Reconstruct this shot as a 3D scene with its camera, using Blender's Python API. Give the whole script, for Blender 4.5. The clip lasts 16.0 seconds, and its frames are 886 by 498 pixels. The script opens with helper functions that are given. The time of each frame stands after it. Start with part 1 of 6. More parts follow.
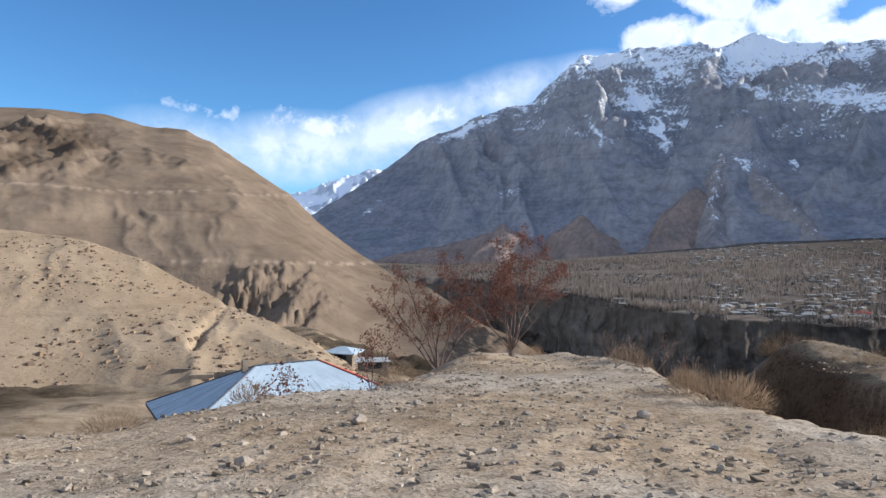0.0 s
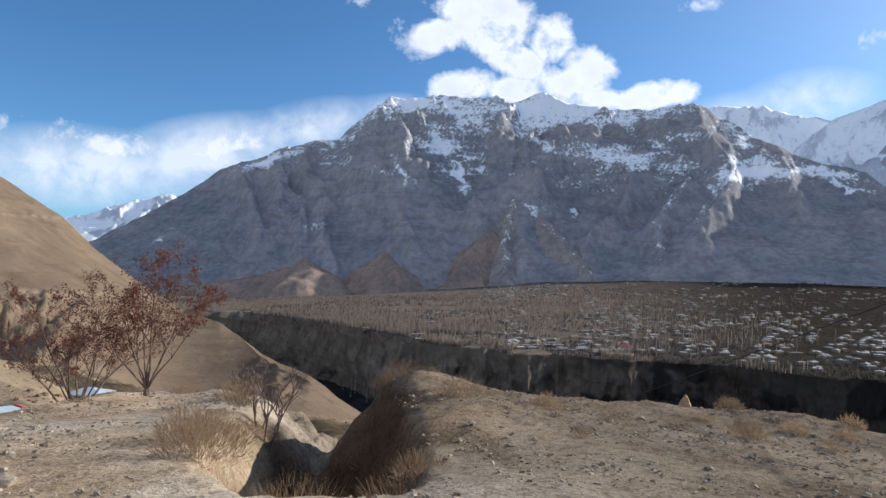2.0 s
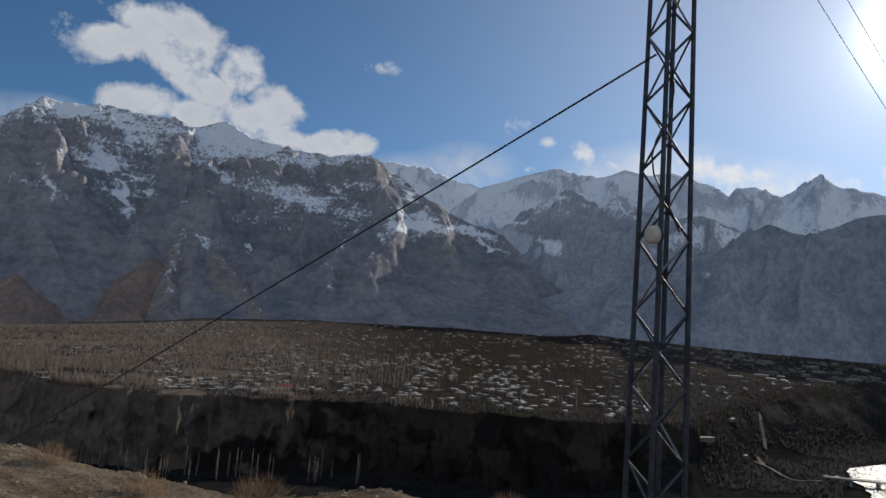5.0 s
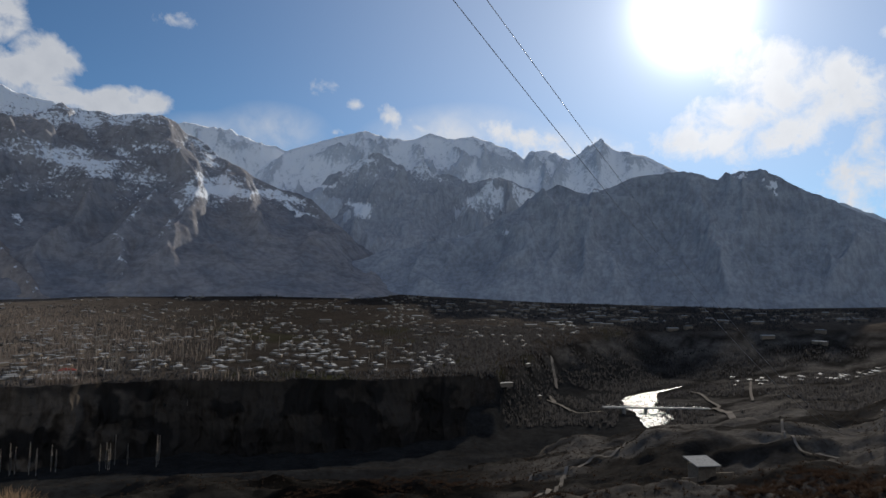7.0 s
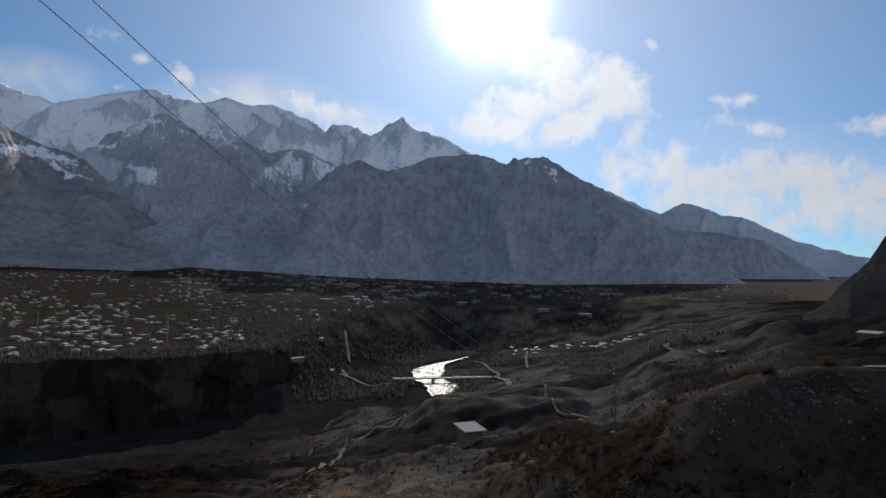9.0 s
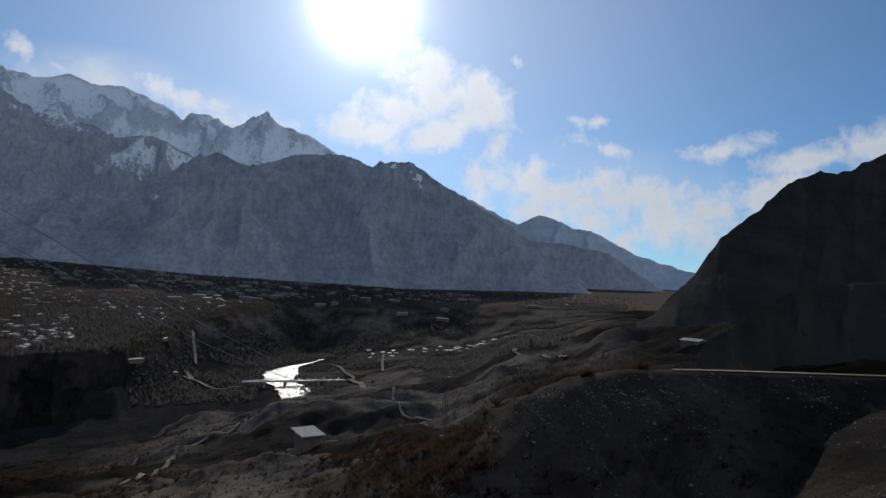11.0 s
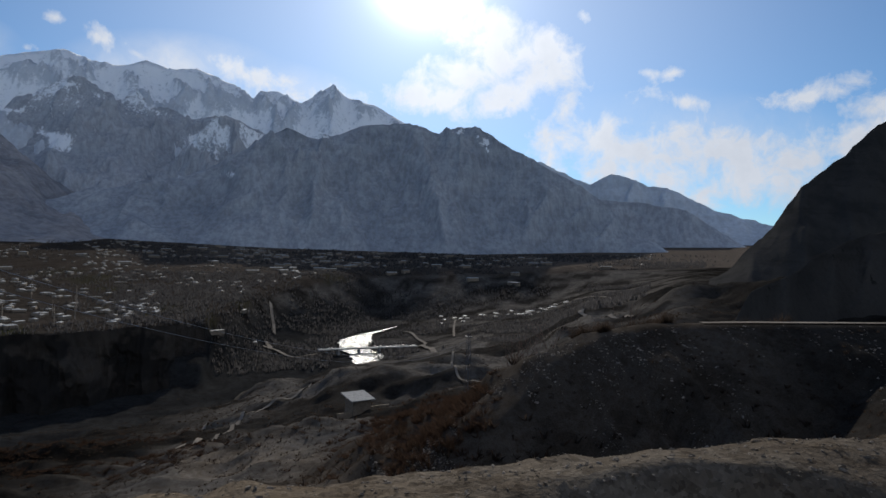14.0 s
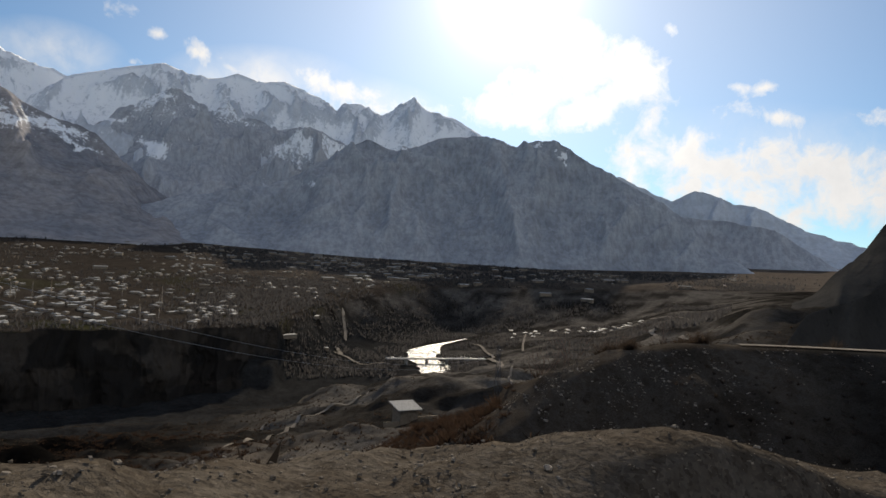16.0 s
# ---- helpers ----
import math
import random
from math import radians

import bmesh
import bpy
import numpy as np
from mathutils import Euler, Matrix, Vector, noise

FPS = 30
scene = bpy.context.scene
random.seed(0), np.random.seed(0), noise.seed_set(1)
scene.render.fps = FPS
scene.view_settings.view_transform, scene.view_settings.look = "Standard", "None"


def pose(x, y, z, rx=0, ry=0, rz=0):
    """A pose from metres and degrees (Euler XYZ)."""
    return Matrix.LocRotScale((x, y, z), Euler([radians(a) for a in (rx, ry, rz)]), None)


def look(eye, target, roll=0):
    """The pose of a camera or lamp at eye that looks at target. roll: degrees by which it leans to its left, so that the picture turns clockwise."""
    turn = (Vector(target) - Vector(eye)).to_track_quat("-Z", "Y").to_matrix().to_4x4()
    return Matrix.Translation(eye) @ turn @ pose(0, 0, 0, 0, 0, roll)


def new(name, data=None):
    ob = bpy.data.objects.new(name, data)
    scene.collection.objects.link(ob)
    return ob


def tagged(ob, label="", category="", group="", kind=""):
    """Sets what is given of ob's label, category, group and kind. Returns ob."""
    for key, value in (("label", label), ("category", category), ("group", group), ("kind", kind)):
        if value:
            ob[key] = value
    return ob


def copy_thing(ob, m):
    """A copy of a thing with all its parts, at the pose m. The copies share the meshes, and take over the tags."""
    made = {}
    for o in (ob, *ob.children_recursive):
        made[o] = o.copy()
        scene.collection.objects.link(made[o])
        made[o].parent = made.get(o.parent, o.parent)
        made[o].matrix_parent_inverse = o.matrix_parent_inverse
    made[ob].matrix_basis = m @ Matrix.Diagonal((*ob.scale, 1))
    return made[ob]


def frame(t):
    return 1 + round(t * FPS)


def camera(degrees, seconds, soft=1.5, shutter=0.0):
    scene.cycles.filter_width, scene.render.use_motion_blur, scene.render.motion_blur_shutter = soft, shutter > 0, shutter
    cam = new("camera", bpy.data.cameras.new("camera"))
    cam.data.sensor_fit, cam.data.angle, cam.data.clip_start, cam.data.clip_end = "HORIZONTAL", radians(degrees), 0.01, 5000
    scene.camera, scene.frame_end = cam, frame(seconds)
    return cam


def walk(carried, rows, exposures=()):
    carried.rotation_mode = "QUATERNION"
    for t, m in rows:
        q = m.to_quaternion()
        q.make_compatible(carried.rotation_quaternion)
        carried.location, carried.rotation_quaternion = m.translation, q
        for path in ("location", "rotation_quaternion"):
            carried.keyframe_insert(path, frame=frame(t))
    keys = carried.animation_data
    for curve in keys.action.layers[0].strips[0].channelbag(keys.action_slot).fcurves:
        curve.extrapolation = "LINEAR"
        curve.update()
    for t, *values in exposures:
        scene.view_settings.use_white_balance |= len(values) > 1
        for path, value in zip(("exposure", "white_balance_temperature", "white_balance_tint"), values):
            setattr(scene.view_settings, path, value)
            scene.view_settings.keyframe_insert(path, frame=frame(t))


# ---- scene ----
import functools

cam = camera(66.90, 16.0)
PATH = [
    (0, pose(0.000, 0.000, -0.000, 88.825, -0.751, -0.086)),
    (0.5, pose(1.466, 0.578, -0.076, 91.862, -1.496, -5.463)),
    (1, pose(2.916, 1.120, -0.159, 92.965, -1.492, -9.633)),
    (1.5, pose(4.370, 1.603, -0.253, 92.778, -3.820, -11.721)),
    (2, pose(5.839, 2.035, -0.356, 92.270, -2.283, -16.649)),
    (2.5, pose(7.306, 2.420, -0.467, 93.520, -1.149, -20.884)),
    (3, pose(8.800, 2.728, -0.582, 95.019, -0.930, -24.940)),
    (3.5, pose(10.360, 2.902, -0.704, 96.639, -0.825, -31.700)),
    (4, pose(11.901, 3.013, -0.823, 95.788, -0.247, -36.851)),
    (4.2, pose(12.516, 3.043, -0.870, 96.395, -1.570, -38.277)),
    (6.3, pose(18.767, 1.599, -1.276, 95.393, -0.696, -52.769)),
    (6.5, pose(19.333, 1.342, -1.317, 95.289, 0.459, -54.309)),
    (7, pose(20.738, 0.671, -1.421, 94.801, -0.899, -59.887)),
    (7.5, pose(22.124, -0.055, -1.527, 93.642, -0.239, -63.533)),
    (8, pose(23.487, -0.823, -1.636, 91.678, -1.028, -66.601)),
    (8.5, pose(24.827, -1.623, -1.747, 92.193, -0.513, -70.764)),
    (9, pose(26.138, -2.452, -1.861, 92.988, -1.320, -76.945)),
    (9.5, pose(27.417, -3.314, -1.980, 92.760, -1.701, -79.500)),
    (10, pose(28.664, -4.202, -2.103, 94.066, -2.157, -84.065)),
    (12.5, pose(33.306, -9.370, -2.918, 93.141, -3.572, -90.470)),
    (13, pose(34.058, -10.713, -3.035, 93.829, -3.583, -87.145)),
    (13.5, pose(34.796, -12.101, -3.147, 92.662, -2.301, -83.861)),
    (14, pose(35.550, -13.487, -3.255, 90.582, -0.928, -82.437)),
    (14.5, pose(36.320, -14.858, -3.361, 88.058, -3.003, -81.614)),
    (15, pose(37.100, -16.183, -3.468, 89.610, -4.029, -78.611)),
    (15.5, pose(37.924, -17.538, -3.569, 88.906, 1.401, -75.157)),
    (16, pose(38.749, -18.875, -3.664, 91.467, -2.816, -76.029)),
]
EXPOSURE = [(0.0, 0.85, 5750, 10), (1.0, 0.72, 5850, 10), (1.5, 0.68, 5950, 10), (2.5, 0.70, 6150, 10), (3.0, 0.65, 6250, 10), (3.5, 0.5, 6350, 10), (4.0, 0.12, 6350, 10), (6.3, -0.25, 6350, 10), (8.0, -0.18, 6180, 10), (10.0, -0.2, 6150, 10), (12.5, -0.36, 5780, 10), (13.5, -0.3, 5830, 10), (14.0, -0.1, 6060, 10), (14.5, 0.18, 6700, 10), (16.0, 0.25, 7050, 10)]
walk(cam, PATH, EXPOSURE)

# ---- light ----
SUN_AZ, SUN_EL = 80.5, 23.3


def heading(az, el):
    a, e = radians(az), radians(el)
    return Vector((math.sin(a) * math.cos(e), math.cos(a) * math.cos(e), math.sin(e)))


sun_data = bpy.data.lights.new("sun", "SUN")
sun_data.energy, sun_data.angle, sun_data.color = 4.2, radians(0.55), (1.0, 0.91, 0.77)
sun = new("sun", sun_data)
sun.matrix_world = look(heading(SUN_AZ, SUN_EL) * 100, (0, 0, 0))

world = bpy.data.worlds.new("sky")
scene.world = world
world.use_nodes = True
wt = world.node_tree
wt.nodes.clear()


def wnode(kind, **sets):
    n = wt.nodes.new(kind)
    for k, v in sets.items():
        n.inputs[k].default_value = v
    return n


def wmath(op, a, b=None, c=None, clamp=False):
    n = wt.nodes.new("ShaderNodeMath")
    n.operation, n.use_clamp = op, clamp
    for i, v in enumerate((a, b, c)):
        if v is None:
            continue
        if isinstance(v, (int, float)):
            n.inputs[i].default_value = v
        else:
            wt.links.new(v, n.inputs[i])
    return n.outputs[0]


def wmix(fac, a, b, blend="MIX"):
    n = wt.nodes.new("ShaderNodeMix")
    n.data_type, n.blend_type = "RGBA", blend
    for i, v in ((0, fac), (6, a), (7, b)):
        if isinstance(v, (int, float, tuple)):
            n.inputs[i].default_value = v
        else:
            wt.links.new(v, n.inputs[i])
    return n.outputs[2]


wdir = wt.nodes.new("ShaderNodeTexCoord").outputs["Generated"]
sky = wt.nodes.new("ShaderNodeTexSky")
sky.sky_type, sky.sun_disc = "NISHITA", False
sky.sun_elevation, sky.sun_rotation = radians(SUN_EL), radians(SUN_AZ)
sky.altitude, sky.air_density, sky.dust_density, sky.ozone_density = 1600, 1.0, 0.15, 3.0

# clouds: azimuth, elevation, half width, half height, lean (degrees), weight
CLOUDS = [
    (20.1, 20.8, 4.2, 2.9, -15, 1.9), (15.6, 20.0, 3.6, 1.5, 18, 1.5), (18.0, 21.8, 3.0, 1.7, 0, 1.5), (25.2, 19.6, 2.3, 2.2, -20, 1.6), (22.2, 18.2, 3.4, 1.7, -25, 1.6),
    (28.2, 17.2, 3.0, 2.3, -35, 1.7), (25.6, 16.4, 2.6, 1.8, -10, 1.3), (17.6, 15.9, 3.8, 1.5, 5, 1.4), (22.5, 15.6, 3.4, 1.5, 0, 1.3), (33.3, 15.1, 4.6, 1.3, 4, 1.5), (29.6, 15.0, 3.0, 1.2, 0, 1.3),
    (37.4, 21.8, 1.8, 0.9, 0, 1.0), (12.2, 23.3, 1.5, 0.5, -10, 0.2), (8.3, 22.1, 0.6, 0.4, 0, 0.1), (10.9, 20.2, 1.2, 0.6, -30, 0.15),
    (49.3, 18.2, 1.6, 0.9, 0, 0.55), (52.0, 16.6, 0.8, 0.5, 0, 0.5), (55.4, 15.7, 1.6, 1.0, -20, 0.8),
    (50.2, 14.3, 1.4, 0.5, 5, 0.6), (57.5, 15.0, 3.0, 1.0, -15, 0.5), (66.0, 14.2, 5.5, 1.8, -18, 0.75),
    (-1.0, 9.6, 4.2, 1.7, 8, 0.7), (-11.0, 8.8, 5.0, 1.6, -6, 0.55), (-19.5, 9.6, 4.0, 0.7, -10, 0.35),
    (88.6, 15.9, 6.0, 3.0, -18, 1.0), (84.0, 15.0, 5.0, 2.2, 5, 0.9), (86.5, 18.2, 5.0, 3.2, -10, 1.0), (91.5, 16.6, 3.6, 2.6, -40, 1.0), (81.5, 13.6, 5.0, 1.7, 8, 1.0), (87.0, 13.4, 4.5, 2.2, 20, 0.9),
    (92.5, 12.3, 1.2, 2.0, -15, 0.8), (99.3, 14.9, 0.9, 0.6, 0, 0.6), (101.2, 14.8, 1.0, 0.7, 0, 0.75), (102.0, 12.5, 3.0, 0.9, -12, 0.8),
    (98.0, 8.6, 11.0, 4.2, -8, 0.85), (106.0, 6.8, 10.0, 3.6, -4, 0.85), (110.6, 12.2, 4.5, 1.2, 10, 0.75), (118.0, 11.6, 7.0, 1.5, 8, 0.85),
    (103.0, 7.4, 14.0, 4.4, -5, 1.0), (116.0, 8.6, 8.0, 2.6, 6, 0.9), (110.5, 7.4, 3.0, 1.4, 10, 0.8), (94.0, 19.6, 1.0, 0.5, -40, 0.45), (72.0, 12.8, 6.0, 1.4, 0, 0.6), (125.0, 12.0, 8.0, 3.0, 10, 0.9)]
# thin cloud lying along the ridges
VEILS = [(-3.0, 8.8, 9.0, 3.6, 14, 1.7), (-12.0, 7.0, 9.5, 3.4, 2, 1.7), (-20.5, 7.6, 7.0, 2.2, -8, 0.9), (4.5, 11.6, 7.5, 2.6, 16, 1.3), (11.0, 13.4, 5.0, 1.8, 10, 0.9),
         (45.2, 14.2, 5.0, 2.4, 0, 1.1), (40.5, 13.6, 5.0, 1.7, 0, 0.8), (60.0, 14.6, 8.0, 2.6, 5, 1.2), (70.0, 13.0, 8.0, 2.6, -10, 0.9), (104.0, 9.0, 14.0, 4.5, -8, 0.8)]


def ellipse(az, el, w, h, lean, weight):
    """How far inside an ellipse of sky a direction lies: its weight at the middle, 0 at the rim."""
    c = heading(az, el)
    m = wt.nodes.new("ShaderNodeMapping")
    m.vector_type = "TEXTURE"
    m.inputs["Location"].default_value = c
    right = Vector((c.y, -c.x, 0)).normalized()
    up = right.cross(c)
    ca, sa = math.cos(radians(lean)), math.sin(radians(lean))
    axes = Matrix((right * ca + up * sa, up * ca - right * sa, (right * ca + up * sa).cross(up * ca - right * sa))).transposed()
    m.inputs["Rotation"].default_value = axes.to_euler()
    m.inputs["Scale"].default_value = (radians(w), radians(h), 0.5)
    wt.links.new(wdir, m.inputs["Vector"])
    ln = wt.nodes.new("ShaderNodeVectorMath")
    ln.operation = "LENGTH"
    wt.links.new(m.outputs[0], ln.inputs[0])
    return wmath("MULTIPLY", wmath("SUBTRACT", 1.0, ln.outputs["Value"]), weight)


cover = functools.reduce(lambda a, b: wmath("MAXIMUM", a, b), [wmath("MINIMUM", ellipse(*c), 0.72) for c in CLOUDS])
veil = functools.reduce(lambda a, b: wmath("SMOOTH_MAX", a, b, 0.3), [ellipse(*c) for c in VEILS])
puff = wnode("ShaderNodeTexNoise", Scale=22.0, Detail=9.0, Roughness=0.62, Distortion=0.25)
shade = wnode("ShaderNodeTexNoise", Scale=14.0, Detail=5.0, Roughness=0.6)
for n in (puff, shade):
    wt.links.new(wdir, n.inputs["Vector"])
# unseen broken cumulus overhead and behind, added to brighten the shaded slopes
away = wt.nodes.new("ShaderNodeVectorMath")
away.operation = "DOT_PRODUCT"
wt.links.new(wdir, away.inputs[0])
away.inputs[1].default_value = heading(45, 0)
behind = wmath("MULTIPLY", wmath("SUBTRACT", 0.12, away.outputs["Value"]), 4.0, clamp=True)
cover = wmath("MAXIMUM", cover, wmath("SUBTRACT", wmath("MULTIPLY", behind, 0.98), 0.6))
cover = wmath("MAXIMUM", cover, -0.6)
dens = wmath("ADD", cover, wmath("MULTIPLY", wmath("SUBTRACT", puff.outputs["Fac"], 0.53), 2.5))
alpha = wmath("SMOOTH_MIN", wmath("MULTIPLY", dens, 1.7, clamp=True), 1.0, 0.1)
mist = wmath("MULTIPLY", veil, wmath("SUBTRACT", wmath("MULTIPLY", puff.outputs["Fac"], 1.9), 0.25), clamp=True)
alpha = wmath("MAXIMUM", alpha, wmath("MULTIPLY", mist, 0.80))
near_sun = wt.nodes.new("ShaderNodeVectorMath")
near_sun.operation = "DOT_PRODUCT"
wt.links.new(wdir, near_sun.inputs[0])
near_sun.inputs[1].default_value = heading(SUN_AZ, SUN_EL)
cosine = wmath("MAXIMUM", near_sun.outputs["Value"], 0.0)
halo = wmath("ADD", wmath("MULTIPLY", wmath("POWER", cosine, 800.0), 4.0),
             wmath("ADD", wmath("MULTIPLY", wmath("POWER", cosine, 130.0), 0.40), wmath("ADD", wmath("MULTIPLY", wmath("POWER", cosine, 13.0), 0.32), wmath("MULTIPLY", wmath("POWER", cosine, 4.0), 0.11))))
SKY, CLOUD = 0.074, 0.62
skycol = wmix(1.0, sky.outputs[0], (SKY * 0.72, SKY * 1.00, SKY * 1.13, 1), "MULTIPLY")
thick = wmath("MULTIPLY", wmath("SUBTRACT", wmath("ADD", wmath("MULTIPLY", dens, 0.42), wmath("MULTIPLY", shade.outputs["Fac"], 1.5)), 0.86, clamp=True), 0.9, clamp=True)
cloudcol = wmix(thick, (CLOUD * 0.97, CLOUD, CLOUD * 1.06, 1), (0.40, 0.43, 0.49, 1))
blended = wmix(alpha, skycol, cloudcol)
lit = wmix(1.0, blended, wmix(1.0, (1.0, 0.97, 0.92, 1), halo, "MULTIPLY"), "ADD")
back = wt.nodes.new("ShaderNodeBackground")
wt.links.new(lit, back.inputs["Color"])
wout = wt.nodes.new("ShaderNodeOutputWorld")
wt.links.new(back.outputs[0], wout.inputs["Surface"])

# ---- materials ----
class Nodes:
    """A material's node tree with short ways to add nodes."""

    def __init__(self, name):
        self.mat = bpy.data.materials.new(name)
        self.mat.use_nodes = True
        self.t = self.mat.node_tree
        self.bsdf = self.t.nodes["Principled BSDF"]
        self.geo = self.t.nodes.new("ShaderNodeNewGeometry")
        self.tex = self.t.nodes.new("ShaderNodeTexCoord")

    def link(self, v, socket):
        if isinstance(v, (int, float, tuple)):
            socket.default_value = v
        else:
            self.t.links.new(v, socket)

    def noise(self, scale, detail=5.0, rough=0.6, vec=None, dist=0.0):
        n = self.t.nodes.new("ShaderNodeTexNoise")
        n.inputs["Scale"].default_value, n.inputs["Detail"].default_value = scale, detail
        n.inputs["Roughness"].default_value, n.inputs["Distortion"].default_value = rough, dist
        self.link(vec or self.geo.outputs["Position"], n.inputs["Vector"])
        return n.outputs["Fac"]

    def voronoi(self, scale, vec=None, out="Distance", feature="F1"):
        n = self.t.nodes.new("ShaderNodeTexVoronoi")
        n.feature = feature
        n.inputs["Scale"].default_value = scale
        self.link(vec or self.geo.outputs["Position"], n.inputs["Vector"])
        return n.outputs[out]

    def scaled(self, x, y, z, obj=False):
        n = self.t.nodes.new("ShaderNodeMapping")
        n.inputs["Scale"].default_value = (x, y, z)
        self.link(self.tex.outputs["Object"] if obj else self.geo.outputs["Position"], n.inputs["Vector"])
        return n.outputs[0]

    def math(self, op, a, b=None, clamp=False):
        n = self.t.nodes.new("ShaderNodeMath")
        n.operation, n.use_clamp = op, clamp
        self.link(a, n.inputs[0])
        if b is not None:
            self.link(b, n.inputs[1])
        return n.outputs[0]

    def ramp(self, v, lo, hi):
        n = self.t.nodes.new("ShaderNodeMapRange")
        n.interpolation_type = "SMOOTHSTEP"
        self.link(v, n.inputs["Value"])
        n.inputs["From Min"].default_value, n.inputs["From Max"].default_value = lo, hi
        return n.outputs[0]

    def mix(self, f, a, b, blend="MIX"):
        n = self.t.nodes.new("ShaderNodeMix")
        n.data_type, n.blend_type = "RGBA", blend
        for i, v in ((0, f), (6, a), (7, b)):
            if isinstance(v, tuple) and len(v) == 3:
                v = (*v, 1)
            self.link(v, n.inputs[i])
        return n.outputs[2]

    def attr(self, name, out="Fac"):
        n = self.t.nodes.new("ShaderNodeAttribute")
        n.attribute_name = name
        return n.outputs[out]

    def done(self, color, rough=0.9, bump=None, strength=0.5, distance=0.05, metal=0.0, spec=0.3):
        if isinstance(color, tuple) and len(color) == 3:
            color = (*color, 1)
        self.link(color, self.bsdf.inputs["Base Color"])
        self.link(rough, self.bsdf.inputs["Roughness"])
        self.link(metal, self.bsdf.inputs["Metallic"])
        self.bsdf.inputs["Specular IOR Level"].default_value = spec
        if bump is not None:
            b = self.t.nodes.new("ShaderNodeBump")
            b.inputs["Strength"].default_value, b.inputs["Distance"].default_value = strength, distance
            self.link(bump, b.inputs["Height"])
            self.t.links.new(b.outputs[0], self.bsdf.inputs["Normal"])
        return self.mat


def ground_mat():
    n = Nodes("ground_soil")
    base = n.attr("tint", "Color")
    big = n.noise(0.035, 6, 0.65)
    mid = n.noise(0.9, 6, 0.7)
    fine = n.noise(14.0, 4, 0.7)
    peb = n.voronoi(16.0)
    clod = n.noise(4.2, 5, 0.7)
    cell = n.voronoi(38.0, out="Color")
    cell2 = n.voronoi(11.0, out="Color")
    bw = n.t.nodes.new("ShaderNodeSeparateColor")
    n.link(cell, bw.inputs[0])
    bw2 = n.t.nodes.new("ShaderNodeSeparateColor")
    n.link(cell2, bw2.inputs[0])
    c = n.mix(n.ramp(big, 0.3, 0.7), n.mix(1.0, base, (0.72, 0.70, 0.68), "MULTIPLY"), n.mix(1.0, base, (1.18, 1.16, 1.12), "MULTIPLY"))
    patch = n.noise(0.17, 7, 0.72)
    c = n.mix(n.math("MULTIPLY", n.ramp(patch, 0.47, 0.60), 0.6), c, n.mix(1.0, c, (0.50, 0.48, 0.46), "MULTIPLY"))
    c = n.mix(n.math("MULTIPLY", n.ramp(patch, 0.44, 0.33), 0.5), c, n.mix(1.0, c, (1.45, 1.42, 1.38), "MULTIPLY"))
    c = n.mix(n.math("MULTIPLY", n.ramp(mid, 0.40, 0.62), 0.6), c, n.mix(1.0, c, (0.66, 0.60, 0.54), "MULTIPLY"))
    c = n.mix(n.math("MULTIPLY", n.ramp(fine, 0.45, 0.75), 0.4), c, n.mix(1.0, c, (1.35, 1.33, 1.30), "MULTIPLY"))
    c = n.mix(n.math("MULTIPLY", n.ramp(bw.outputs[0], 0.62, 0.98), 0.55), c, n.mix(1.0, c, (1.5, 1.5, 1.5), "MULTIPLY"))
    c = n.mix(n.math("MULTIPLY", n.ramp(bw.outputs[1], 0.60, 0.98), 0.6), c, n.mix(1.0, c, (0.45, 0.44, 0.43), "MULTIPLY"))
    c = n.mix(n.math("MULTIPLY", n.ramp(bw2.outputs[0], 0.62, 0.95), 0.6), c, n.mix(1.0, c, (0.5, 0.48, 0.46), "MULTIPLY"))
    h = n.math("ADD", n.math("ADD", n.math("MULTIPLY", mid, 0.25), n.math("MULTIPLY", clod, 0.22)), n.math("ADD", n.math("MULTIPLY", fine, 0.42), n.math("ADD", n.math("MULTIPLY", peb, 0.14), n.math("MULTIPLY", bw.outputs[2], 0.10))))
    return n.done(c, 1.0, h, 0.6, 0.10, spec=0.0)


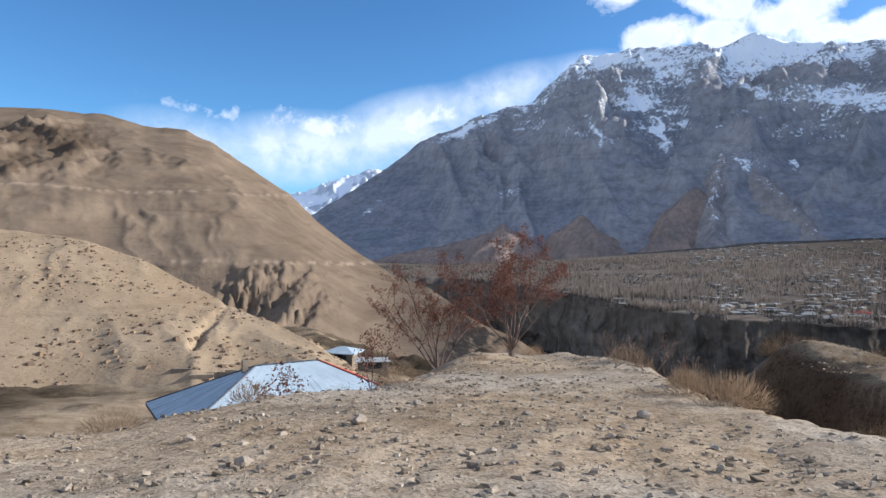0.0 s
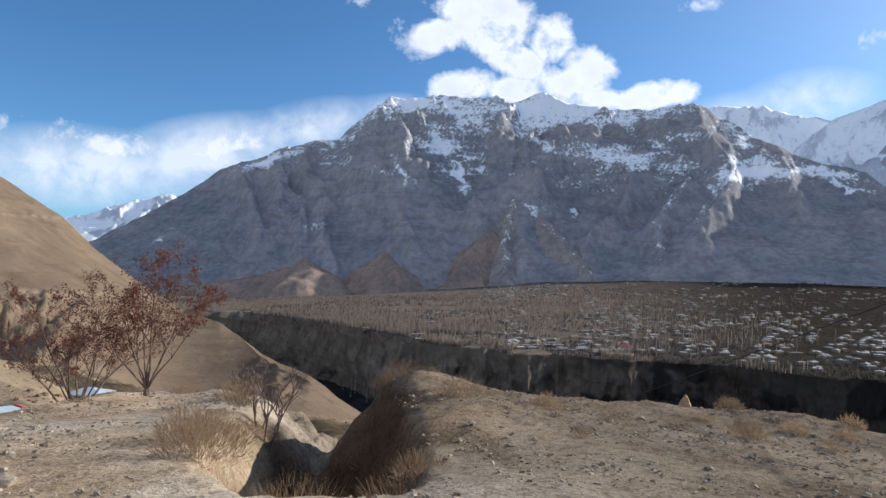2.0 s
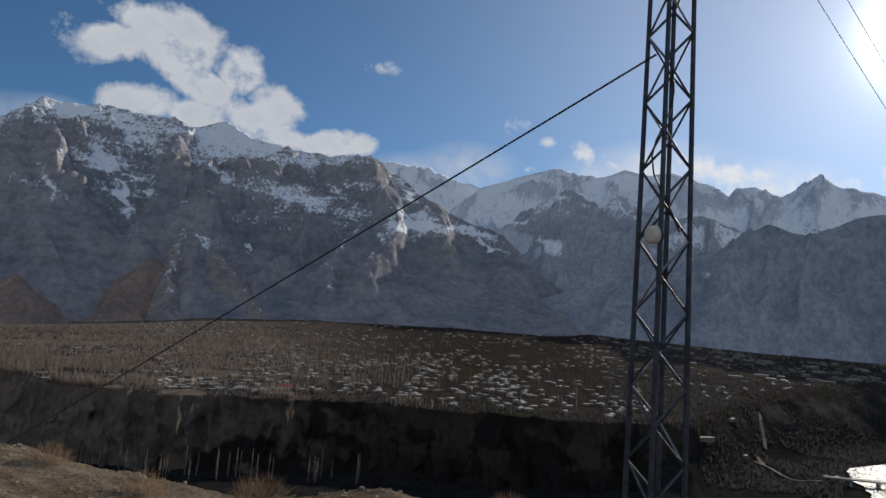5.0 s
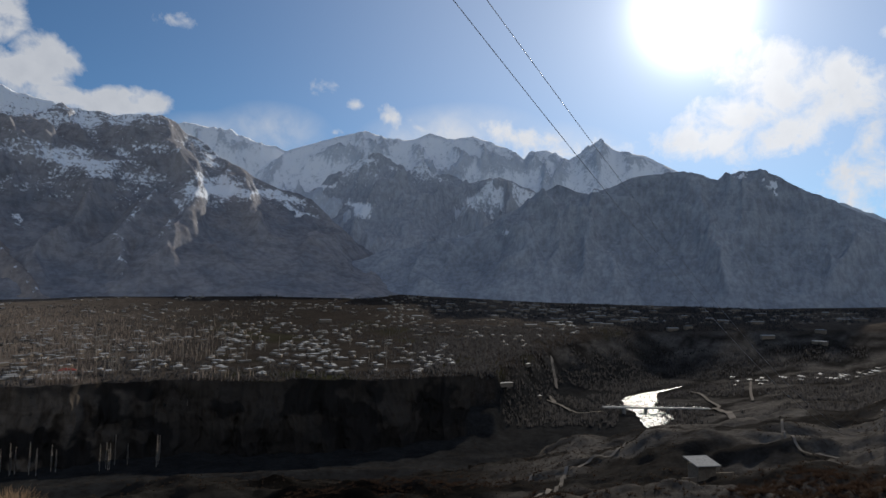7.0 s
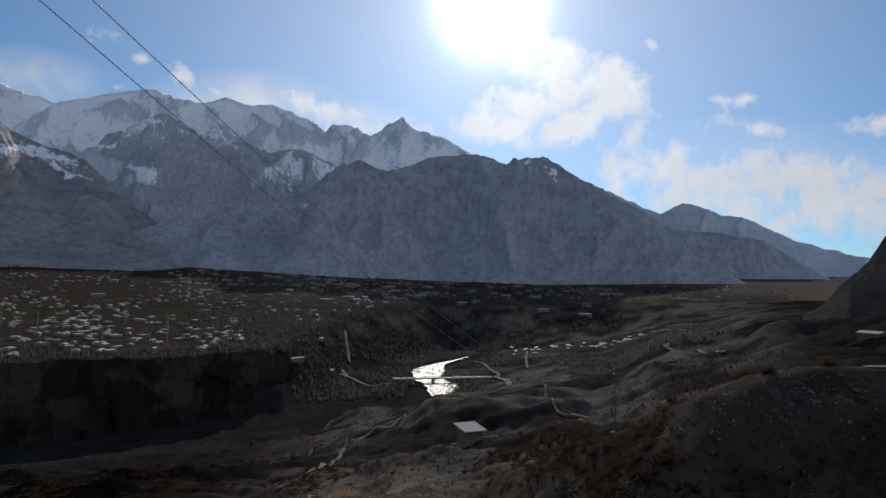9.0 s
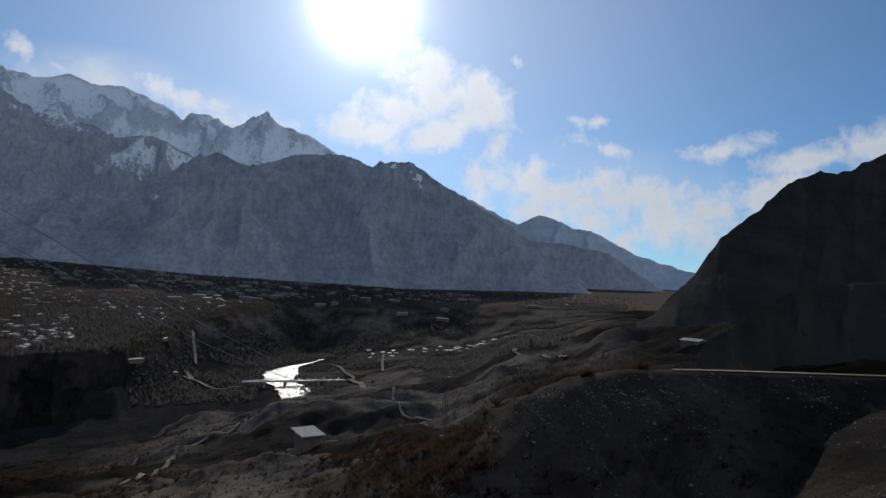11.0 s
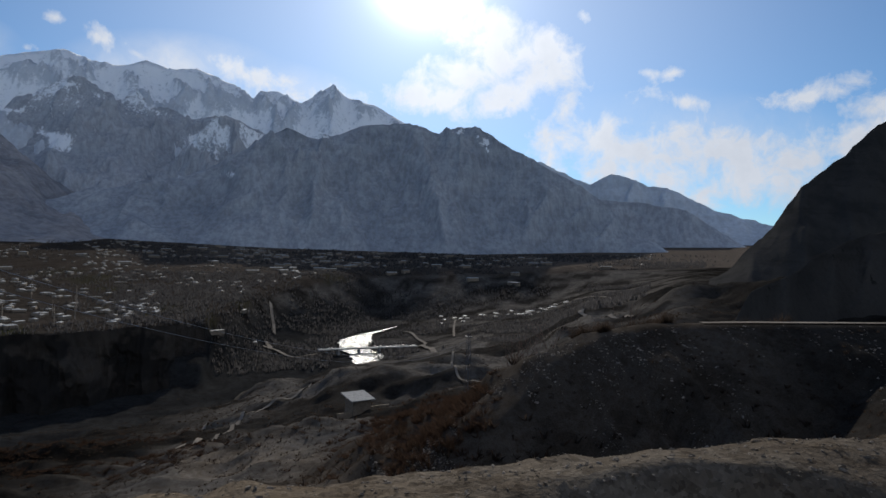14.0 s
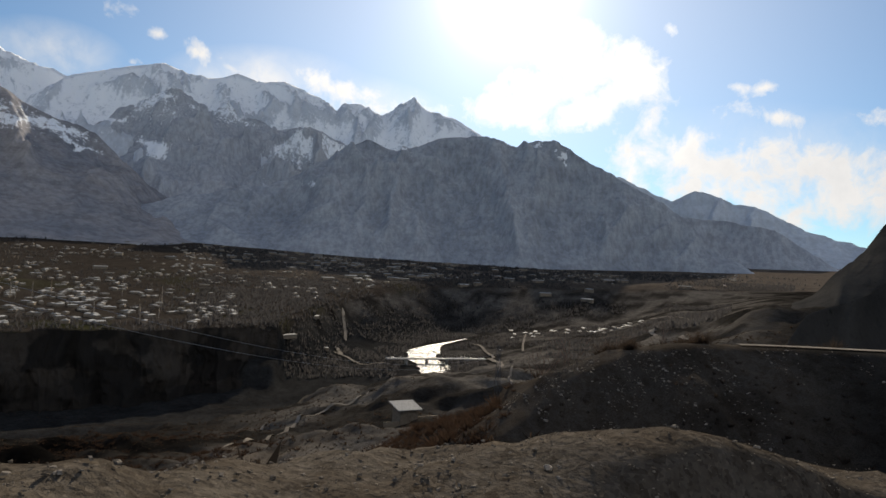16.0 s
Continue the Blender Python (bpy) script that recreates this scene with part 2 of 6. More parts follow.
def rock_mat(name, dark, light, snowtop=(0.86, 0.89, 0.94), scale=0.01, dist=7.0, layers=0.12, grain=0.25, speck=2.6):
    n = Nodes(name)
    a = n.noise(scale, 9, 0.7)
    streak = n.noise(1.0, 7, 0.7, n.scaled(scale * 5, scale * 5, scale * 0.9))
    fine = n.noise(scale * 8, 5, 0.7)
    strata = n.noise(1.0, 6, 0.65, n.scaled(scale * 0.9, scale * 0.5, scale * 4), dist=0.6)
    c = n.mix(n.math("ADD", n.math("MULTIPLY", n.ramp(a, 0.35, 0.65), 0.45), n.math("MULTIPLY", n.attr("relief_tone"), 0.55)), dark, light)
    c = n.mix(n.math("MULTIPLY", n.ramp(strata, 0.48, 0.60), layers), c, n.mix(1.0, c, (0.50, 0.50, 0.53), "MULTIPLY"))
    c = n.mix(n.math("MULTIPLY", n.ramp(streak, 0.4, 0.62), min(0.6, grain * 3)), c, n.mix(1.0, c, (0.62, 0.60, 0.60), "MULTIPLY"))
    c = n.mix(n.math("MULTIPLY", n.ramp(fine, 0.45, 0.75), grain), c, n.mix(1.0, c, (1.4, 1.38, 1.34), "MULTIPLY"))
    s = n.math("ADD", n.attr("snow"), n.math("MULTIPLY", n.math("SUBTRACT", n.noise(scale * 9, 10, 0.8), 0.5), speck))
    s = n.math("ADD", s, n.math("ADD", n.math("MULTIPLY", n.math("SUBTRACT", streak, 0.5), 1.1), n.math("MULTIPLY", n.math("SUBTRACT", strata, 0.5), layers * 2.4)))
    cover = n.ramp(s, 0.42, 0.66)
    c = n.mix(cover, c, snowtop)
    h = n.math("ADD", n.math("MULTIPLY", a, 1.0), n.math("ADD", n.math("MULTIPLY", streak, 0.5), n.math("MULTIPLY", fine, 0.25)))
    return n.done(c, 1.0, h, 0.3 + grain, dist, spec=0.0)


def hill_mat(name, soil, pale, dark, scale=0.03, rills=0.16):
    n = Nodes(name)
    a = n.noise(scale, 7, 0.65)
    streak = n.noise(1.0, 6, 0.65, n.scaled(scale * 4, scale * 4, scale * 0.7))
    spots = n.noise(scale * 11, 4, 0.7)
    strata = n.noise(1.0, 4, 0.6, n.scaled(scale * 0.25, scale * 0.25, scale * 5))
    c = n.mix(n.math("ADD", n.math("MULTIPLY", n.ramp(a, 0.32, 0.68), 0.6), n.math("MULTIPLY", n.attr("relief_tone"), 0.4)), soil, pale)
    c = n.mix(n.math("MULTIPLY", n.ramp(streak, 0.45, 0.7), rills), c, n.mix(1.0, c, (0.55, 0.51, 0.48), "MULTIPLY"))
    c = n.mix(n.math("MULTIPLY", n.ramp(strata, 0.55, 0.66), 0.35), c, n.mix(1.0, c, (0.62, 0.58, 0.56), "MULTIPLY"))
    c = n.mix(n.math("MULTIPLY", n.ramp(spots, 0.62, 0.70), 0.75), c, dark)
    grit = n.noise(scale * 46, 5, 0.75)
    c = n.mix(n.math("MULTIPLY", n.ramp(grit, 0.52, 0.66), 0.45), c, n.mix(1.0, c, (0.58, 0.55, 0.52), "MULTIPLY"))
    c = n.mix(n.math("MULTIPLY", n.ramp(grit, 0.46, 0.34), 0.35), c, n.mix(1.0, c, (1.35, 1.32, 1.28), "MULTIPLY"))
    # here snow blends in dark: hill outcrops, and painted shade on the gorge wall
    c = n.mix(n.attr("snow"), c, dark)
    c = n.mix(n.math("MULTIPLY", n.attr("band"), 0.7), c, tuple(min(0.9, v * 1.75) for v in pale))
    h = n.math("ADD", a, n.math("ADD", n.math("MULTIPLY", streak, 0.15), n.math("MULTIPLY", spots, 0.3)))
    return n.done(c, 0.95, h, 0.7, 0.12 / scale * 0.5, spec=0.0)


def plain_mat(name, color, rough=0.8, metal=0.0, scale=3.0, vary=0.25, bump=0.02, spec=0.05, obj=True):
    n = Nodes(name)
    vec = n.scaled(1, 1, 1, obj)
    a, b = n.noise(scale, 5, 0.65, vec), n.noise(scale * 9, 4, 0.7, vec)
    lo, hi = tuple(v * (1 - vary) for v in color), tuple(min(1, v * (1 + vary)) for v in color)
    c = n.mix(n.ramp(a, 0.3, 0.7), lo, hi)
    c = n.mix(n.math("MULTIPLY", n.ramp(b, 0.45, 0.72), 0.4), c, n.mix(1.0, c, (0.7, 0.68, 0.66), "MULTIPLY"))
    info = n.t.nodes.new("ShaderNodeObjectInfo")
    c = n.mix(n.math("MULTIPLY", info.outputs["Random"], 0.35), c, n.mix(1.0, c, (0.7, 0.7, 0.72), "MULTIPLY"))
    return n.done(c, rough, n.math("ADD", a, n.math("MULTIPLY", b, 0.5)), 0.4, bump, metal, spec)


M_GROUND = ground_mat()
M_ROCK = rock_mat("mountain_rock", (0.205, 0.22, 0.255), (0.38, 0.36, 0.36), scale=0.0075, layers=0.3, grain=0.22)
# distance haze is painted into these three base colours, paler and bluer
M_FAR = rock_mat("hazed_far_rock", (0.46, 0.51, 0.58), (0.62, 0.66, 0.72), scale=0.006, grain=0.12, speck=0.8)
M_CRAG = rock_mat("hazed_crag_rock", (0.33, 0.36, 0.41), (0.46, 0.48, 0.52), scale=0.009, speck=1.3)
M_MID = rock_mat("hazed_wooded_ridge", (0.24, 0.27, 0.32), (0.44, 0.465, 0.505), scale=0.011, grain=0.2, dist=4.0, speck=1.6)
M_FOOT = rock_mat("foothill_clay", (0.20, 0.175, 0.16), (0.40, 0.285, 0.225), scale=0.012, grain=0.2, dist=4.0)
M_SPUR = rock_mat("brown_spur_rock", (0.215, 0.21, 0.22), (0.40, 0.345, 0.31), scale=0.010, grain=0.2, dist=4.0)
M_HILL = hill_mat("brown_hill", (0.145, 0.108, 0.077), (0.225, 0.168, 0.118), (0.10, 0.072, 0.05), 0.022)
M_LOW = hill_mat("ochre_hill", (0.265, 0.192, 0.122), (0.37, 0.28, 0.185), (0.15, 0.11, 0.075), 0.06)
# near-black base: the backlit side's shade is put into the hill's colour
M_DARKHILL = hill_mat("shaded_hill", (0.028, 0.028, 0.028), (0.058, 0.055, 0.051), (0.014, 0.014, 0.013), 0.03)
M_CLIFF = hill_mat("shaded_gorge_cliff", (0.12, 0.10, 0.08), (0.27, 0.22, 0.17), (0.016, 0.015, 0.014), 0.03, 0.9)


def water_mat():
    n = Nodes("river_water")
    w = n.noise(0.16, 6, 0.7)
    c = n.mix(n.ramp(n.noise(0.02, 3), 0.3, 0.7), (0.07, 0.09, 0.09), (0.12, 0.14, 0.135))
    gloss = n.math("ADD", 0.10, n.math("MULTIPLY", n.ramp(n.noise(0.33, 5, 0.7), 0.45, 0.62), 0.5))
    return n.done(c, gloss, w, 1.0, 2.2, spec=0.4)


def sheet_mat(name, color, rough=0.35, metal=0.55, vary=1.0):
    n = Nodes(name)
    vec = n.scaled(1, 1, 1, True)
    a, b = n.noise(0.5, 5, 0.6, vec), n.noise(7.0, 4, 0.7, vec)
    info = n.t.nodes.new("ShaderNodeObjectInfo")
    c = n.mix(n.ramp(a, 0.3, 0.7), tuple(v * 0.82 for v in color), color)
    c = n.mix(n.math("MULTIPLY", n.ramp(b, 0.55, 0.75), 0.35), c, n.mix(1.0, c, (0.62, 0.52, 0.44), "MULTIPLY"))
    c = n.mix(n.math("MULTIPLY", info.outputs["Random"], 0.9 * vary), c, n.mix(1.0, c, (0.36, 0.355, 0.35), "MULTIPLY"))
    c = n.mix(n.math("MULTIPLY", n.geo.outputs["Random Per Island"], 0.75 * vary), c, n.mix(1.0, c, (0.40, 0.39, 0.38), "MULTIPLY"))
    return n.done(c, n.math("ADD", rough, n.math("MULTIPLY", b, 0.2)), b, 0.15, 0.01, metal, 0.15)


def leaf_mat(name, lo, hi, thin=0.5):
    """Leaves and twigs: light also passes through thin ones."""
    n = Nodes(name)
    c = n.mix(n.geo.outputs["Random Per Island"], lo, hi)
    c = n.mix(n.math("MULTIPLY", n.noise(3.0, 3), 0.5), c, n.mix(1.0, c, (0.6, 0.6, 0.6), "MULTIPLY"))
    if thin:
        tr, mx = n.t.nodes.new("ShaderNodeBsdfTranslucent"), n.t.nodes.new("ShaderNodeMixShader")
        n.t.links.new(c, tr.inputs["Color"])
        mx.inputs[0].default_value = thin
        n.t.links.new(n.bsdf.outputs[0], mx.inputs[1])
        n.t.links.new(tr.outputs[0], mx.inputs[2])
        n.t.links.new(mx.outputs[0], n.t.nodes["Material Output"].inputs["Surface"])
    return n.done(c, 0.95, spec=0.03)


def bark_mat(name, color):
    n = Nodes(name)
    a = n.noise(1.0, 6, 0.7, n.scaled(9, 9, 1.6, True))
    c = n.mix(n.ramp(a, 0.3, 0.7), tuple(v * 0.55 for v in color), tuple(v * 1.3 for v in color))
    return n.done(c, 0.9, a, 0.6, 0.02, spec=0.2)


M_WATER = water_mat()
M_BLUE = sheet_mat("blue_sheet_metal", (0.42, 0.50, 0.56), 0.65, 0.0, 0.12)
M_ZINC = sheet_mat("zinc_roof", (0.50, 0.51, 0.52), 0.65, 0.1)
M_WHITE = sheet_mat("pale_roof", (0.52, 0.52, 0.51), 0.7, 0.0)
M_RED = sheet_mat("red_roof", (0.50, 0.10, 0.07), 0.6, 0.05)
M_MUD = plain_mat("mud_plaster", (0.25, 0.205, 0.155), 0.95, scale=1.2, vary=0.2, bump=0.03)
M_WHITEWASH = plain_mat("whitewash", (0.62, 0.60, 0.56), 0.9, scale=1.5, vary=0.12)
M_CONCRETE = plain_mat("concrete", (0.38, 0.37, 0.35), 0.9, scale=1.4, vary=0.2)
M_DARKHOLE = plain_mat("window_glass", (0.03, 0.035, 0.045), 0.15, scale=4, vary=0.2, spec=0.6)
M_WOOD = plain_mat("grey_wood", (0.20, 0.16, 0.12), 0.85, scale=5, vary=0.3)
M_STEEL = plain_mat("weathered_steel", (0.085, 0.095, 0.115), 0.6, 0.5, scale=6, vary=0.3)
M_GALV = plain_mat("galvanised_bar", (0.30, 0.31, 0.33), 0.45, 0.7, scale=6, vary=0.25)
M_WIRE = plain_mat("cable", (0.05, 0.05, 0.055), 0.6, 0.3, scale=20, vary=0.2)
M_CERAMIC = plain_mat("white_box", (0.62, 0.60, 0.55), 0.4, scale=8, vary=0.15)
M_TRACK = plain_mat("dusty_track", (0.215, 0.19, 0.16), 1.0, scale=0.08, vary=0.25, spec=0.0, obj=False)
M_STONE = plain_mat("field_stone", (0.34, 0.285, 0.225), 0.9, scale=7, vary=0.35, bump=0.015)
M_CLAY = plain_mat("clay_rock", (0.42, 0.27, 0.16), 0.95, scale=4, vary=0.3, bump=0.03)
M_BARK = bark_mat("tree_bark", (0.17, 0.12, 0.095))
M_POPLAR = bark_mat("poplar_bark", (0.34, 0.30, 0.26))
M_REDLEAF = leaf_mat("dry_red_leaf", (0.12, 0.052, 0.042), (0.27, 0.135, 0.095))
M_ORCHARD = leaf_mat("orchard_twigs", (0.055, 0.053, 0.054), (0.12, 0.112, 0.109))
M_AUTUMN = leaf_mat("autumn_scrub", (0.030, 0.025, 0.021), (0.068, 0.047, 0.034))
M_RUST = leaf_mat("rust_bush", (0.024, 0.017, 0.013), (0.062, 0.037, 0.025))
M_STRAW = leaf_mat("dry_straw", (0.17, 0.115, 0.072), (0.36, 0.255, 0.165))
M_GRAVEL = leaf_mat("gravel_stone", (0.17, 0.135, 0.10), (0.44, 0.365, 0.28), 0.0)
M_RUBBLE = leaf_mat("scree_rubble", (0.06, 0.05, 0.042), (0.30, 0.26, 0.22), 0.0)
M_BOULDER = leaf_mat("hillside_boulder", (0.15, 0.10, 0.07), (0.33, 0.235, 0.155), 0.0)
M_THICKET = leaf_mat("bare_poplar_twigs", (0.19, 0.155, 0.13), (0.38, 0.32, 0.27))
M_POPLAR_TWIG = leaf_mat("poplar_twigs", (0.27, 0.235, 0.20), (0.46, 0.41, 0.36))
M_CRUMB = leaf_mat("earth_crumbs", (0.10, 0.082, 0.064), (0.28, 0.24, 0.195), 0.0)
M_CLOD = plain_mat("earth_clod", (0.20, 0.155, 0.11), 1.0, scale=9, vary=0.35, bump=0.02, spec=0.0)

# ---- ground ----
def lattice(ix, iy, seed):
    h = (ix.astype(np.int64) * 374761393 + iy.astype(np.int64) * 668265263 + seed * 974711) & 0x7FFFFFFF
    h = ((h ^ (h >> 13)) * 1274126177) & 0x7FFFFFFF
    return ((h ^ (h >> 16)) & 0xFFFF) / 65535.0


def value_noise(x, y, seed=0):
    ix, iy = np.floor(x), np.floor(y)
    fx, fy = x - ix, y - iy
    fx, fy = fx * fx * (3 - 2 * fx), fy * fy * (3 - 2 * fy)
    a, b = lattice(ix, iy, seed), lattice(ix + 1, iy, seed)
    c, d = lattice(ix, iy + 1, seed), lattice(ix + 1, iy + 1, seed)
    return (a + (b - a) * fx) * (1 - fy) + (c + (d - c) * fx) * fy


def fbm(x, y, octaves=5, seed=0, gain=0.5):
    total, amp, norm = 0.0, 1.0, 0.0
    for k in range(octaves):
        total = total + amp * value_noise(x * 2 ** k + 17.3 * k, y * 2 ** k - 9.1 * k, seed + k)
        norm += amp
        amp *= gain
    return total / norm


def ridged(x, y, octaves=4, seed=0, gain=0.5):
    total, amp, norm = 0.0, 1.0, 0.0
    for k in range(octaves):
        total = total + amp * (1 - np.abs(2 * value_noise(x * 2 ** k + 5.7 * k, y * 2 ** k + 3.3 * k, seed + k) - 1))
        norm += amp
        amp *= gain
    return total / norm


def gnoise(x, y, seed=0):
    """Gradient noise, about -0.7 to 0.7."""
    ix, iy = np.floor(x), np.floor(y)
    fx, fy = x - ix, y - iy
    u, v = fx * fx * fx * (fx * (fx * 6 - 15) + 10), fy * fy * fy * (fy * (fy * 6 - 15) + 10)

    def corner(i, j):
        a = lattice(ix + i, iy + j, seed) * 6.2832
        return np.cos(a) * (fx - i) + np.sin(a) * (fy - j)
    lo = corner(0, 0) * (1 - u) + corner(1, 0) * u
    hi = corner(0, 1) * (1 - u) + corner(1, 1) * u
    return lo * (1 - v) + hi * v


def gfbm(x, y, octaves=4, seed=0, gain=0.5):
    total, amp = 0.0, 1.0
    for k in range(octaves):
        total = total + amp * gnoise(x * 2.03 ** k + 11.7 * k, y * 2.03 ** k - 4.3 * k, seed + k)
        amp *= gain
    return total


def eroded(U, V, seed, octaves=7, stretch=0.42):
    """Spurs and gullies running downhill (along V), forking into smaller ones; about -0.6 to 0.7."""
    w = gfbm(U * 0.7, V * 0.45, 3, seed + 90)
    x, y = U + 0.55 * w, V + 0.5 * gfbm(U * 0.8 + 7, V * 0.5, 2, seed + 95)
    h, amp, f, weight = 0.0, 1.0, 1.0, 1.0
    for k in range(octaves):
        n = 1 - 2 * np.abs(gnoise(x * f + 3.1 * k, y * f * (stretch + 0.08 * k) + 5.3 * k, seed + k))
        n = np.clip(n, 0, 1) ** 2 * weight
        weight = np.clip(n * 1.7, 0.15, 1)
        h = h + amp * n
        f, amp = f * 2.07, amp * 0.52
    return h - 0.75


def smooth(a, b, v):
    t = np.clip((v - a) / (b - a), 0, 1)
    return t * t * (3 - 2 * t)


# outer edge of the roadside shelf, from the near hill round to the last mound
EDGE = np.array([(-60, -20), (-30, 1), (-15, 6), (-6.3, 9.4), (-4.9, 9.9), (-4, 11.3), (-3.3, 13.2), (-1.7, 14.2), (0, 20.8), (1.2, 29), (3.2, 30.5), (5.3, 28.5),
                 (6.3, 22), (5.6, 16.5), (5.3, 13), (5.4, 10.9), (5.9, 9.5), (7.0, 9.0), (7.9, 9.3), (8.4, 10.8), (8.8, 13), (9.2, 16), (9.6, 19), (10.4, 20.3), (12.5, 17.5), (14, 15.5),
                 (16, 15.4), (17.5, 14.5), (18.7, 12.2), (20, 10.5), (21.5, 9.3), (24, 8.3), (25.5, 5), (27, 2), (30.4, 0.2), (31.5, -1.5), (32, -3.5),
                 (34.5, -7), (37.5, -10.5), (39.3, -13), (40.2, -15), (40.8, -17), (43, -18), (45, -21), (47, -26), (50, -35), (60, -60)], float)
# middle of the road: x, y, height of the surface
ROAD = np.array([(-60, -32, 3.0), (-25, -12, 0.6), (0, 0, -1.8), (6, 2, -2.15), (12, 3, -2.6), (19, 1.5, -3.05), (25, -1.7, -3.5), (29, -4.2, -3.85),
                 (33.3, -9.4, -4.7), (36, -14.2, -5.1), (39, -19, -5.45), (44, -30, -6.2), (52, -60, -7.0)])
SLOPE_R = np.array([0, 30, 60, 120, 250, 420, 600, 900, 1400])
SLOPE_AZ = np.array([-60, -15, 5, 25, 50, 66, 73, 80, 90, 97, 104, 118, 170])
SLOPE_Z = np.array([(-10, -18, -22, -30, -45, -60, -90), (-12, -20, -26, -38, -60, -90, -130), (-12, -19, -28, -56, -100, -135, -140), (-12, -22, -40, -66, -104, -140, -140),
                    (-12, -24, -42, -66, -104, -140, -140), (-11, -22, -40, -65, -94, -138, -134), (-11, -21, -36, -58, -79, -128, -130), (-11, -20, -32, -50, -66, -100, -128), (-11, -19, -29, -44, -60, -75, -100),
                    (-11, -21, -26, -33, -40, -45, -60), (-11, -24, -22, -24, -22, -25, -30), (-9, -16, -11, -12, -8, -8, -8), (-4, -4, -4, -2, 0, 4, 8)], float)
SLOPE_Z = np.concatenate([SLOPE_Z[:, :1] + 6, SLOPE_Z, SLOPE_Z[:, -1:]], 1)
RIM_AZ = [-30, -10, 3, 11, 23, 33, 47, 57, 65, 70, 77, 90, 105, 130]
RIM_R = [1900, 1500, 1060, 800, 715, 715, 715, 720, 790, 1200, 1550, 1600, 1750, 1900]
# the river's line and level
RIVER = np.array([(1180, 215, -127.5), (1090, 240, -128), (960, 238, -128.5), (860, 208, -129), (770, 186, -130), (690, 205, -132), (470, 262, -135), (375, 320, -138), (285, 410, -140), (205, 465, -141), (120, 560, -142), (40, 900, -143), (-100, 1250, -144)], float)
# crest of the scree spur that carries the far bend of the road
SPUR = np.array([(125, -110, -9.6), (118, -80, -9.8), (115, -60, -9.9), (111, -36, -10), (109, -26, -10.2), (107.5, -20.2, -11.2), (103.1, -15, -13.2), (98.3, -11.7, -16), (93.3, -8.7, -17.8), (86, -6, -21)], float)


def along(line, x, y):
    """Distance to a polyline, and the values of its third column at the nearest place."""
    best = np.full(x.shape, 1e18)
    val = np.zeros(x.shape)
    for a, b in zip(line[:-1], line[1:]):
        dx, dy = b[0] - a[0], b[1] - a[1]
        t = np.clip(((x - a[0]) * dx + (y - a[1]) * dy) / (dx * dx + dy * dy), 0, 1)
        d = (x - a[0] - t * dx) ** 2 + (y - a[1] - t * dy) ** 2
        near = d < best
        best = np.where(near, d, best)
        if len(a) > 2:
            val = np.where(near, a[2] + t * (b[2] - a[2]), val)
    return np.sqrt(best), val


def inside(poly, x, y):
    r = np.zeros(x.shape, bool)
    for a, b in zip(poly, np.roll(poly, -1, 0)):
        cross = (a[1] > y) != (b[1] > y)
        r ^= cross & (x < (b[0] - a[0]) * (y - a[1]) / (b[1] - a[1] + 1e-12) + a[0])
    return r


def rim_radius(az):
    return np.interp(az, RIM_AZ, RIM_R) + 16 * (fbm(az * 0.7, az * 0, 4, 31) - 0.5) * 2


def plateau(az, r):
    k = np.interp(az, [-20, 0, 12, 25, 60, 120], [-0.01, -0.008, 0.012, 0.036, 0.043, 0.043])
    return np.interp(az, [-10, 5, 40, 70, 95, 120], [-84, -82, -80, -82, -70, -60]) + (r - 700) * k + 5 * (fbm(r * 0.004, az * 0.2, 3, 12) - 0.5) + fan(az, r)


def fan(az, r):
    """The gentle fan of rubble that lifts the village towards the mountain's foot."""
    top = np.interp(az, [8, 20, 32, 46, 58, 70, 86], [0, 8, 30, 36, 27, 13, 0])
    return top * np.clip((r - 1150) / 1150, 0, 1.3) ** 1.7


def slope_z(az, r):
    i = np.clip(np.searchsorted(SLOPE_AZ, az) - 1, 0, len(SLOPE_AZ) - 2)
    j = np.clip(np.searchsorted(SLOPE_R, r) - 1, 0, len(SLOPE_R) - 2)
    u = np.clip((az - SLOPE_AZ[i]) / (SLOPE_AZ[i + 1] - SLOPE_AZ[i]), 0, 1)
    v = np.clip((r - SLOPE_R[j]) / (SLOPE_R[j + 1] - SLOPE_R[j]), 0, 1)
    u = u * u * (3 - 2 * u)
    z = SLOPE_Z
    return (z[i, j] * (1 - u) + z[i + 1, j] * u) * (1 - v) + (z[i, j + 1] * (1 - u) + z[i + 1, j + 1] * u) * v


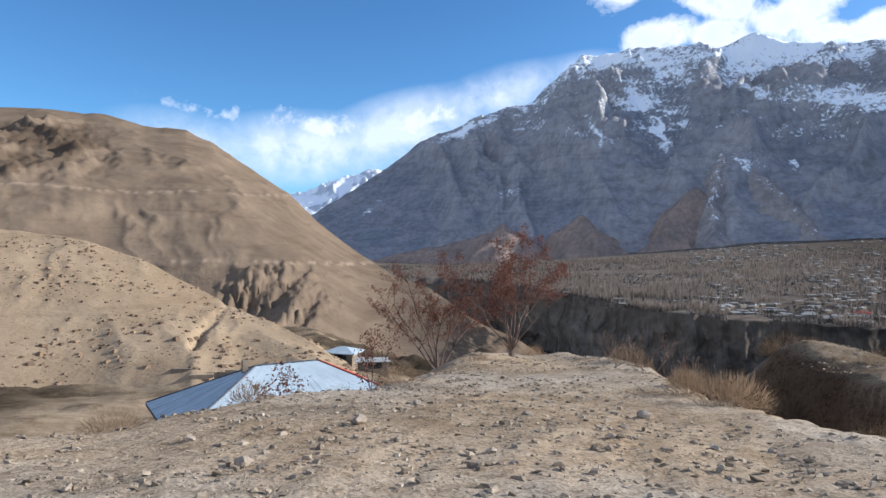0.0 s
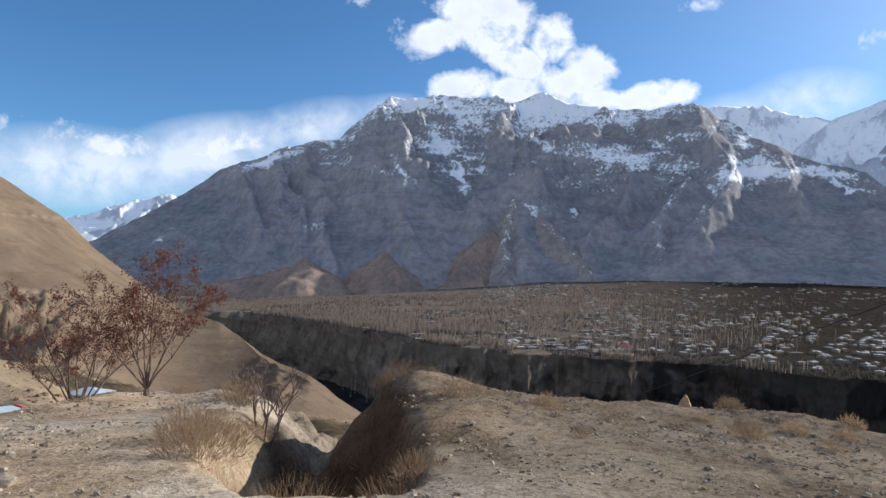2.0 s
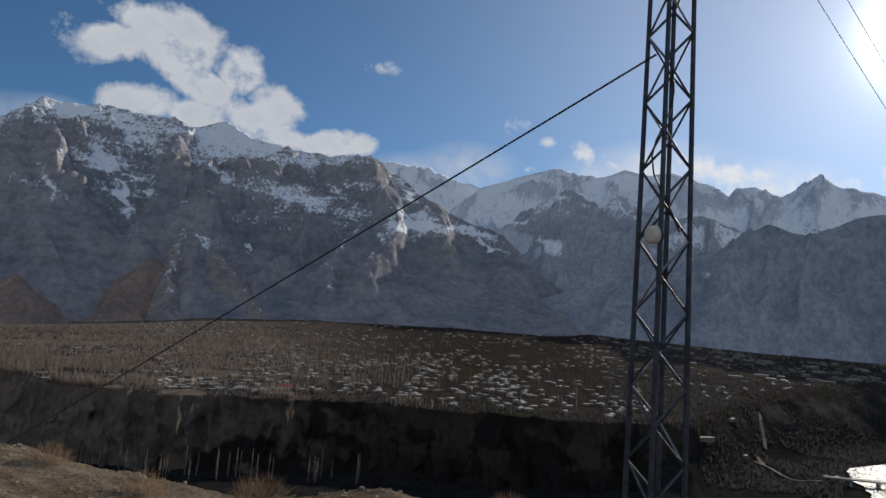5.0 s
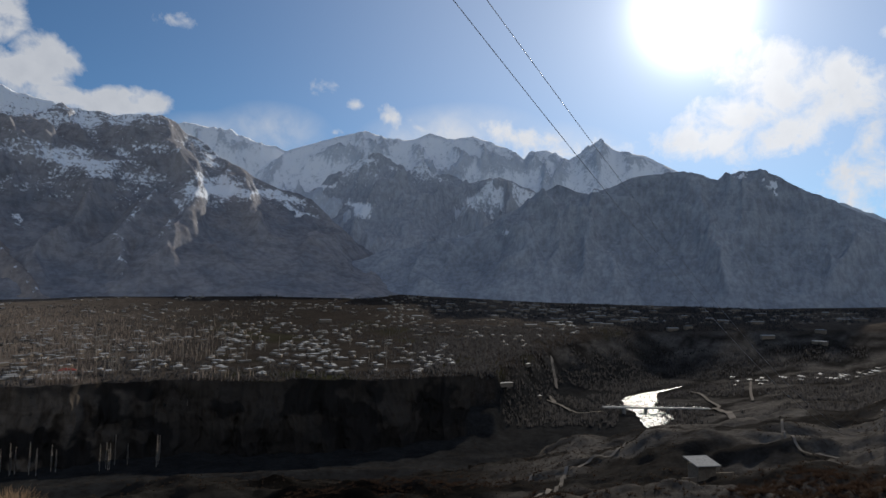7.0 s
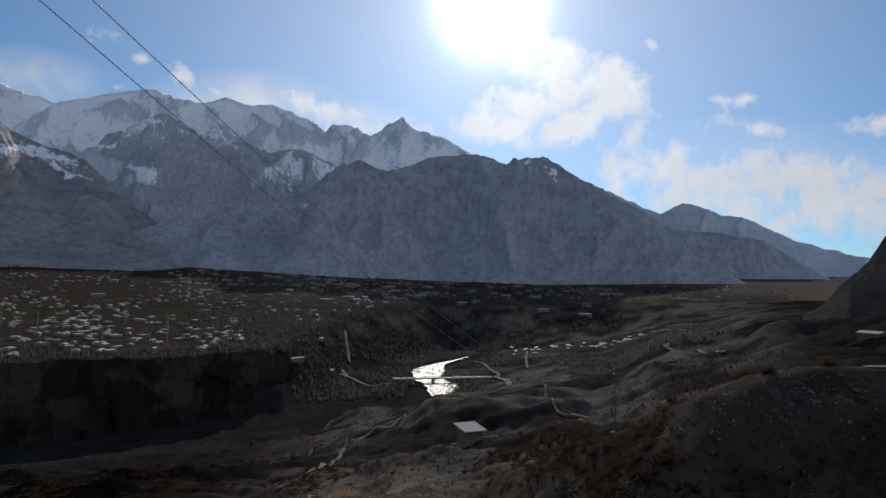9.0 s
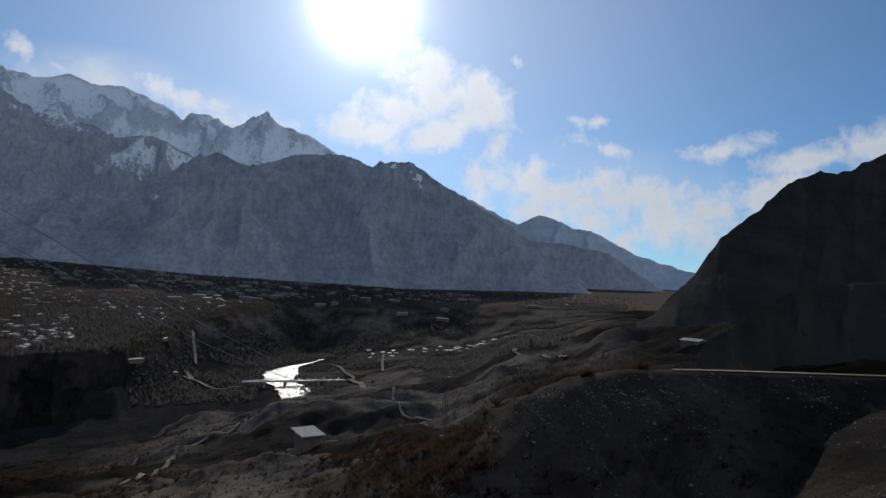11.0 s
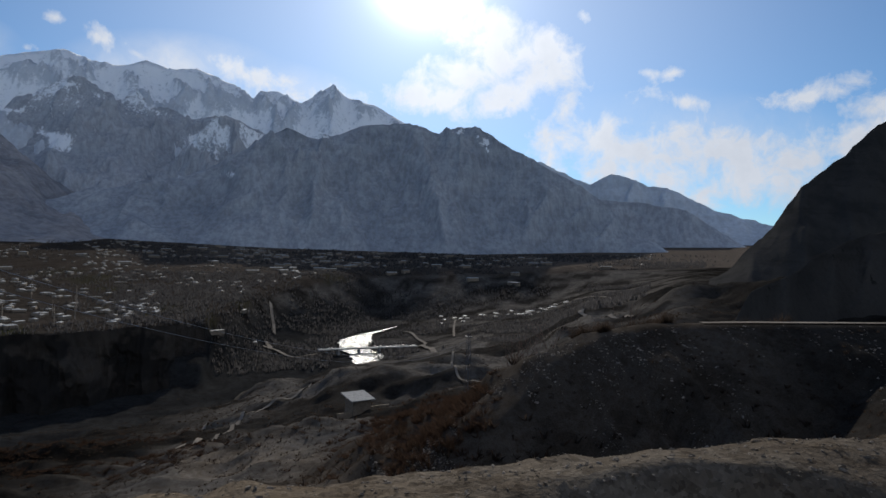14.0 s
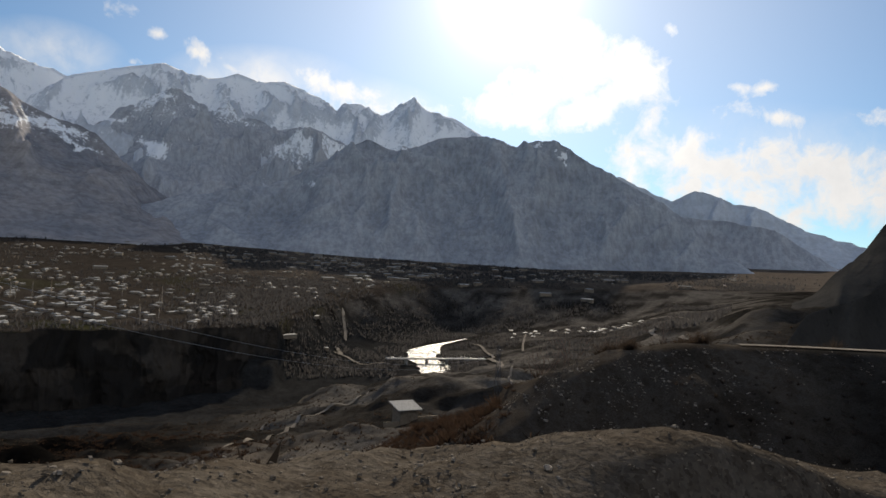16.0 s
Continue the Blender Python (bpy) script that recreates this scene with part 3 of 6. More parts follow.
def ground_z(x, y):
    x, y = np.asarray(x, float), np.asarray(y, float)
    r, az = np.hypot(x, y), np.degrees(np.arctan2(x, y))
    az = np.where(az < -110, az + 360, az)
    bumps = (fbm(x * 0.02, y * 0.02, 5, 3) - 0.5) * np.clip(r * 0.07, 0, 10) + (ridged(x * 0.011, y * 0.011, 4, 8) - 0.62) * np.clip((r - 60) * 0.08, 0, 13) + (ridged(x * 0.055, y * 0.055, 4, 9) - 0.62) * np.clip((r - 50) * 0.035, 0, 4.5)
    bumps = bumps + eroded(x / 70, y / 70, 610, 5, 0.8) * np.clip((r - 80) * 0.014, 0, 2.4) * (1 - smooth(98, 106, az)) + gfbm(x / 8, y / 8, 3, 620) * np.clip((r - 50) * 0.009, 0, 1.1)
    flat = smooth(560, 800, r) * smooth(60, 68, az) + smooth(430, 600, r) * (1 - smooth(55, 70, az))
    far = slope_z(az, r) + bumps * (1 - 0.85 * np.clip(flat, 0, 1))
    rr = rim_radius(az)
    wide = np.interp(az, [-20, 57, 64, 72, 84], [6, 6, 70, 260, 320])
    t = smooth(rr - wide, rr + 6 + wide * 0.3, r)
    far = far * (1 - t) + plateau(az, r) * t
    d, h = along(RIVER, x, y)
    far = np.where((d < 140) & (r > 200), np.minimum(far, h - 1.6 + np.maximum(d - 30, 0) * 0.22), far)
    d, h = along(SPUR, x, y)
    spur = h - 0.52 * np.maximum(d - 1.6, 0) + (0.9 * gfbm(x / 9, y / 9, 4, 5) - 0.4 + 1.6 * eroded((x * 0.35 - y * 0.94) / 10, (x * 0.94 + y * 0.35) / 34, 630, 5)) * smooth(2.5, 9, d)
    far = np.where(r < 260, np.maximum(far, spur), far)
    m = r < 130
    if not m.any():
        return far
    out = far.copy()
    xm, ym = x[m], y[m]
    de, _ = along(EDGE, xm, ym)
    dr, hr = along(ROAD, xm, ym)
    ins = inside(np.concatenate([EDGE, [(60, -400), (-400, -400), (-400, -20)]]), xm, ym)
    fall = np.interp(xm, [-10, 4, 10, 20], [0.115, 0.112, 0.055, 0.05])
    left = ym > np.interp(xm, ROAD[:, 0], ROAD[:, 1])
    shelf = hr - np.where(left, fall * np.maximum(dr - 2.5, 0), -0.15 * np.maximum(dr - 3.5, 0))
    berm = smooth(-8.5, -11.5, ym) * smooth(30, 36, xm)
    crest = np.interp(ym, [-17.8, -16.9, -15.5, -13.5, -11], [0.34, 0.64, 0.62, 0.50, 0.32]) + 0.34 * np.exp(-((xm - 43.2) ** 2 + (ym + 19.2) ** 2) / 2.2)
    shelf = shelf + berm * crest * np.exp(-((de - 0.5) / 1.25) ** 2) * left
    broken = de + 1.3 * (fbm(xm * 0.7, ym * 0.7, 4, 43) - 0.5)
    shelf = shelf + berm * left * (0.20 * (1 - smooth(0.95, 1.08, broken)) + 0.12 * (1 - smooth(1.5, 1.6, broken + 0.4 * gfbm(xm * 1.3, ym * 1.3, 2, 44)))) * (1 - smooth(3.2, 4.6, de))
    shelf = shelf + 0.62 * np.exp(-((xm - 30.6) ** 2 + (ym + 1.0) ** 2) / 3.0)
    for px, py, ph, pw in ((10.4, 18.4, 0.55, 1.6), (9.9, 14.2, 0.28, 1.6), (12.5, 16.0, 0.12, 2.0), (17.0, 13.6, 0.26, 1.5), (14.5, 15.0, 0.16, 1.4), (18.8, 11.9, 0.16, 0.9), (20.5, 9.6, 0.3, 1.1), (-8.0, 9.0, -0.35, 3.0), (3.6, 26.0, -0.12, 3.0)):
        shelf = shelf + ph * np.exp(-((xm - px) ** 2 + (ym - py) ** 2) / pw ** 2)
    rough = (0.05 + 0.05 * berm) * gfbm(xm * 3.1, ym * 3.1, 4, 45, 0.6) * smooth(3, 5, dr + 2.5 * berm) + 0.22 * (fbm(xm * 0.45, ym * 0.45, 5, 21) - 0.5) + (0.12 + 0.10 * smooth(-7, -11, ym)) * (fbm(xm * 1.9, ym * 1.9, 4, 22) - 0.5)
    shelf = shelf + rough * (0.35 + 0.65 * smooth(2, 6, dr))
    gully = np.exp(-((xm - 7.2) ** 2 + (ym - 13) ** 2) / 22)
    lip = 0.35 - 0.28 * gully
    round_off = np.hypot(de, lip) - lip
    steep = 0.85 + 2.8 * gully
    crumble = (fbm(xm * 0.9, ym * 0.9, 4, 41) - 0.5) * np.minimum(de, 2.0) * 0.9
    bank = shelf - steep * round_off + crumble
    # keep the rounded lip inside the edge as well
    shelf = shelf - 0.15 * np.exp(-de / 0.4) * (1 - berm) * (1 - gully)
    bank = bank - 0.15 * (1 - berm) * (1 - gully)
    out[m] = np.where(ins, shelf, np.maximum(bank, far[m]))
    return out


def ground_tint(x, y, z):
    r, az = np.hypot(x, y), np.degrees(np.arctan2(x, y))
    az = np.where(az < -110, az + 360, az)
    gravel, soil = np.array((0.45, 0.395, 0.325)), np.array((0.44, 0.35, 0.25))
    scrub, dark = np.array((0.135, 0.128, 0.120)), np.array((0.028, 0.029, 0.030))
    orchard, field = np.array((0.190, 0.166, 0.146)), np.array((0.16, 0.17, 0.085))
    w = smooth(24, 70, r)[:, None]
    cut = (smooth(-2.7, -3.2, z) * smooth(6.2, 6.9, x) * (1 - smooth(9.4, 10.2, x)) * smooth(8.4, 9.2, y) * (1 - smooth(18, 21, y)))[:, None]
    m = smooth(0.42, 0.6, fbm(x * 0.12, y * 0.12, 4, 50))[:, None]
    near = gravel * (1 - m) + soil * m
    # browner soil along the road; backlit dimness is painted in as well
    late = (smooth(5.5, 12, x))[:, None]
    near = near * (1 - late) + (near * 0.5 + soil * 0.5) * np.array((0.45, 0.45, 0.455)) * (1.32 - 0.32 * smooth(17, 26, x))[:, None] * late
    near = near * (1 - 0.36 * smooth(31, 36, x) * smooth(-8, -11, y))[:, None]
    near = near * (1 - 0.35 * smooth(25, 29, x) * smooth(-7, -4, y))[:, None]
    # the gully's cut face has its shade painted into the brown soil
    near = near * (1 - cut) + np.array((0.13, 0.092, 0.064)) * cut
    right = smooth(8, 30, az)[:, None]
    # backlit shade is put into the slope's colour over the middle azimuths
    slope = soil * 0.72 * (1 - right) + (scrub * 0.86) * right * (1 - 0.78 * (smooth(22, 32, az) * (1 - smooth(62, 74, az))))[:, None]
    # right-hand slope darkened in place of the knoll's shade
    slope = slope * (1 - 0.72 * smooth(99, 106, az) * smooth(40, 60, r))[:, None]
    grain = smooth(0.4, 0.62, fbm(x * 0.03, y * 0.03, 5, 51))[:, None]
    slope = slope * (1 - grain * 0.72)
    terrace = (0.75 * np.exp(-(((x - 148) / 22) ** 2 + ((y - 36 - 0.9 * (x - 148)) / 9) ** 2)) * smooth(0.35, 0.55, fbm(x * 0.12, y * 0.12, 3, 53)))[:, None]
    slope = slope * (1 - terrace) + np.array((0.24, 0.205, 0.165)) * terrace
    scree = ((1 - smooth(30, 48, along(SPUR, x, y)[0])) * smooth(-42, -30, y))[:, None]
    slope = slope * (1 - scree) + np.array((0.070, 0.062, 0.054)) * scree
    # the gorge's shade is painted on as near-black ground lower down
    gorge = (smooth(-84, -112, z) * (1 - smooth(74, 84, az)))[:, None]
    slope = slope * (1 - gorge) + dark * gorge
    rr = rim_radius(az)
    top = smooth(-4, 4, r - rr)[:, None]
    f = (0.45 * smooth(0.6, 0.66, fbm(x * 0.008, y * 0.008, 3, 60)) * smooth(35, 45, az) * (1 - smooth(1300, 1700, r)))[:, None]
    # plateau colour lowered eastward, standing in for its backlit shade
    backlit_dim = (1 - 0.72 * smooth(20, 46, az) * (1 - 0.5 * smooth(1300, 1900, r) * smooth(52, 66, az)))[:, None]
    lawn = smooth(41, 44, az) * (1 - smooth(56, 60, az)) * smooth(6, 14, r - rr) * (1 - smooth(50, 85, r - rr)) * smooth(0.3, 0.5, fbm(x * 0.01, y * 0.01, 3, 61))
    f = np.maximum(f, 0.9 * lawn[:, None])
    plain = (orchard * (1 - f) + field * f) * backlit_dim
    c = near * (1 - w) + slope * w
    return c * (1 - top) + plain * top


def sheet(name, X, Y, Z, material, attrs=(), shade=True, wrap=False):
    """A grid of quads as one mesh object."""
    ni, nj = X.shape
    co = np.stack([X, Y, Z], -1).reshape(-1, 3).astype(np.float32)
    i, j = np.meshgrid(np.arange(ni if wrap else ni - 1), np.arange(nj - 1), indexing="ij")
    i2 = (i + 1) % ni
    quads = np.stack([i * nj + j, i2 * nj + j, i2 * nj + j + 1, i * nj + j + 1], -1).reshape(-1, 4)
    me = bpy.data.meshes.new(name)
    me.vertices.add(len(co))
    me.vertices.foreach_set("co", co.ravel())
    me.loops.add(quads.size)
    me.loops.foreach_set("vertex_index", quads.ravel().astype(np.int32))
    me.polygons.add(len(quads))
    me.polygons.foreach_set("loop_start", np.arange(0, quads.size, 4, dtype=np.int32))
    me.polygons.foreach_set("loop_total", np.full(len(quads), 4, np.int32))
    me.polygons.foreach_set("use_smooth", np.full(len(quads), shade))
    me.update(calc_edges=True)
    for key, v in attrs:
        if v.ndim == 1:
            me.attributes.new(key, "FLOAT", "POINT").data.foreach_set("value", v.astype(np.float32))
        else:
            rgba = np.concatenate([v, np.ones((len(v), 1))], 1).astype(np.float32)
            me.attributes.new(key, "FLOAT_COLOR", "POINT").data.foreach_set("color", rgba.ravel())
    me.materials.append(material)
    return new(name, me)


CENTRE = (22.0, 0.0)
ANGLES = np.concatenate([np.arange(-62, -42, 1.0), np.arange(-42, 134, 0.36), np.arange(134, 298, 2.0)])
RINGS = np.concatenate([[0.0], np.geomspace(0.6, 16.9, 160), np.arange(17.0, 31.0, 0.1), np.geomspace(31.2, 75, 62), np.geomspace(76.5, 1300, 270), np.geomspace(1320, 4900, 60)])
ga, gr = np.meshgrid(np.radians(ANGLES), RINGS, indexing="ij")
gx, gy = CENTRE[0] + gr * np.sin(ga), CENTRE[1] + gr * np.cos(ga)
gz = ground_z(gx.ravel(), gy.ravel())
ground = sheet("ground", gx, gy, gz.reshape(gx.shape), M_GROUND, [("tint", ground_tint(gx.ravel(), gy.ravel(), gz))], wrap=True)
tagged(ground, "stony brown earth falling to a river valley", "ground", kind="structure")

# ---- mountains and hills ----
def mountain(name, label, profile, foot, material, relief=0.06, width=180, seed=1, snow=None, origin=(0, 0, 0), steps=(574, 93), power=1.08, jag=0.15, category="mountain", sink=12, grain=0.55, soften=0.0, crown=0.0, wild=(), ledges=(), cuts=(), blend=2.5):
    """A slope seen from origin: its crest by azimuth, elevation and distance, its foot at a share of that distance."""
    p = np.array(profile, float)
    az = np.linspace(p[0, 0], p[-1, 0], steps[0])
    el, rr = np.interp(az, p[:, 0], p[:, 1]), np.interp(az, p[:, 0], p[:, 2])
    if soften:
        k = np.exp(-np.linspace(-2.5, 2.5, 2 * int(soften / (az[1] - az[0])) + 1) ** 2)
        el = np.convolve(np.pad(el, len(k) // 2, mode="edge"), k / k.sum(), "valid")
    arc = np.radians(az) * rr / width
    tooth = jag * ((ridged(arc * 2.1, az * 0, 4, seed + 70) - 0.62) + 0.7 * (fbm(arc * 6.3, az * 0, 4, seed + 71) - 0.5))
    s = np.concatenate([np.linspace(0, 1, steps[1]) ** 0.9, [1.06, 1.14, 1.3]])
    A, S = np.meshgrid(az, s, indexing="ij")
    RR, EL = rr[:, None] + 0 * S, el[:, None] + 0 * S
    RF = RR * np.interp(A, [q[0] for q in foot], [q[1] for q in foot])
    R = RF + (RR - RF) * S
    n = max(3, int(7.0 / (az[1] - az[0]))) | 1
    k = np.hanning(n + 2)[1:-1]
    broad = np.convolve(np.pad(el, n // 2, mode="edge"), k / k.sum(), "valid")
    keep = np.clip(S, 0, 1) ** blend
    EL = el[:, None] * keep + np.minimum(broad, el + 0.8)[:, None] * (1 - keep)
    zr = origin[2] + RR * np.tan(np.radians(EL))
    X, Y = origin[0] + R * np.sin(np.radians(A)), origin[1] + R * np.cos(np.radians(A))
    xf, yf = origin[0] + RF * np.sin(np.radians(A)), origin[1] + RF * np.cos(np.radians(A))
    zf = ground_z(xf[:, :1].ravel(), yf[:, :1].ravel())
    n = max(3, int(9.0 / (az[1] - az[0]))) | 1
    k = np.hanning(n + 2)[1:-1]
    zf = np.convolve(np.pad(zf, n // 2, mode="edge"), k / k.sum(), "valid")[:, None] - sink + 0 * S
    zf = np.minimum(zf, zr - 1.0)
    rise = zr - zf
    face = np.clip(S, 0, 1)
    U = np.radians(A) * RR / width
    V = face * (np.hypot(RR - RF, rise) / width)
    warp = 1.3 * (fbm(U * 0.7, V * 0.7, 3, seed + 3) - 0.5)
    spurs = eroded(U, V * grain / 0.55, seed)
    rough = gfbm(U * 3.6, V * 3.0, 4, seed + 9, 0.6)
    env = face ** 1.1 * np.clip(1 - face, 0, 1) ** 0.55 * 1.9
    lump = relief * (spurs * 1.25 + rough * 0.28) * env * np.maximum(rise, 40) + RR * np.radians(tooth)[:, None] * np.clip((face - 0.75) * 4, 0, 1) ** 2
    if wild:
        E0 = np.degrees(np.arctan2(zf + rise * face ** power - origin[2], R))
        k = 0 * A
        for a, e, w, h, gain in wild:
            k = np.maximum(k, gain * smooth(0.0, 0.5, patches(A, E0, [(a, e, w, h, 0)])))
        lump = lump * (1 + k) + k * 2.6 * np.abs(gfbm(U * 7, V * 5, 4, seed + 44, 0.6))
    facets = ridged(U * 1.5 + warp, V * 1.2, 5, seed + 40, 0.55) - 0.62
    lump = lump + crown * facets * rise * smooth(0.62, 0.86, face) * (1 - smooth(0.93, 1.0, face))
    Z = zf + rise * face ** power + lump
    Z = np.where(S > 1, zr + RR * np.radians(tooth)[:, None] - rise * (S - 1) * 1.6, Z)
    if cuts:
        E0 = np.degrees(np.arctan2(Z - origin[2], R))
        wob = 0.5 * gfbm(A * 0.9, E0 * 0.9, 3, seed + 33)
        for a0, e0, a1, e1, half, deep in cuts:
            ux, uy = a1 - a0, e1 - e0
            t = np.clip(((A - a0) * ux + (E0 - e0) * uy) / (ux * ux + uy * uy), 0, 1)
            d = np.hypot(A + wob - a0 - t * ux, E0 - e0 - t * uy) / (half * (0.35 + 0.65 * t))
            Z = Z - deep * (0.3 + 0.7 * t) * np.clip(1 - d, 0, 1)
    band = 0 * A
    if ledges:
        E0 = np.degrees(np.arctan2(Z - origin[2], R))
        for e, a0, a1, push in ledges:
            line = E0 - e - 0.5 * (fbm(A * 0.25, 0 * A, 3, 160) - 0.5)
            band = np.maximum(band, np.exp(-((line + 0.05) / 0.16) ** 2) * smooth(a0, a0 + 2, A) * (1 - smooth(a1 - 3, a1, A)) * smooth(-0.25, 0.35, gfbm(A * 1.6, E0 * 2, 3, 162)))
            R = R - push * (1 - smooth(-0.10, 0.14, line)) * smooth(-3.2, -0.2, line) * smooth(a0, a0 + 2, A) * (1 - smooth(a1 - 3, a1, A)) * (0.6 + 0.8 * fbm(A * 0.8, 0 * A, 3, 161))
        X, Y = origin[0] + R * np.sin(np.radians(A)), origin[1] + R * np.cos(np.radians(A))
    k = snow(A, np.degrees(np.arctan2(Z - origin[2], R)), face, spurs, lump / np.maximum(rise, 1)).ravel() if snow else np.zeros(X.size)
    # tone follows the relief: paler on spurs, darker in gullies
    relief_tone = np.clip(0.5 + 0.55 * spurs + 0.35 * rough + 0.3 * gfbm(U * 0.6, V * 0.5, 3, seed + 50), 0, 1)
    ob = sheet(name, X, Y, Z, material, [("snow", k), ("relief_tone", relief_tone.ravel()), ("band", band.ravel())])
    return tagged(ob, label, category, kind="structure")


def spur(label, ridge, flank, seed, cell=10.0, snow=0.0, reach=270, material=M_FOOT):
    """A clay spur: the ridge's line by azimuth, elevation and distance, with gullied flanks falling away."""
    line = np.array([(r * math.sin(radians(a)), r * math.cos(radians(a)), r * math.tan(radians(e))) for a, e, r in ridge])
    xs = np.arange(line[:, 0].min() - reach, line[:, 0].max() + reach, cell)
    ys = np.arange(line[:, 1].min() - reach, line[:, 1].max() + reach, cell)
    X, Y = np.meshgrid(xs, ys, indexing="ij")
    wx, wy = X + 16 * gfbm(X / 70, Y / 70, 3, seed), Y + 16 * gfbm(X / 70, Y / 70, 3, seed + 5)
    d, h = along(line, wx.ravel(), wy.ravel())
    d, h = d.reshape(X.shape), h.reshape(X.shape)
    t = np.arctan2(wx - line[-1, 0], wy - line[-1, 1])
    rill = 1 - 2 * np.abs(gnoise(X / 34 + t * 2, Y / 34, seed + 11))
    Z = h - flank * d * (1 + 0.22 * gnoise(X / 90, Y / 90, seed + 7)) + (rill - 0.6) * np.minimum(d * 0.16, 9) + 5 * gfbm(X / 40, Y / 40, 4, seed + 13)
    tone = np.clip(0.5 + 0.6 * (rill - 0.6) + 0.5 * gfbm(X / 60, Y / 60, 3, seed + 17), 0, 1)
    cap = snow * smooth(34, 4, d) * smooth(0.0, 0.25, gfbm(X / 30, Y / 30, 3, seed + 19) + 0.15)
    ob = sheet("foothill", X, Y, Z, material, [("relief_tone", tone.ravel()), ("snow", cap.ravel())])
    return tagged(ob, label, "foothill", kind="structure")


def patches(A, E, spots):
    k = 0 * A
    A = A + 2.2 * (fbm(A * 0.9, E * 1.4, 4, 140) - 0.5)
    E = E + 1.6 * (fbm(A * 1.1, E * 1.6, 4, 141) - 0.5)
    for a, e, w, h, lean in spots:
        u, v = A - a, E - e
        c, sn = math.cos(radians(lean)), math.sin(radians(lean))
        k = np.maximum(k, 1 - np.hypot((u * c + v * sn) / w, (v * c - u * sn) / h))
    return k


def snow_main(A, E, f, spurs, lump):
    top = np.interp(A, [-12, 5, 12, 30, 38, 46], [5.0, 9.5, 12.2, 12.2, 12.6, 10])
    k = 0.60 * smooth(top - 1.0, top + 2.6, E) - 0.14 * smooth(0, 0.02, lump)
    spots = [(31, 10.3, 7.0, 1.2, -8), (25, 11.2, 2.5, 0.5, -30), (40.5, 8.7, 4.5, 1.1, 20), (38.0, 6.8, 3.2, 1.0, 55), (43.5, 8.9, 5.0, 0.8, -5), (36, 12.0, 3, .4, 0),
             (24.0, 5.6, 1.3, 1.3, 0), (25.5, 6.0, 1.6, 0.9, -40), (28, 5.6, 1.6, .35, -30), (5.6, 3.5, 3.0, 0.8, 45), (15, 11.0, 3.0, 1.0, 0), (13, 8.6, 2.5, .5, -50), (18, 8.2, 2.6, 0.5, -55),
             (-6, 2.2, 2.5, .6, 30), (24.2, 3.4, 0.8, 0.4, 0), (2, 9.0, 6, .8, 22), (47.5, 7.6, 2.5, 0.5, -25)]
    gully = 0.26 * smooth(4.5, 11, E) * smooth(0.004, -0.02, lump)
    band = 0.30 * smooth(5.5, 9.5, E) * smooth(0.74, 0.9, ridged(A * 0.16 + E * 0.35, E * 0.9 - A * 0.10, 4, 170))
    return np.maximum(k, 0.8 * patches(A, E, spots)) + 0.28 * smooth(4, 9, E) - 0.2 + gully + band


def snow_haze_far(A, E, f, spurs, lump):
    # cover counts real snow and part of the haze's paleness
    return 0.42 + 0.30 * f - 0.25 * smooth(0, 0.04, lump)


def snow_crag(A, E, f, spurs, lump):
    k = 0.26 + 0.34 * smooth(9, 12, E) - 0.3 * smooth(0, 0.03, lump)
    return np.maximum(k, 0.95 * patches(A, E, [(52.8, 7.9, 2.2, 1.5, 0), (50, 9.6, 2, .5, 20), (63.5, 9.2, 3.6, 1.0, 25), (62.5, 7.6, 2.2, 0.4, 10), (53.4, 11.8, 1.6, .5, 20), (49, 8, 1.2, .8, 0)]))


def snow_mid(A, E, f, spurs, lump):
    return np.maximum(-0.35 + 0.0 * f, 0.9 * patches(A, E, [(62.3, 6.6, 2.4, 0.5, 20), (58, 5.0, 1.5, .3, 10), (72.6, 9.5, 1.4, 0.35, 0), (86.3, 9.3, 1.6, 0.4, -25), (84, 10.4, 1.5, 0.3, -5), (65, 6.4, 1.2, .4, 10)]))


mountain("mountain", "huge rocky mountain with snow on its crest", [(-34, -1, 3300), (-15, -0.5, 3300), (-10.6, 1.8, 3300), (-5.5, 5.3, 3300), (-1.2, 8.2, 3300), (2.6, 9.9, 3300), (7.5, 11.2, 3300),
         (9.3, 13.0, 3300), (11.6, 14.6, 3300), (13.6, 15.1, 3300), (19.4, 15.1, 3300), (22.8, 14.8, 3300), (24.8, 15.6, 3300), (27.2, 14.7, 3300), (32.9, 13.9, 3300), (35.3, 14.4, 3300), (37.5, 14.0, 3300),
         (39.7, 12.8, 3300), (41.5, 11.6, 3300), (44.8, 9.9, 3300), (48.8, 8.5, 3300), (50.8, 6.6, 3300), (54.4, 4.0, 3300), (60, -0.5, 3300)], [(-34, 0.80), (-4, 0.76), (12, 0.68), (60, 0.68)], M_ROCK, 0.125, 420, 11, snow_main, steps=(880, 150), jag=0.6, crown=0.13)
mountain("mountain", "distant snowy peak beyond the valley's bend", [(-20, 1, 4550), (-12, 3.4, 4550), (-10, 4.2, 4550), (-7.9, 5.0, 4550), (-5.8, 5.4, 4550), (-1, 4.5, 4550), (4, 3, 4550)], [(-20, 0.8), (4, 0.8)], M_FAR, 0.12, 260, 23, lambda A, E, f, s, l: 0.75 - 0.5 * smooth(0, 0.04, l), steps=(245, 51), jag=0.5)
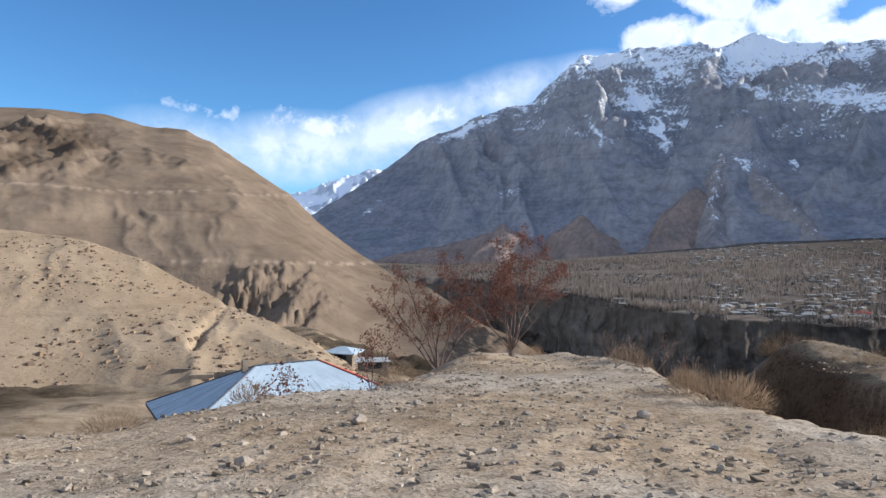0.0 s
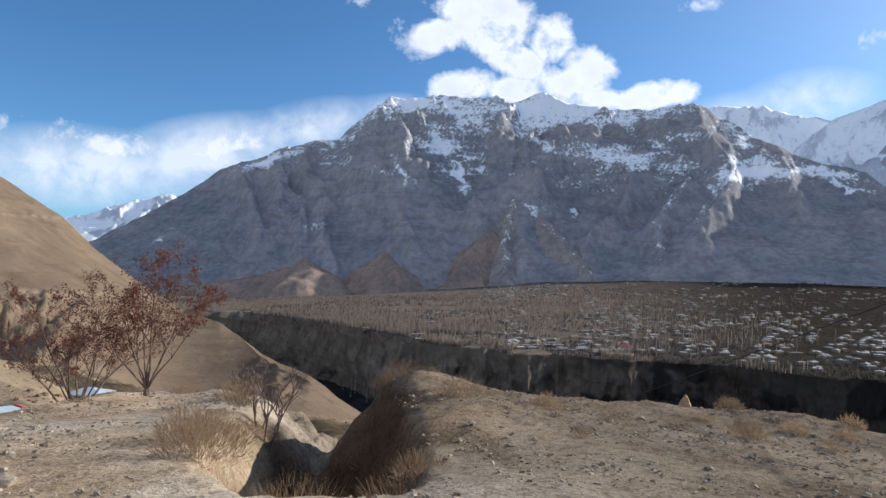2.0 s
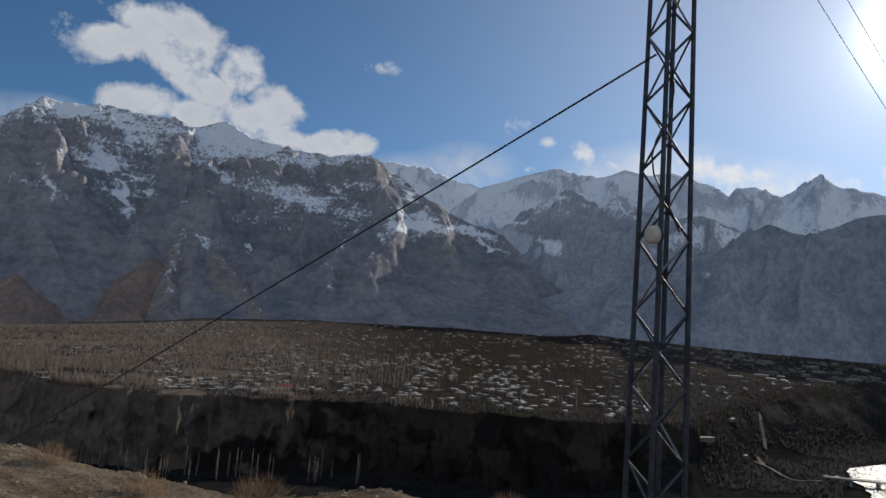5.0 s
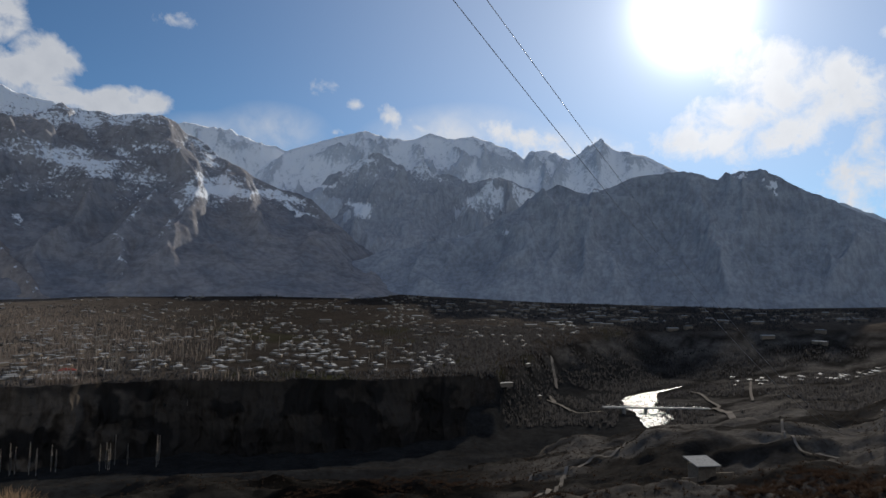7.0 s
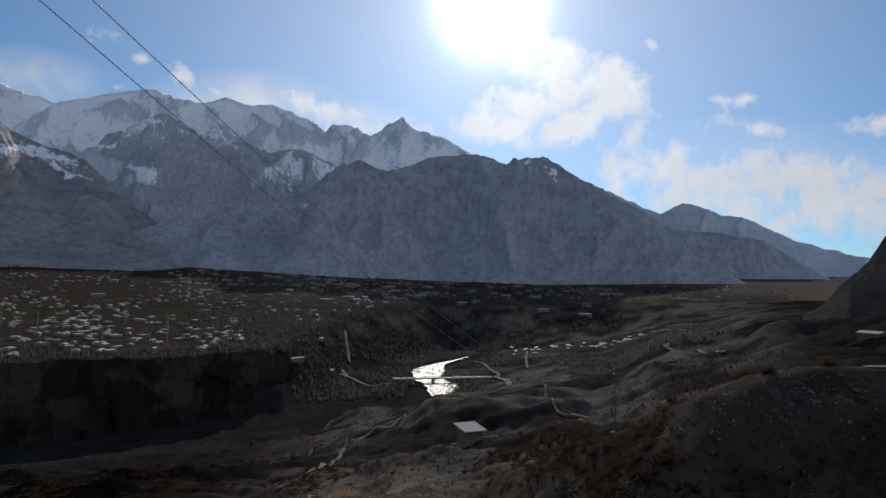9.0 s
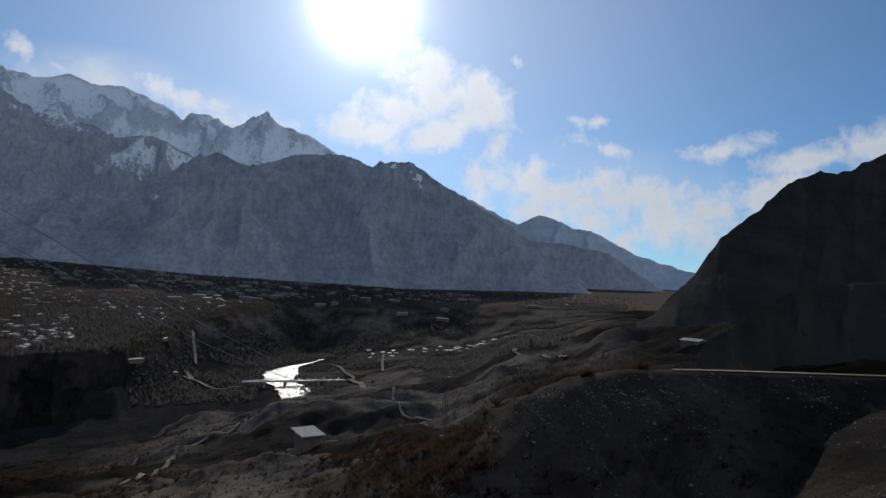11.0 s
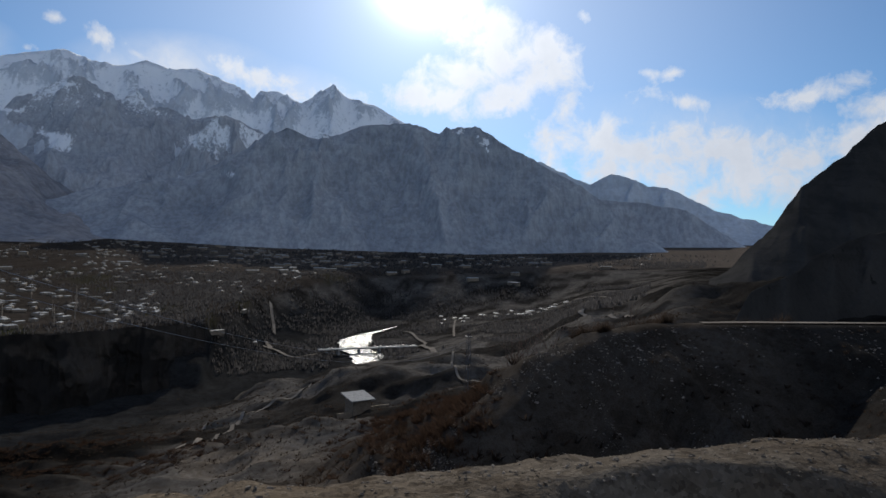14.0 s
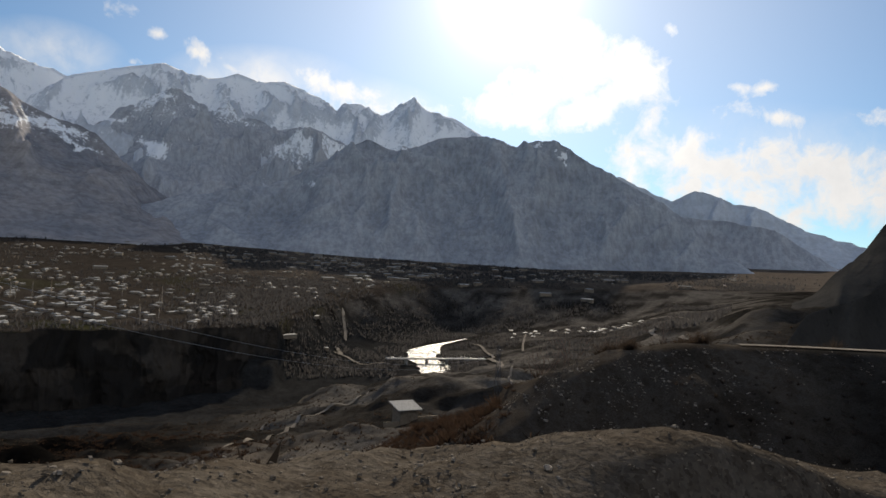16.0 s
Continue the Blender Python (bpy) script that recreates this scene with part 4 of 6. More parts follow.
mountain("mountain", "snow-dusted range behind the main peak, paled with painted haze", [(30, 10, 4600), (38.4, 14.1, 4600), (41.4, 13.9, 4600), (44.6, 13.0, 4600), (46.7, 12.4, 4600), (52, 9, 4600)], [(30, 0.8), (52, 0.8)], M_FAR, 0.10, 300, 29, snow_haze_far, steps=(245, 51), jag=0.4)
mountain("mountain", "snow-dusted range with a sharp cone peak, haze in its colour", [(41, 7, 4450), (44.5, 10.9, 4450), (46.9, 12.7, 4450), (50.7, 13.9, 4450), (53.1, 14.5, 4450), (55.5, 13.8, 4450), (57.5, 14.0, 4450), (58.7, 14.5, 4450), (60.4, 14.0, 4450),
         (62.4, 14.3, 4450), (65.3, 13.3, 4450), (66.8, 12.3, 4450), (67.3, 13.0, 4450), (68.7, 13.1, 4450), (70.6, 12.2, 4450), (72.3, 13.4, 4450), (73.2, 13.9, 4450), (74.4, 12.9, 4450), (76.6, 12.4, 4450), (79.3, 11.0, 4450), (86, 8, 4450)], [(41, 0.72), (86, 0.72)], M_FAR, 0.12, 300, 37, snow_haze_far, steps=(340, 50), jag=0.12)
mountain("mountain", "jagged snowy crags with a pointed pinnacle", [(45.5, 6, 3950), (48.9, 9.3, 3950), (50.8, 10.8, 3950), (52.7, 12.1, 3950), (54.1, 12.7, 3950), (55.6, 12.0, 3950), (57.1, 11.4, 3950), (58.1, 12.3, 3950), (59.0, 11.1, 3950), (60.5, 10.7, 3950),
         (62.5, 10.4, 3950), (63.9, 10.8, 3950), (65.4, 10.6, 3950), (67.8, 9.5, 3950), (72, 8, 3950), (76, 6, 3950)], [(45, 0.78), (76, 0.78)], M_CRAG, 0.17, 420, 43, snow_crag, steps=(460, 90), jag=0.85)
mountain("mountain", "sunlit snow-streaked rib in front of the crags", [(56, 3, 3500), (58.4, 5.0, 3500), (61, 7.2, 3500), (62.7, 9.3, 3500), (63.8, 10.6, 3500), (65, 10.5, 3500), (66, 10.4, 3500), (67.9, 9.4, 3500), (69.8, 9.0, 3500), (73, 7, 3500), (76, 5, 3500)], [(58, 0.9), (76, 0.9)], M_CRAG, 0.2, 200, 47, lambda A, E, f, s, l: 0.34 + 0.3 * smooth(6.5, 9.5, E) - 0.5 * smooth(0.0, 0.03, l), steps=(300, 90), jag=0.5)
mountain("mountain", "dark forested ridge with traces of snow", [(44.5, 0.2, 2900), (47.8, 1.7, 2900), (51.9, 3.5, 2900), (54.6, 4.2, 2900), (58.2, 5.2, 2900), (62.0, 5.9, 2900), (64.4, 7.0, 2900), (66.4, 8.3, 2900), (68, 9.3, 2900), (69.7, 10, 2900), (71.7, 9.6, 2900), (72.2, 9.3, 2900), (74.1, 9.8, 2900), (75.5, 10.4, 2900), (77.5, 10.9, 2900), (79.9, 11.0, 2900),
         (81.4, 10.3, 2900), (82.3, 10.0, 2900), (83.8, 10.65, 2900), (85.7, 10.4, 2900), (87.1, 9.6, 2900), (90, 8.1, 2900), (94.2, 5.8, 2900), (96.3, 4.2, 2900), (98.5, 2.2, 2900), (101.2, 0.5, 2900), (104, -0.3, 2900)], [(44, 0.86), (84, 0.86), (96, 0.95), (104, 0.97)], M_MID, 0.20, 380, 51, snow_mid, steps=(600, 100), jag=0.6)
mountain("mountain", "ridges closing the valley, blue haze painted into the rock", [(86, 7, 4400), (90.7, 8.0, 4400), (93.4, 6.6, 4400), (94.8, 6.0, 4400), (96.6, 6.9, 4400), (98.4, 6.4, 4400), (99.5, 5.8, 4400), (100.9, 5.7, 4400), (102.5, 4.9, 4400), (104.4, 3.9, 4400), (106, 3.4, 4400), (108.5, 2.7, 4400), (116, 1.5, 4400), (124, 1, 4400)], [(86, 0.92), (124, 0.93)], M_FAR, 0.12, 260, 57, lambda A, E, f, s, l: 0.12 + 0 * A, steps=(328, 68), jag=0.25)
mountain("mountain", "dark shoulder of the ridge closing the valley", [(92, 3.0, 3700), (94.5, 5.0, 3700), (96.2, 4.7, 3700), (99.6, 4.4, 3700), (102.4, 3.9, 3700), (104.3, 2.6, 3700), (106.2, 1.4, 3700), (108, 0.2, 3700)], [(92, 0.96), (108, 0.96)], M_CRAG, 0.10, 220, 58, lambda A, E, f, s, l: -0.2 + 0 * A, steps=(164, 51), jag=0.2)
spur("low terraced clay bench with a sunlit end", [(-9, -3.2, 2420), (-4, -1.6, 2370), (1, -0.6, 2320), (4.2, 0.4, 2290), (5.1, 1.1, 2270)], 0.62, 601)
spur("reddish clay spur with a sunlit triangular face", [(8.3, -0.8, 2330), (9.5, 0.4, 2300), (11.9, 1.9, 2260), (12.5, 1.0, 2210)], 0.78, 602)
spur("steep tan clay spur at the mountain's foot", [(20.6, 4.2, 2470), (19.5, 3.2, 2400), (18.6, 1.2, 2290), (17.2, -0.6, 2210)], 0.85, 603)
spur("broad brown spur with a snowy gully", [(22.5, 7.4, 2680), (22.3, 5.2, 2530), (21.9, 2.9, 2400), (22.4, 0.6, 2260)], 0.86, 604, snow=0.5, material=M_SPUR)
spur("long brown ridge falling to the village", [(22.6, 7.2, 2685), (25.1, 5.4, 2570), (27.5, 3.0, 2430), (29.6, 0.4, 2270)], 0.84, 605, snow=0.35, material=M_SPUR)
spur("snow-topped spur above the village", [(36.6, 8.8, 2790), (35.2, 6.8, 2640), (34.1, 5.2, 2540), (35.0, 2.2, 2370)], 0.80, 606, snow=0.45, material=M_ROCK)
mountain("hill", "bare brown hill with gullies and terraced bands", [(-90, 6, 900), (-60, 8.2, 1150), (-33.4, 8.6, 1300), (-30.9, 8.8, 1300), (-26.5, 8.7, 1300), (-23.8, 8.1, 1280), (-20.9, 8.0, 1250), (-18.8, 7.1, 1220), (-16.1, 5.4, 1170), (-12.9, 3.3, 1080), (-10.6, 1.1, 1000),
         (-7.3, -1.5, 900), (-4.0, -3.5, 760), (-1.0, -4.5, 640), (0.8, -5.7, 560), (2.4, -7.2, 470), (4.0, -8.2, 420), (6.6, -9.3, 380), (9, -11.2, 350), (13, -13.5, 330), (18, -17.5, 300)], [(-90, 0.28), (-12, 0.30), (0, 0.5), (9, 0.72), (18, 0.8)], M_HILL, 0.024, 170, 71, steps=(640, 135), grain=0.8, power=1.0, jag=0.25, category="hill", wild=[(-31, 6.0, 7, 2.6, 2.2), (-13.5, -5.2, 6.5, 3.2, 2), (3.5, -9.5, 4, 2.2, 2)], ledges=[(3.2, -60, -10, 15), (-2.3, -24, -4, 9)],
         cuts=[(-11.5, -2.7, -15.6, -6.2, 2.2, 13), (-14.0, -3.1, -17.2, -5.6, 1.4, 10), (-10.5, -4.9, -12.8, -8.3, 1.2, 8)],
         snow=lambda A, E, f, s, l: 0.8 * smooth(0.45, 0.75, patches(A, E, [(-30, 6.8, 5, 1.6, 0), (-33, 5, 4, 1.2, 0)]) + 0.5 * (fbm(A * 3, E * 4, 3, 5))) + 0.5 * smooth(0.56, 0.60, fbm(A * 0.3, E * 4.2, 4, 77)) * smooth(0, 0.02, l))
mountain("hill", "ochre hillside dotted with dark boulders", [(-90, 2.0, 260), (-45, 1.0, 250), (-33.4, 0.1, 240), (-30.6, -0.3, 235), (-27.3, -0.9, 225), (-24.1, -2.2, 212), (-20.4, -4.3, 196), (-17.8, -5.9, 184), (-14.2, -7.3, 165), (-10.5, -9.3, 145), (-8.1, -11.2, 132), (-6, -13, 120)], [(-90, 0.45), (-20, 0.55), (-6, 0.78)], M_LOW, 0.026, 55, 81, steps=(430, 100), cuts=[(-17.8, -5.7, -20.2, -8.8, 0.7, 1.8)], grain=0.8, power=0.95, jag=0.35, category="hill", sink=4)
mountain("hill", "bare hill rising beyond the road, backlit shade painted in", [(104.5, -1.6, 500), (106, -0.6, 510), (107.1, 0.6, 520), (108.8, 2.4, 560), (110.8, 5.6, 600), (113.7, 7.9, 660), (115.6, 9.8, 700), (117.6, 10.6, 750), (119.4, 10.4, 790), (121.2, 11.4, 830), (123.6, 12.6, 880), (135, 15, 950), (165, 14, 950)], [(104, 0.8), (110, 0.74), (165, 0.75)], M_DARKHILL, 0.045, 130, 91, origin=(33, -9.4, -2.9), steps=(280, 64), jag=0.4, category="hill")
mountain("hill", "scrubby knoll above the road, backlit shade painted in", [(106.8, -6.0, 92), (108.0, -4.6, 98), (108.8, -2.6, 104), (111.1, -1.2, 120), (113.5, 0.8, 140), (115.9, 1.9, 160), (119.7, 2.4, 175), (124, 3.0, 180), (140, 5, 180), (165, 6, 170)], [(106, 0.97), (110, 0.88), (125, 0.82), (165, 0.8)], M_DARKHILL, 0.05, 40, 97, origin=(33, -9.4, -2.9), steps=(260, 54), power=0.85, jag=0.35, category="knoll", sink=2)

# ---- ways to build things ----
def mesh_of(name, verts, faces, material, shade=False):
    me = bpy.data.meshes.new(name)
    me.from_pydata([tuple(v) for v in verts], [], [tuple(f) for f in faces])
    me.materials.append(material)
    if shade:
        me.polygons.foreach_set("use_smooth", np.ones(len(me.polygons), bool))
    me.update()
    return me


def part(name, bm, material, parent, label="", m=None, shade=False):
    """Links a bmesh (or a mesh) as one part under a thing."""
    if isinstance(bm, bmesh.types.BMesh):
        me = bpy.data.meshes.new(name)
        bmesh.ops.recalc_face_normals(bm, faces=bm.faces)
        bm.to_mesh(me)
        bm.free()
        me.materials.append(material)
        if shade:
            me.polygons.foreach_set("use_smooth", np.ones(len(me.polygons), bool))
    else:
        me = bm
    ob = new(name, me)
    ob.parent = parent
    if m is not None:
        ob.matrix_basis = m
    if label:
        tagged(ob, label)
    return ob


def thing(name, label, category, m, group=""):
    ob = new(name)
    ob.empty_display_size = 0.3
    ob.matrix_basis = m
    return tagged(ob, label, category, group)


def box(bm, x0, y0, z0, x1, y1, z1, m=None):
    v = [bm.verts.new((m @ Vector(c)) if m else c) for c in ((x0, y0, z0), (x1, y0, z0), (x1, y1, z0), (x0, y1, z0), (x0, y0, z1), (x1, y0, z1), (x1, y1, z1), (x0, y1, z1))]
    for f in ((0, 3, 2, 1), (4, 5, 6, 7), (0, 1, 5, 4), (1, 2, 6, 5), (2, 3, 7, 6), (3, 0, 4, 7)):
        bm.faces.new([v[k] for k in f])


def bar(bm, a, b, ra, rb=None, sides=6):
    """A tapered rod between two points."""
    a, b = Vector(a), Vector(b)
    rb = ra if rb is None else rb
    q = (b - a).to_track_quat("Z", "Y")
    rings = []
    for p, r in ((a, ra), (b, rb)):
        rings.append([bm.verts.new(p + q @ Vector((r * math.cos(2 * math.pi * k / sides), r * math.sin(2 * math.pi * k / sides), 0))) for k in range(sides)])
    for k in range(sides):
        bm.faces.new((rings[0][k], rings[0][(k + 1) % sides], rings[1][(k + 1) % sides], rings[1][k]))
    if sides > 2:
        bm.faces.new(rings[0][::-1])
        bm.faces.new(rings[1])


def gz1(x, y):
    return float(ground_z(np.array([x]), np.array([y]))[0])


def limb(bm, rng, a, way, length, r, depth, tips, sides=6, spread=0.75, lift=0.25):
    """A branch of two or three bends that forks into thinner ones."""
    p, d = Vector(a), Vector(way).normalized()
    n = 3
    for k in range(n):
        r2 = r * (1 - 0.22 / 1 * (k + 1) / n)
        q = p + d * (length / n)
        bar(bm, p, q, r * (1 - 0.22 * k / n), r2, sides)
        p = q
        d = (d + Vector((rng.uniform(-1, 1), rng.uniform(-1, 1), rng.uniform(-0.6, 0.9))) * 0.28).normalized()
    if depth == 0:
        tips.append((p.copy(), d.copy()))
        return
    for k in range(rng.choice((2, 3, 3))):
        e = (d + Vector((rng.uniform(-1, 1), rng.uniform(-1, 1), rng.uniform(-0.5, 0.8) + lift)) * spread).normalized()
        limb(bm, rng, p, e, length * rng.uniform(0.58, 0.82), r * 0.62, depth - 1, tips, max(3, sides - 1), spread, lift)
    if depth <= 2:
        tips.append((p.copy(), d.copy()))


def leaf_mesh(name, rng, tips, count, reach, size, material):
    verts, faces = [], []
    for p, d in tips:
        for _ in range(count):
            c = p + Vector((rng.gauss(0, reach), rng.gauss(0, reach), rng.gauss(0, reach) - reach * 0.3)) + d * rng.uniform(-reach, reach)
            u = Vector((rng.uniform(-1, 1), rng.uniform(-1, 1), rng.uniform(-1, 0.3))).normalized()
            v = u.orthogonal().normalized()
            s = size * rng.uniform(0.6, 1.4)
            k = len(verts)
            w = u.cross(v) * s * 0.18
            verts += [c, c + u * s + v * s * 0.38 + w, c + u * s * 2.0, c + u * s - v * s * 0.38 + w]
            faces += [(k, k + 1, k + 2), (k, k + 2, k + 3)]
    return mesh_of(name, verts, faces, material)


def tuft(rng, verts, faces, c, count, height, spread, width):
    """Thin bent blades rising from one foot."""
    for _ in range(count):
        a = rng.uniform(0, 2 * math.pi)
        lean = rng.uniform(0.1, 1.0) * spread
        h = height * rng.uniform(0.55, 1.1)
        f = Vector(c) + Vector((math.cos(a), math.sin(a), 0)) * rng.uniform(0, 0.25) * spread
        t = f + Vector((math.cos(a) * lean, math.sin(a) * lean, h))
        mid = f.lerp(t, 0.5) + Vector((0, 0, 0.08 * h))
        side = Vector((-math.sin(a), math.cos(a), 0)) * width * rng.uniform(0.6, 1.3)
        k = len(verts)
        verts += [f - side, f + side, mid + side * 0.7, mid - side * 0.7, t]
        faces += [(k, k + 1, k + 2, k + 3), (k + 3, k + 2, k + 4)]


def rock_mesh(name, seed, material, subdiv=2):
    bm = bmesh.new()
    bmesh.ops.create_icosphere(bm, subdivisions=subdiv, radius=1.0)
    rng = random.Random(seed)
    planes = [Vector((rng.uniform(-1, 1), rng.uniform(-1, 1), rng.uniform(-0.6, 1))).normalized() for _ in range(9)]
    for v in bm.verts:
        for p in planes:
            d = v.co.dot(p)
            if d > 0.66:
                v.co -= p * (d - 0.66)
        v.co += Vector((noise.noise(v.co * 2.3 + Vector((seed, 0, 0))), noise.noise(v.co * 2.3 + Vector((0, seed, 0))), noise.noise(v.co * 2.3 + Vector((0, 0, seed))))) * 0.10
    me = bpy.data.meshes.new(name)
    bm.to_mesh(me)
    bm.free()
    me.materials.append(material)
    return me


def ribbon(name, label, category, pts, width, material, lift=0.05, step=6.0, level=None, crown=0.0):
    """A strip of ground, such as a track, laid along a line."""
    pts = [Vector(p) for p in pts]
    line = []
    for i in range(len(pts) - 1):
        p0, p1, p2, p3 = pts[max(i - 1, 0)], pts[i], pts[i + 1], pts[min(i + 2, len(pts) - 1)]
        n = max(2, int((p2 - p1).length / step))
        for k in range(n):
            t = k / n
            line.append(0.5 * ((2 * p1) + (p2 - p0) * t + (2 * p0 - 5 * p1 + 4 * p2 - p3) * t * t + (3 * p1 - p0 - 3 * p2 + p3) * t ** 3))
    line.append(pts[-1])
    X, Y = [], []
    cross = np.linspace(-1, 1, 5)
    for i, p in enumerate(line):
        d = (line[min(i + 1, len(line) - 1)] - line[max(i - 1, 0)])
        d = Vector((d.y, -d.x)).normalized()
        w = (width(p.x) if callable(width) else width) * (1 + 0.25 * noise.noise(Vector((p.x * 0.05, p.y * 0.05, 3.3)))) / 2
        X.append([p.x + d.x * w * c for c in cross])
        Y.append([p.y + d.y * w * c for c in cross])
    X, Y = np.array(X), np.array(Y)
    if level is None:
        Z = ground_z(X.ravel(), Y.ravel()).reshape(X.shape)
        Z = Z + lift + 0.0018 * np.maximum(np.hypot(X, Y) - 60, 0)
    else:
        Z = level(X, Y)
    ob = sheet(name, X, Y, Z, material)
    return tagged(ob, label, category, kind="structure")

# ---- gorge, river, roads ----
ca = np.linspace(-14, 63, 960)
cs = np.linspace(0, 1, 46)
CA, CS = np.meshgrid(ca, cs, indexing="ij")
crr = rim_radius(ca)[:, None] + 0 * CS
arc = np.radians(CA) * 700 / 30
fins = ridged(arc + 0.5 * (fbm(arc * 0.6, CS * 3, 3, 201) - 0.5), CS * 0.8, 5, 202, 0.55)
depth = 12 + 52 * CS ** 1.15 + 66 * (fins - 0.62) * np.clip(CS * 3, 0.15, 1) * (1.15 - 0.5 * CS)
cr = crr + 14 - depth
ctop = plateau(ca, rim_radius(ca) + 8)[:, None] + 0.4
cx, cy = cr * np.sin(np.radians(CA)), cr * np.cos(np.radians(CA))
cbot = slope_z(CA.ravel(), (cr - 20).ravel()).reshape(CA.shape) - 6
cz = ctop - (ctop - cbot) * (CS ** 0.85) + 5 * (fbm(arc * 2.2, CS * 9, 4, 203) - 0.5) * np.clip(CS * 4, 0, 1)
# snow holds painted shade: near black downward and towards the east
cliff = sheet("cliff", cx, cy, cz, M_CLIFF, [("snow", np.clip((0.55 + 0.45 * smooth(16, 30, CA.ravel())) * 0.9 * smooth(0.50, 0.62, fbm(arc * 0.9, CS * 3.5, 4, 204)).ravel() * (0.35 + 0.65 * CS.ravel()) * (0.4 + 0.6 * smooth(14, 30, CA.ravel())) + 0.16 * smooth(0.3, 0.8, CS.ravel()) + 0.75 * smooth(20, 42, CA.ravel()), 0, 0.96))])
tagged(cliff, "eroded gorge wall with clay fins, shade painted in", "cliff", kind="structure")

RIVER_X, RIVER_W = [770, 810, 860, 905, 987, 1068, 1125, 1180], [8, 30, 48, 34, 44, 17, 4, 2]
ribbon("river", "glittering grey-green mountain river", "river", [(1185, 218, 0), (1125, 228, 0), (1068, 240, 0), (987, 238, 0), (905, 219, 0), (860, 190, 0), (810, 180, 0), (768, 174, 0)], lambda x: float(np.interp(x, RIVER_X, RIVER_W)), M_WATER, step=8, level=lambda X, Y: along(RIVER, X.ravel(), Y.ravel())[1].reshape(X.shape) + 0.2)

ROADS = [
    ("dusty road leading down to the bridge", [(905, 345, 0), (880, 318, 0), (835, 285, 0), (822, 268, 0), (846, 250, 0)], 9),
    ("dusty road climbing from the bridge", [(914, 135, 0), (935, 128, 0), (1000, 150, 0), (1045, 163, 0), (1075, 172, 0), (1100, 190, 0)], 10),
    ("wide dusty yard beside the bridge", [(925, 132, 0), (880, 115, 0), (835, 104, 0), (800, 96, 0)], 16),
    ("straight dirt road across the terrace", [(960, 92, 0), (1060, 104, 0), (1205, 118, 0)], 8),
    ("footpath winding down the slope", [(345, 21, 0), (315, 19, 0), (290, 16, 0), (270, 11, 0), (263.6, 4, 0), (268, -4, 0)], 2.2),
    ("rutted track along the edge of the slope", [(170, 69, 0), (176, 63, 0), (215, 73, 0), (262, 87, 0), (282, 84, 0), (292, 77, 0), (330, 82, 0)], 3),
    ("pale gully track dropping off the slope", [(272, 104, 0), (262, 101, 0), (256, 99, 0), (248, 94, 0)], 3),
    ("dirt road on the far terrace", [(1180, -85, 0), (1080, -105, 0), (970, -121, 0), (800, -85, 0), (640, -60, 0), (487, -46, 0)], 8),
    ("dirt road below the hill", [(487, -46, 0), (440, -62, 0), (405, -67, 0)], 6),
    ("pale landslip scar dropping to the river", [(1060, 398, 0), (1040, 389, 0), (1010, 373, 0), (985, 362, 0)], 12),
    ("sandy river bank", [(930, 352, 0), (905, 336, 0), (890, 330, 0)], 14)]
for label, pts, width in ROADS:
    ribbon("track", label, "track", pts, width * 0.42, M_TRACK, lift=0.3, step=2.0)
ribbon("road", "dusty road on the crest of the scree bank", "road", [(124, -108, 0), (118, -80, 0), (115.4, -60, 0), (111.6, -38, 0), (110.4, -31.5, 0)], 1.3, M_TRACK, lift=0.06, step=2.0)
ribbon("road", "gravel road along the shelf", "road", [(p[0], p[1], 0) for p in ROAD[1:-1]], 3.0, M_TRACK, lift=0.02, step=1.0)


def bridge():
    b = thing("bridge", "long low concrete road bridge over the river", "bridge", pose(880, 193, -122.5, 0, 0, math.degrees(math.atan2(-107, 63))))
    deck, rail = bmesh.new(), None
    box(deck, -66, -4, -1.4, 66, 4, 0)
    part("deck", deck, M_CONCRETE, b)
    for x in (-40, -13, 14, 41):
        bm = bmesh.new()
        box(bm, x - 1.2, -3.2, -12, x + 1.2, 3.2, -1.4)
        box(bm, x - 1.8, -4.0, -2.2, x + 1.8, 4.0, -1.404)
        part("pier", bm, M_CONCRETE, b)
    for y in (-3.8, 3.8):
        bm = bmesh.new()
        for k in range(34):
            box(bm, -66 + k * 4 - 0.08, y - 0.08, 0, -66 + k * 4 + 0.08, y + 0.08, 1.1)
        box(bm, -66, y - 0.07, 1.0, 66, y + 0.07, 1.15)
        part("railing", bm, M_GALV, b)
    return b


bridge()


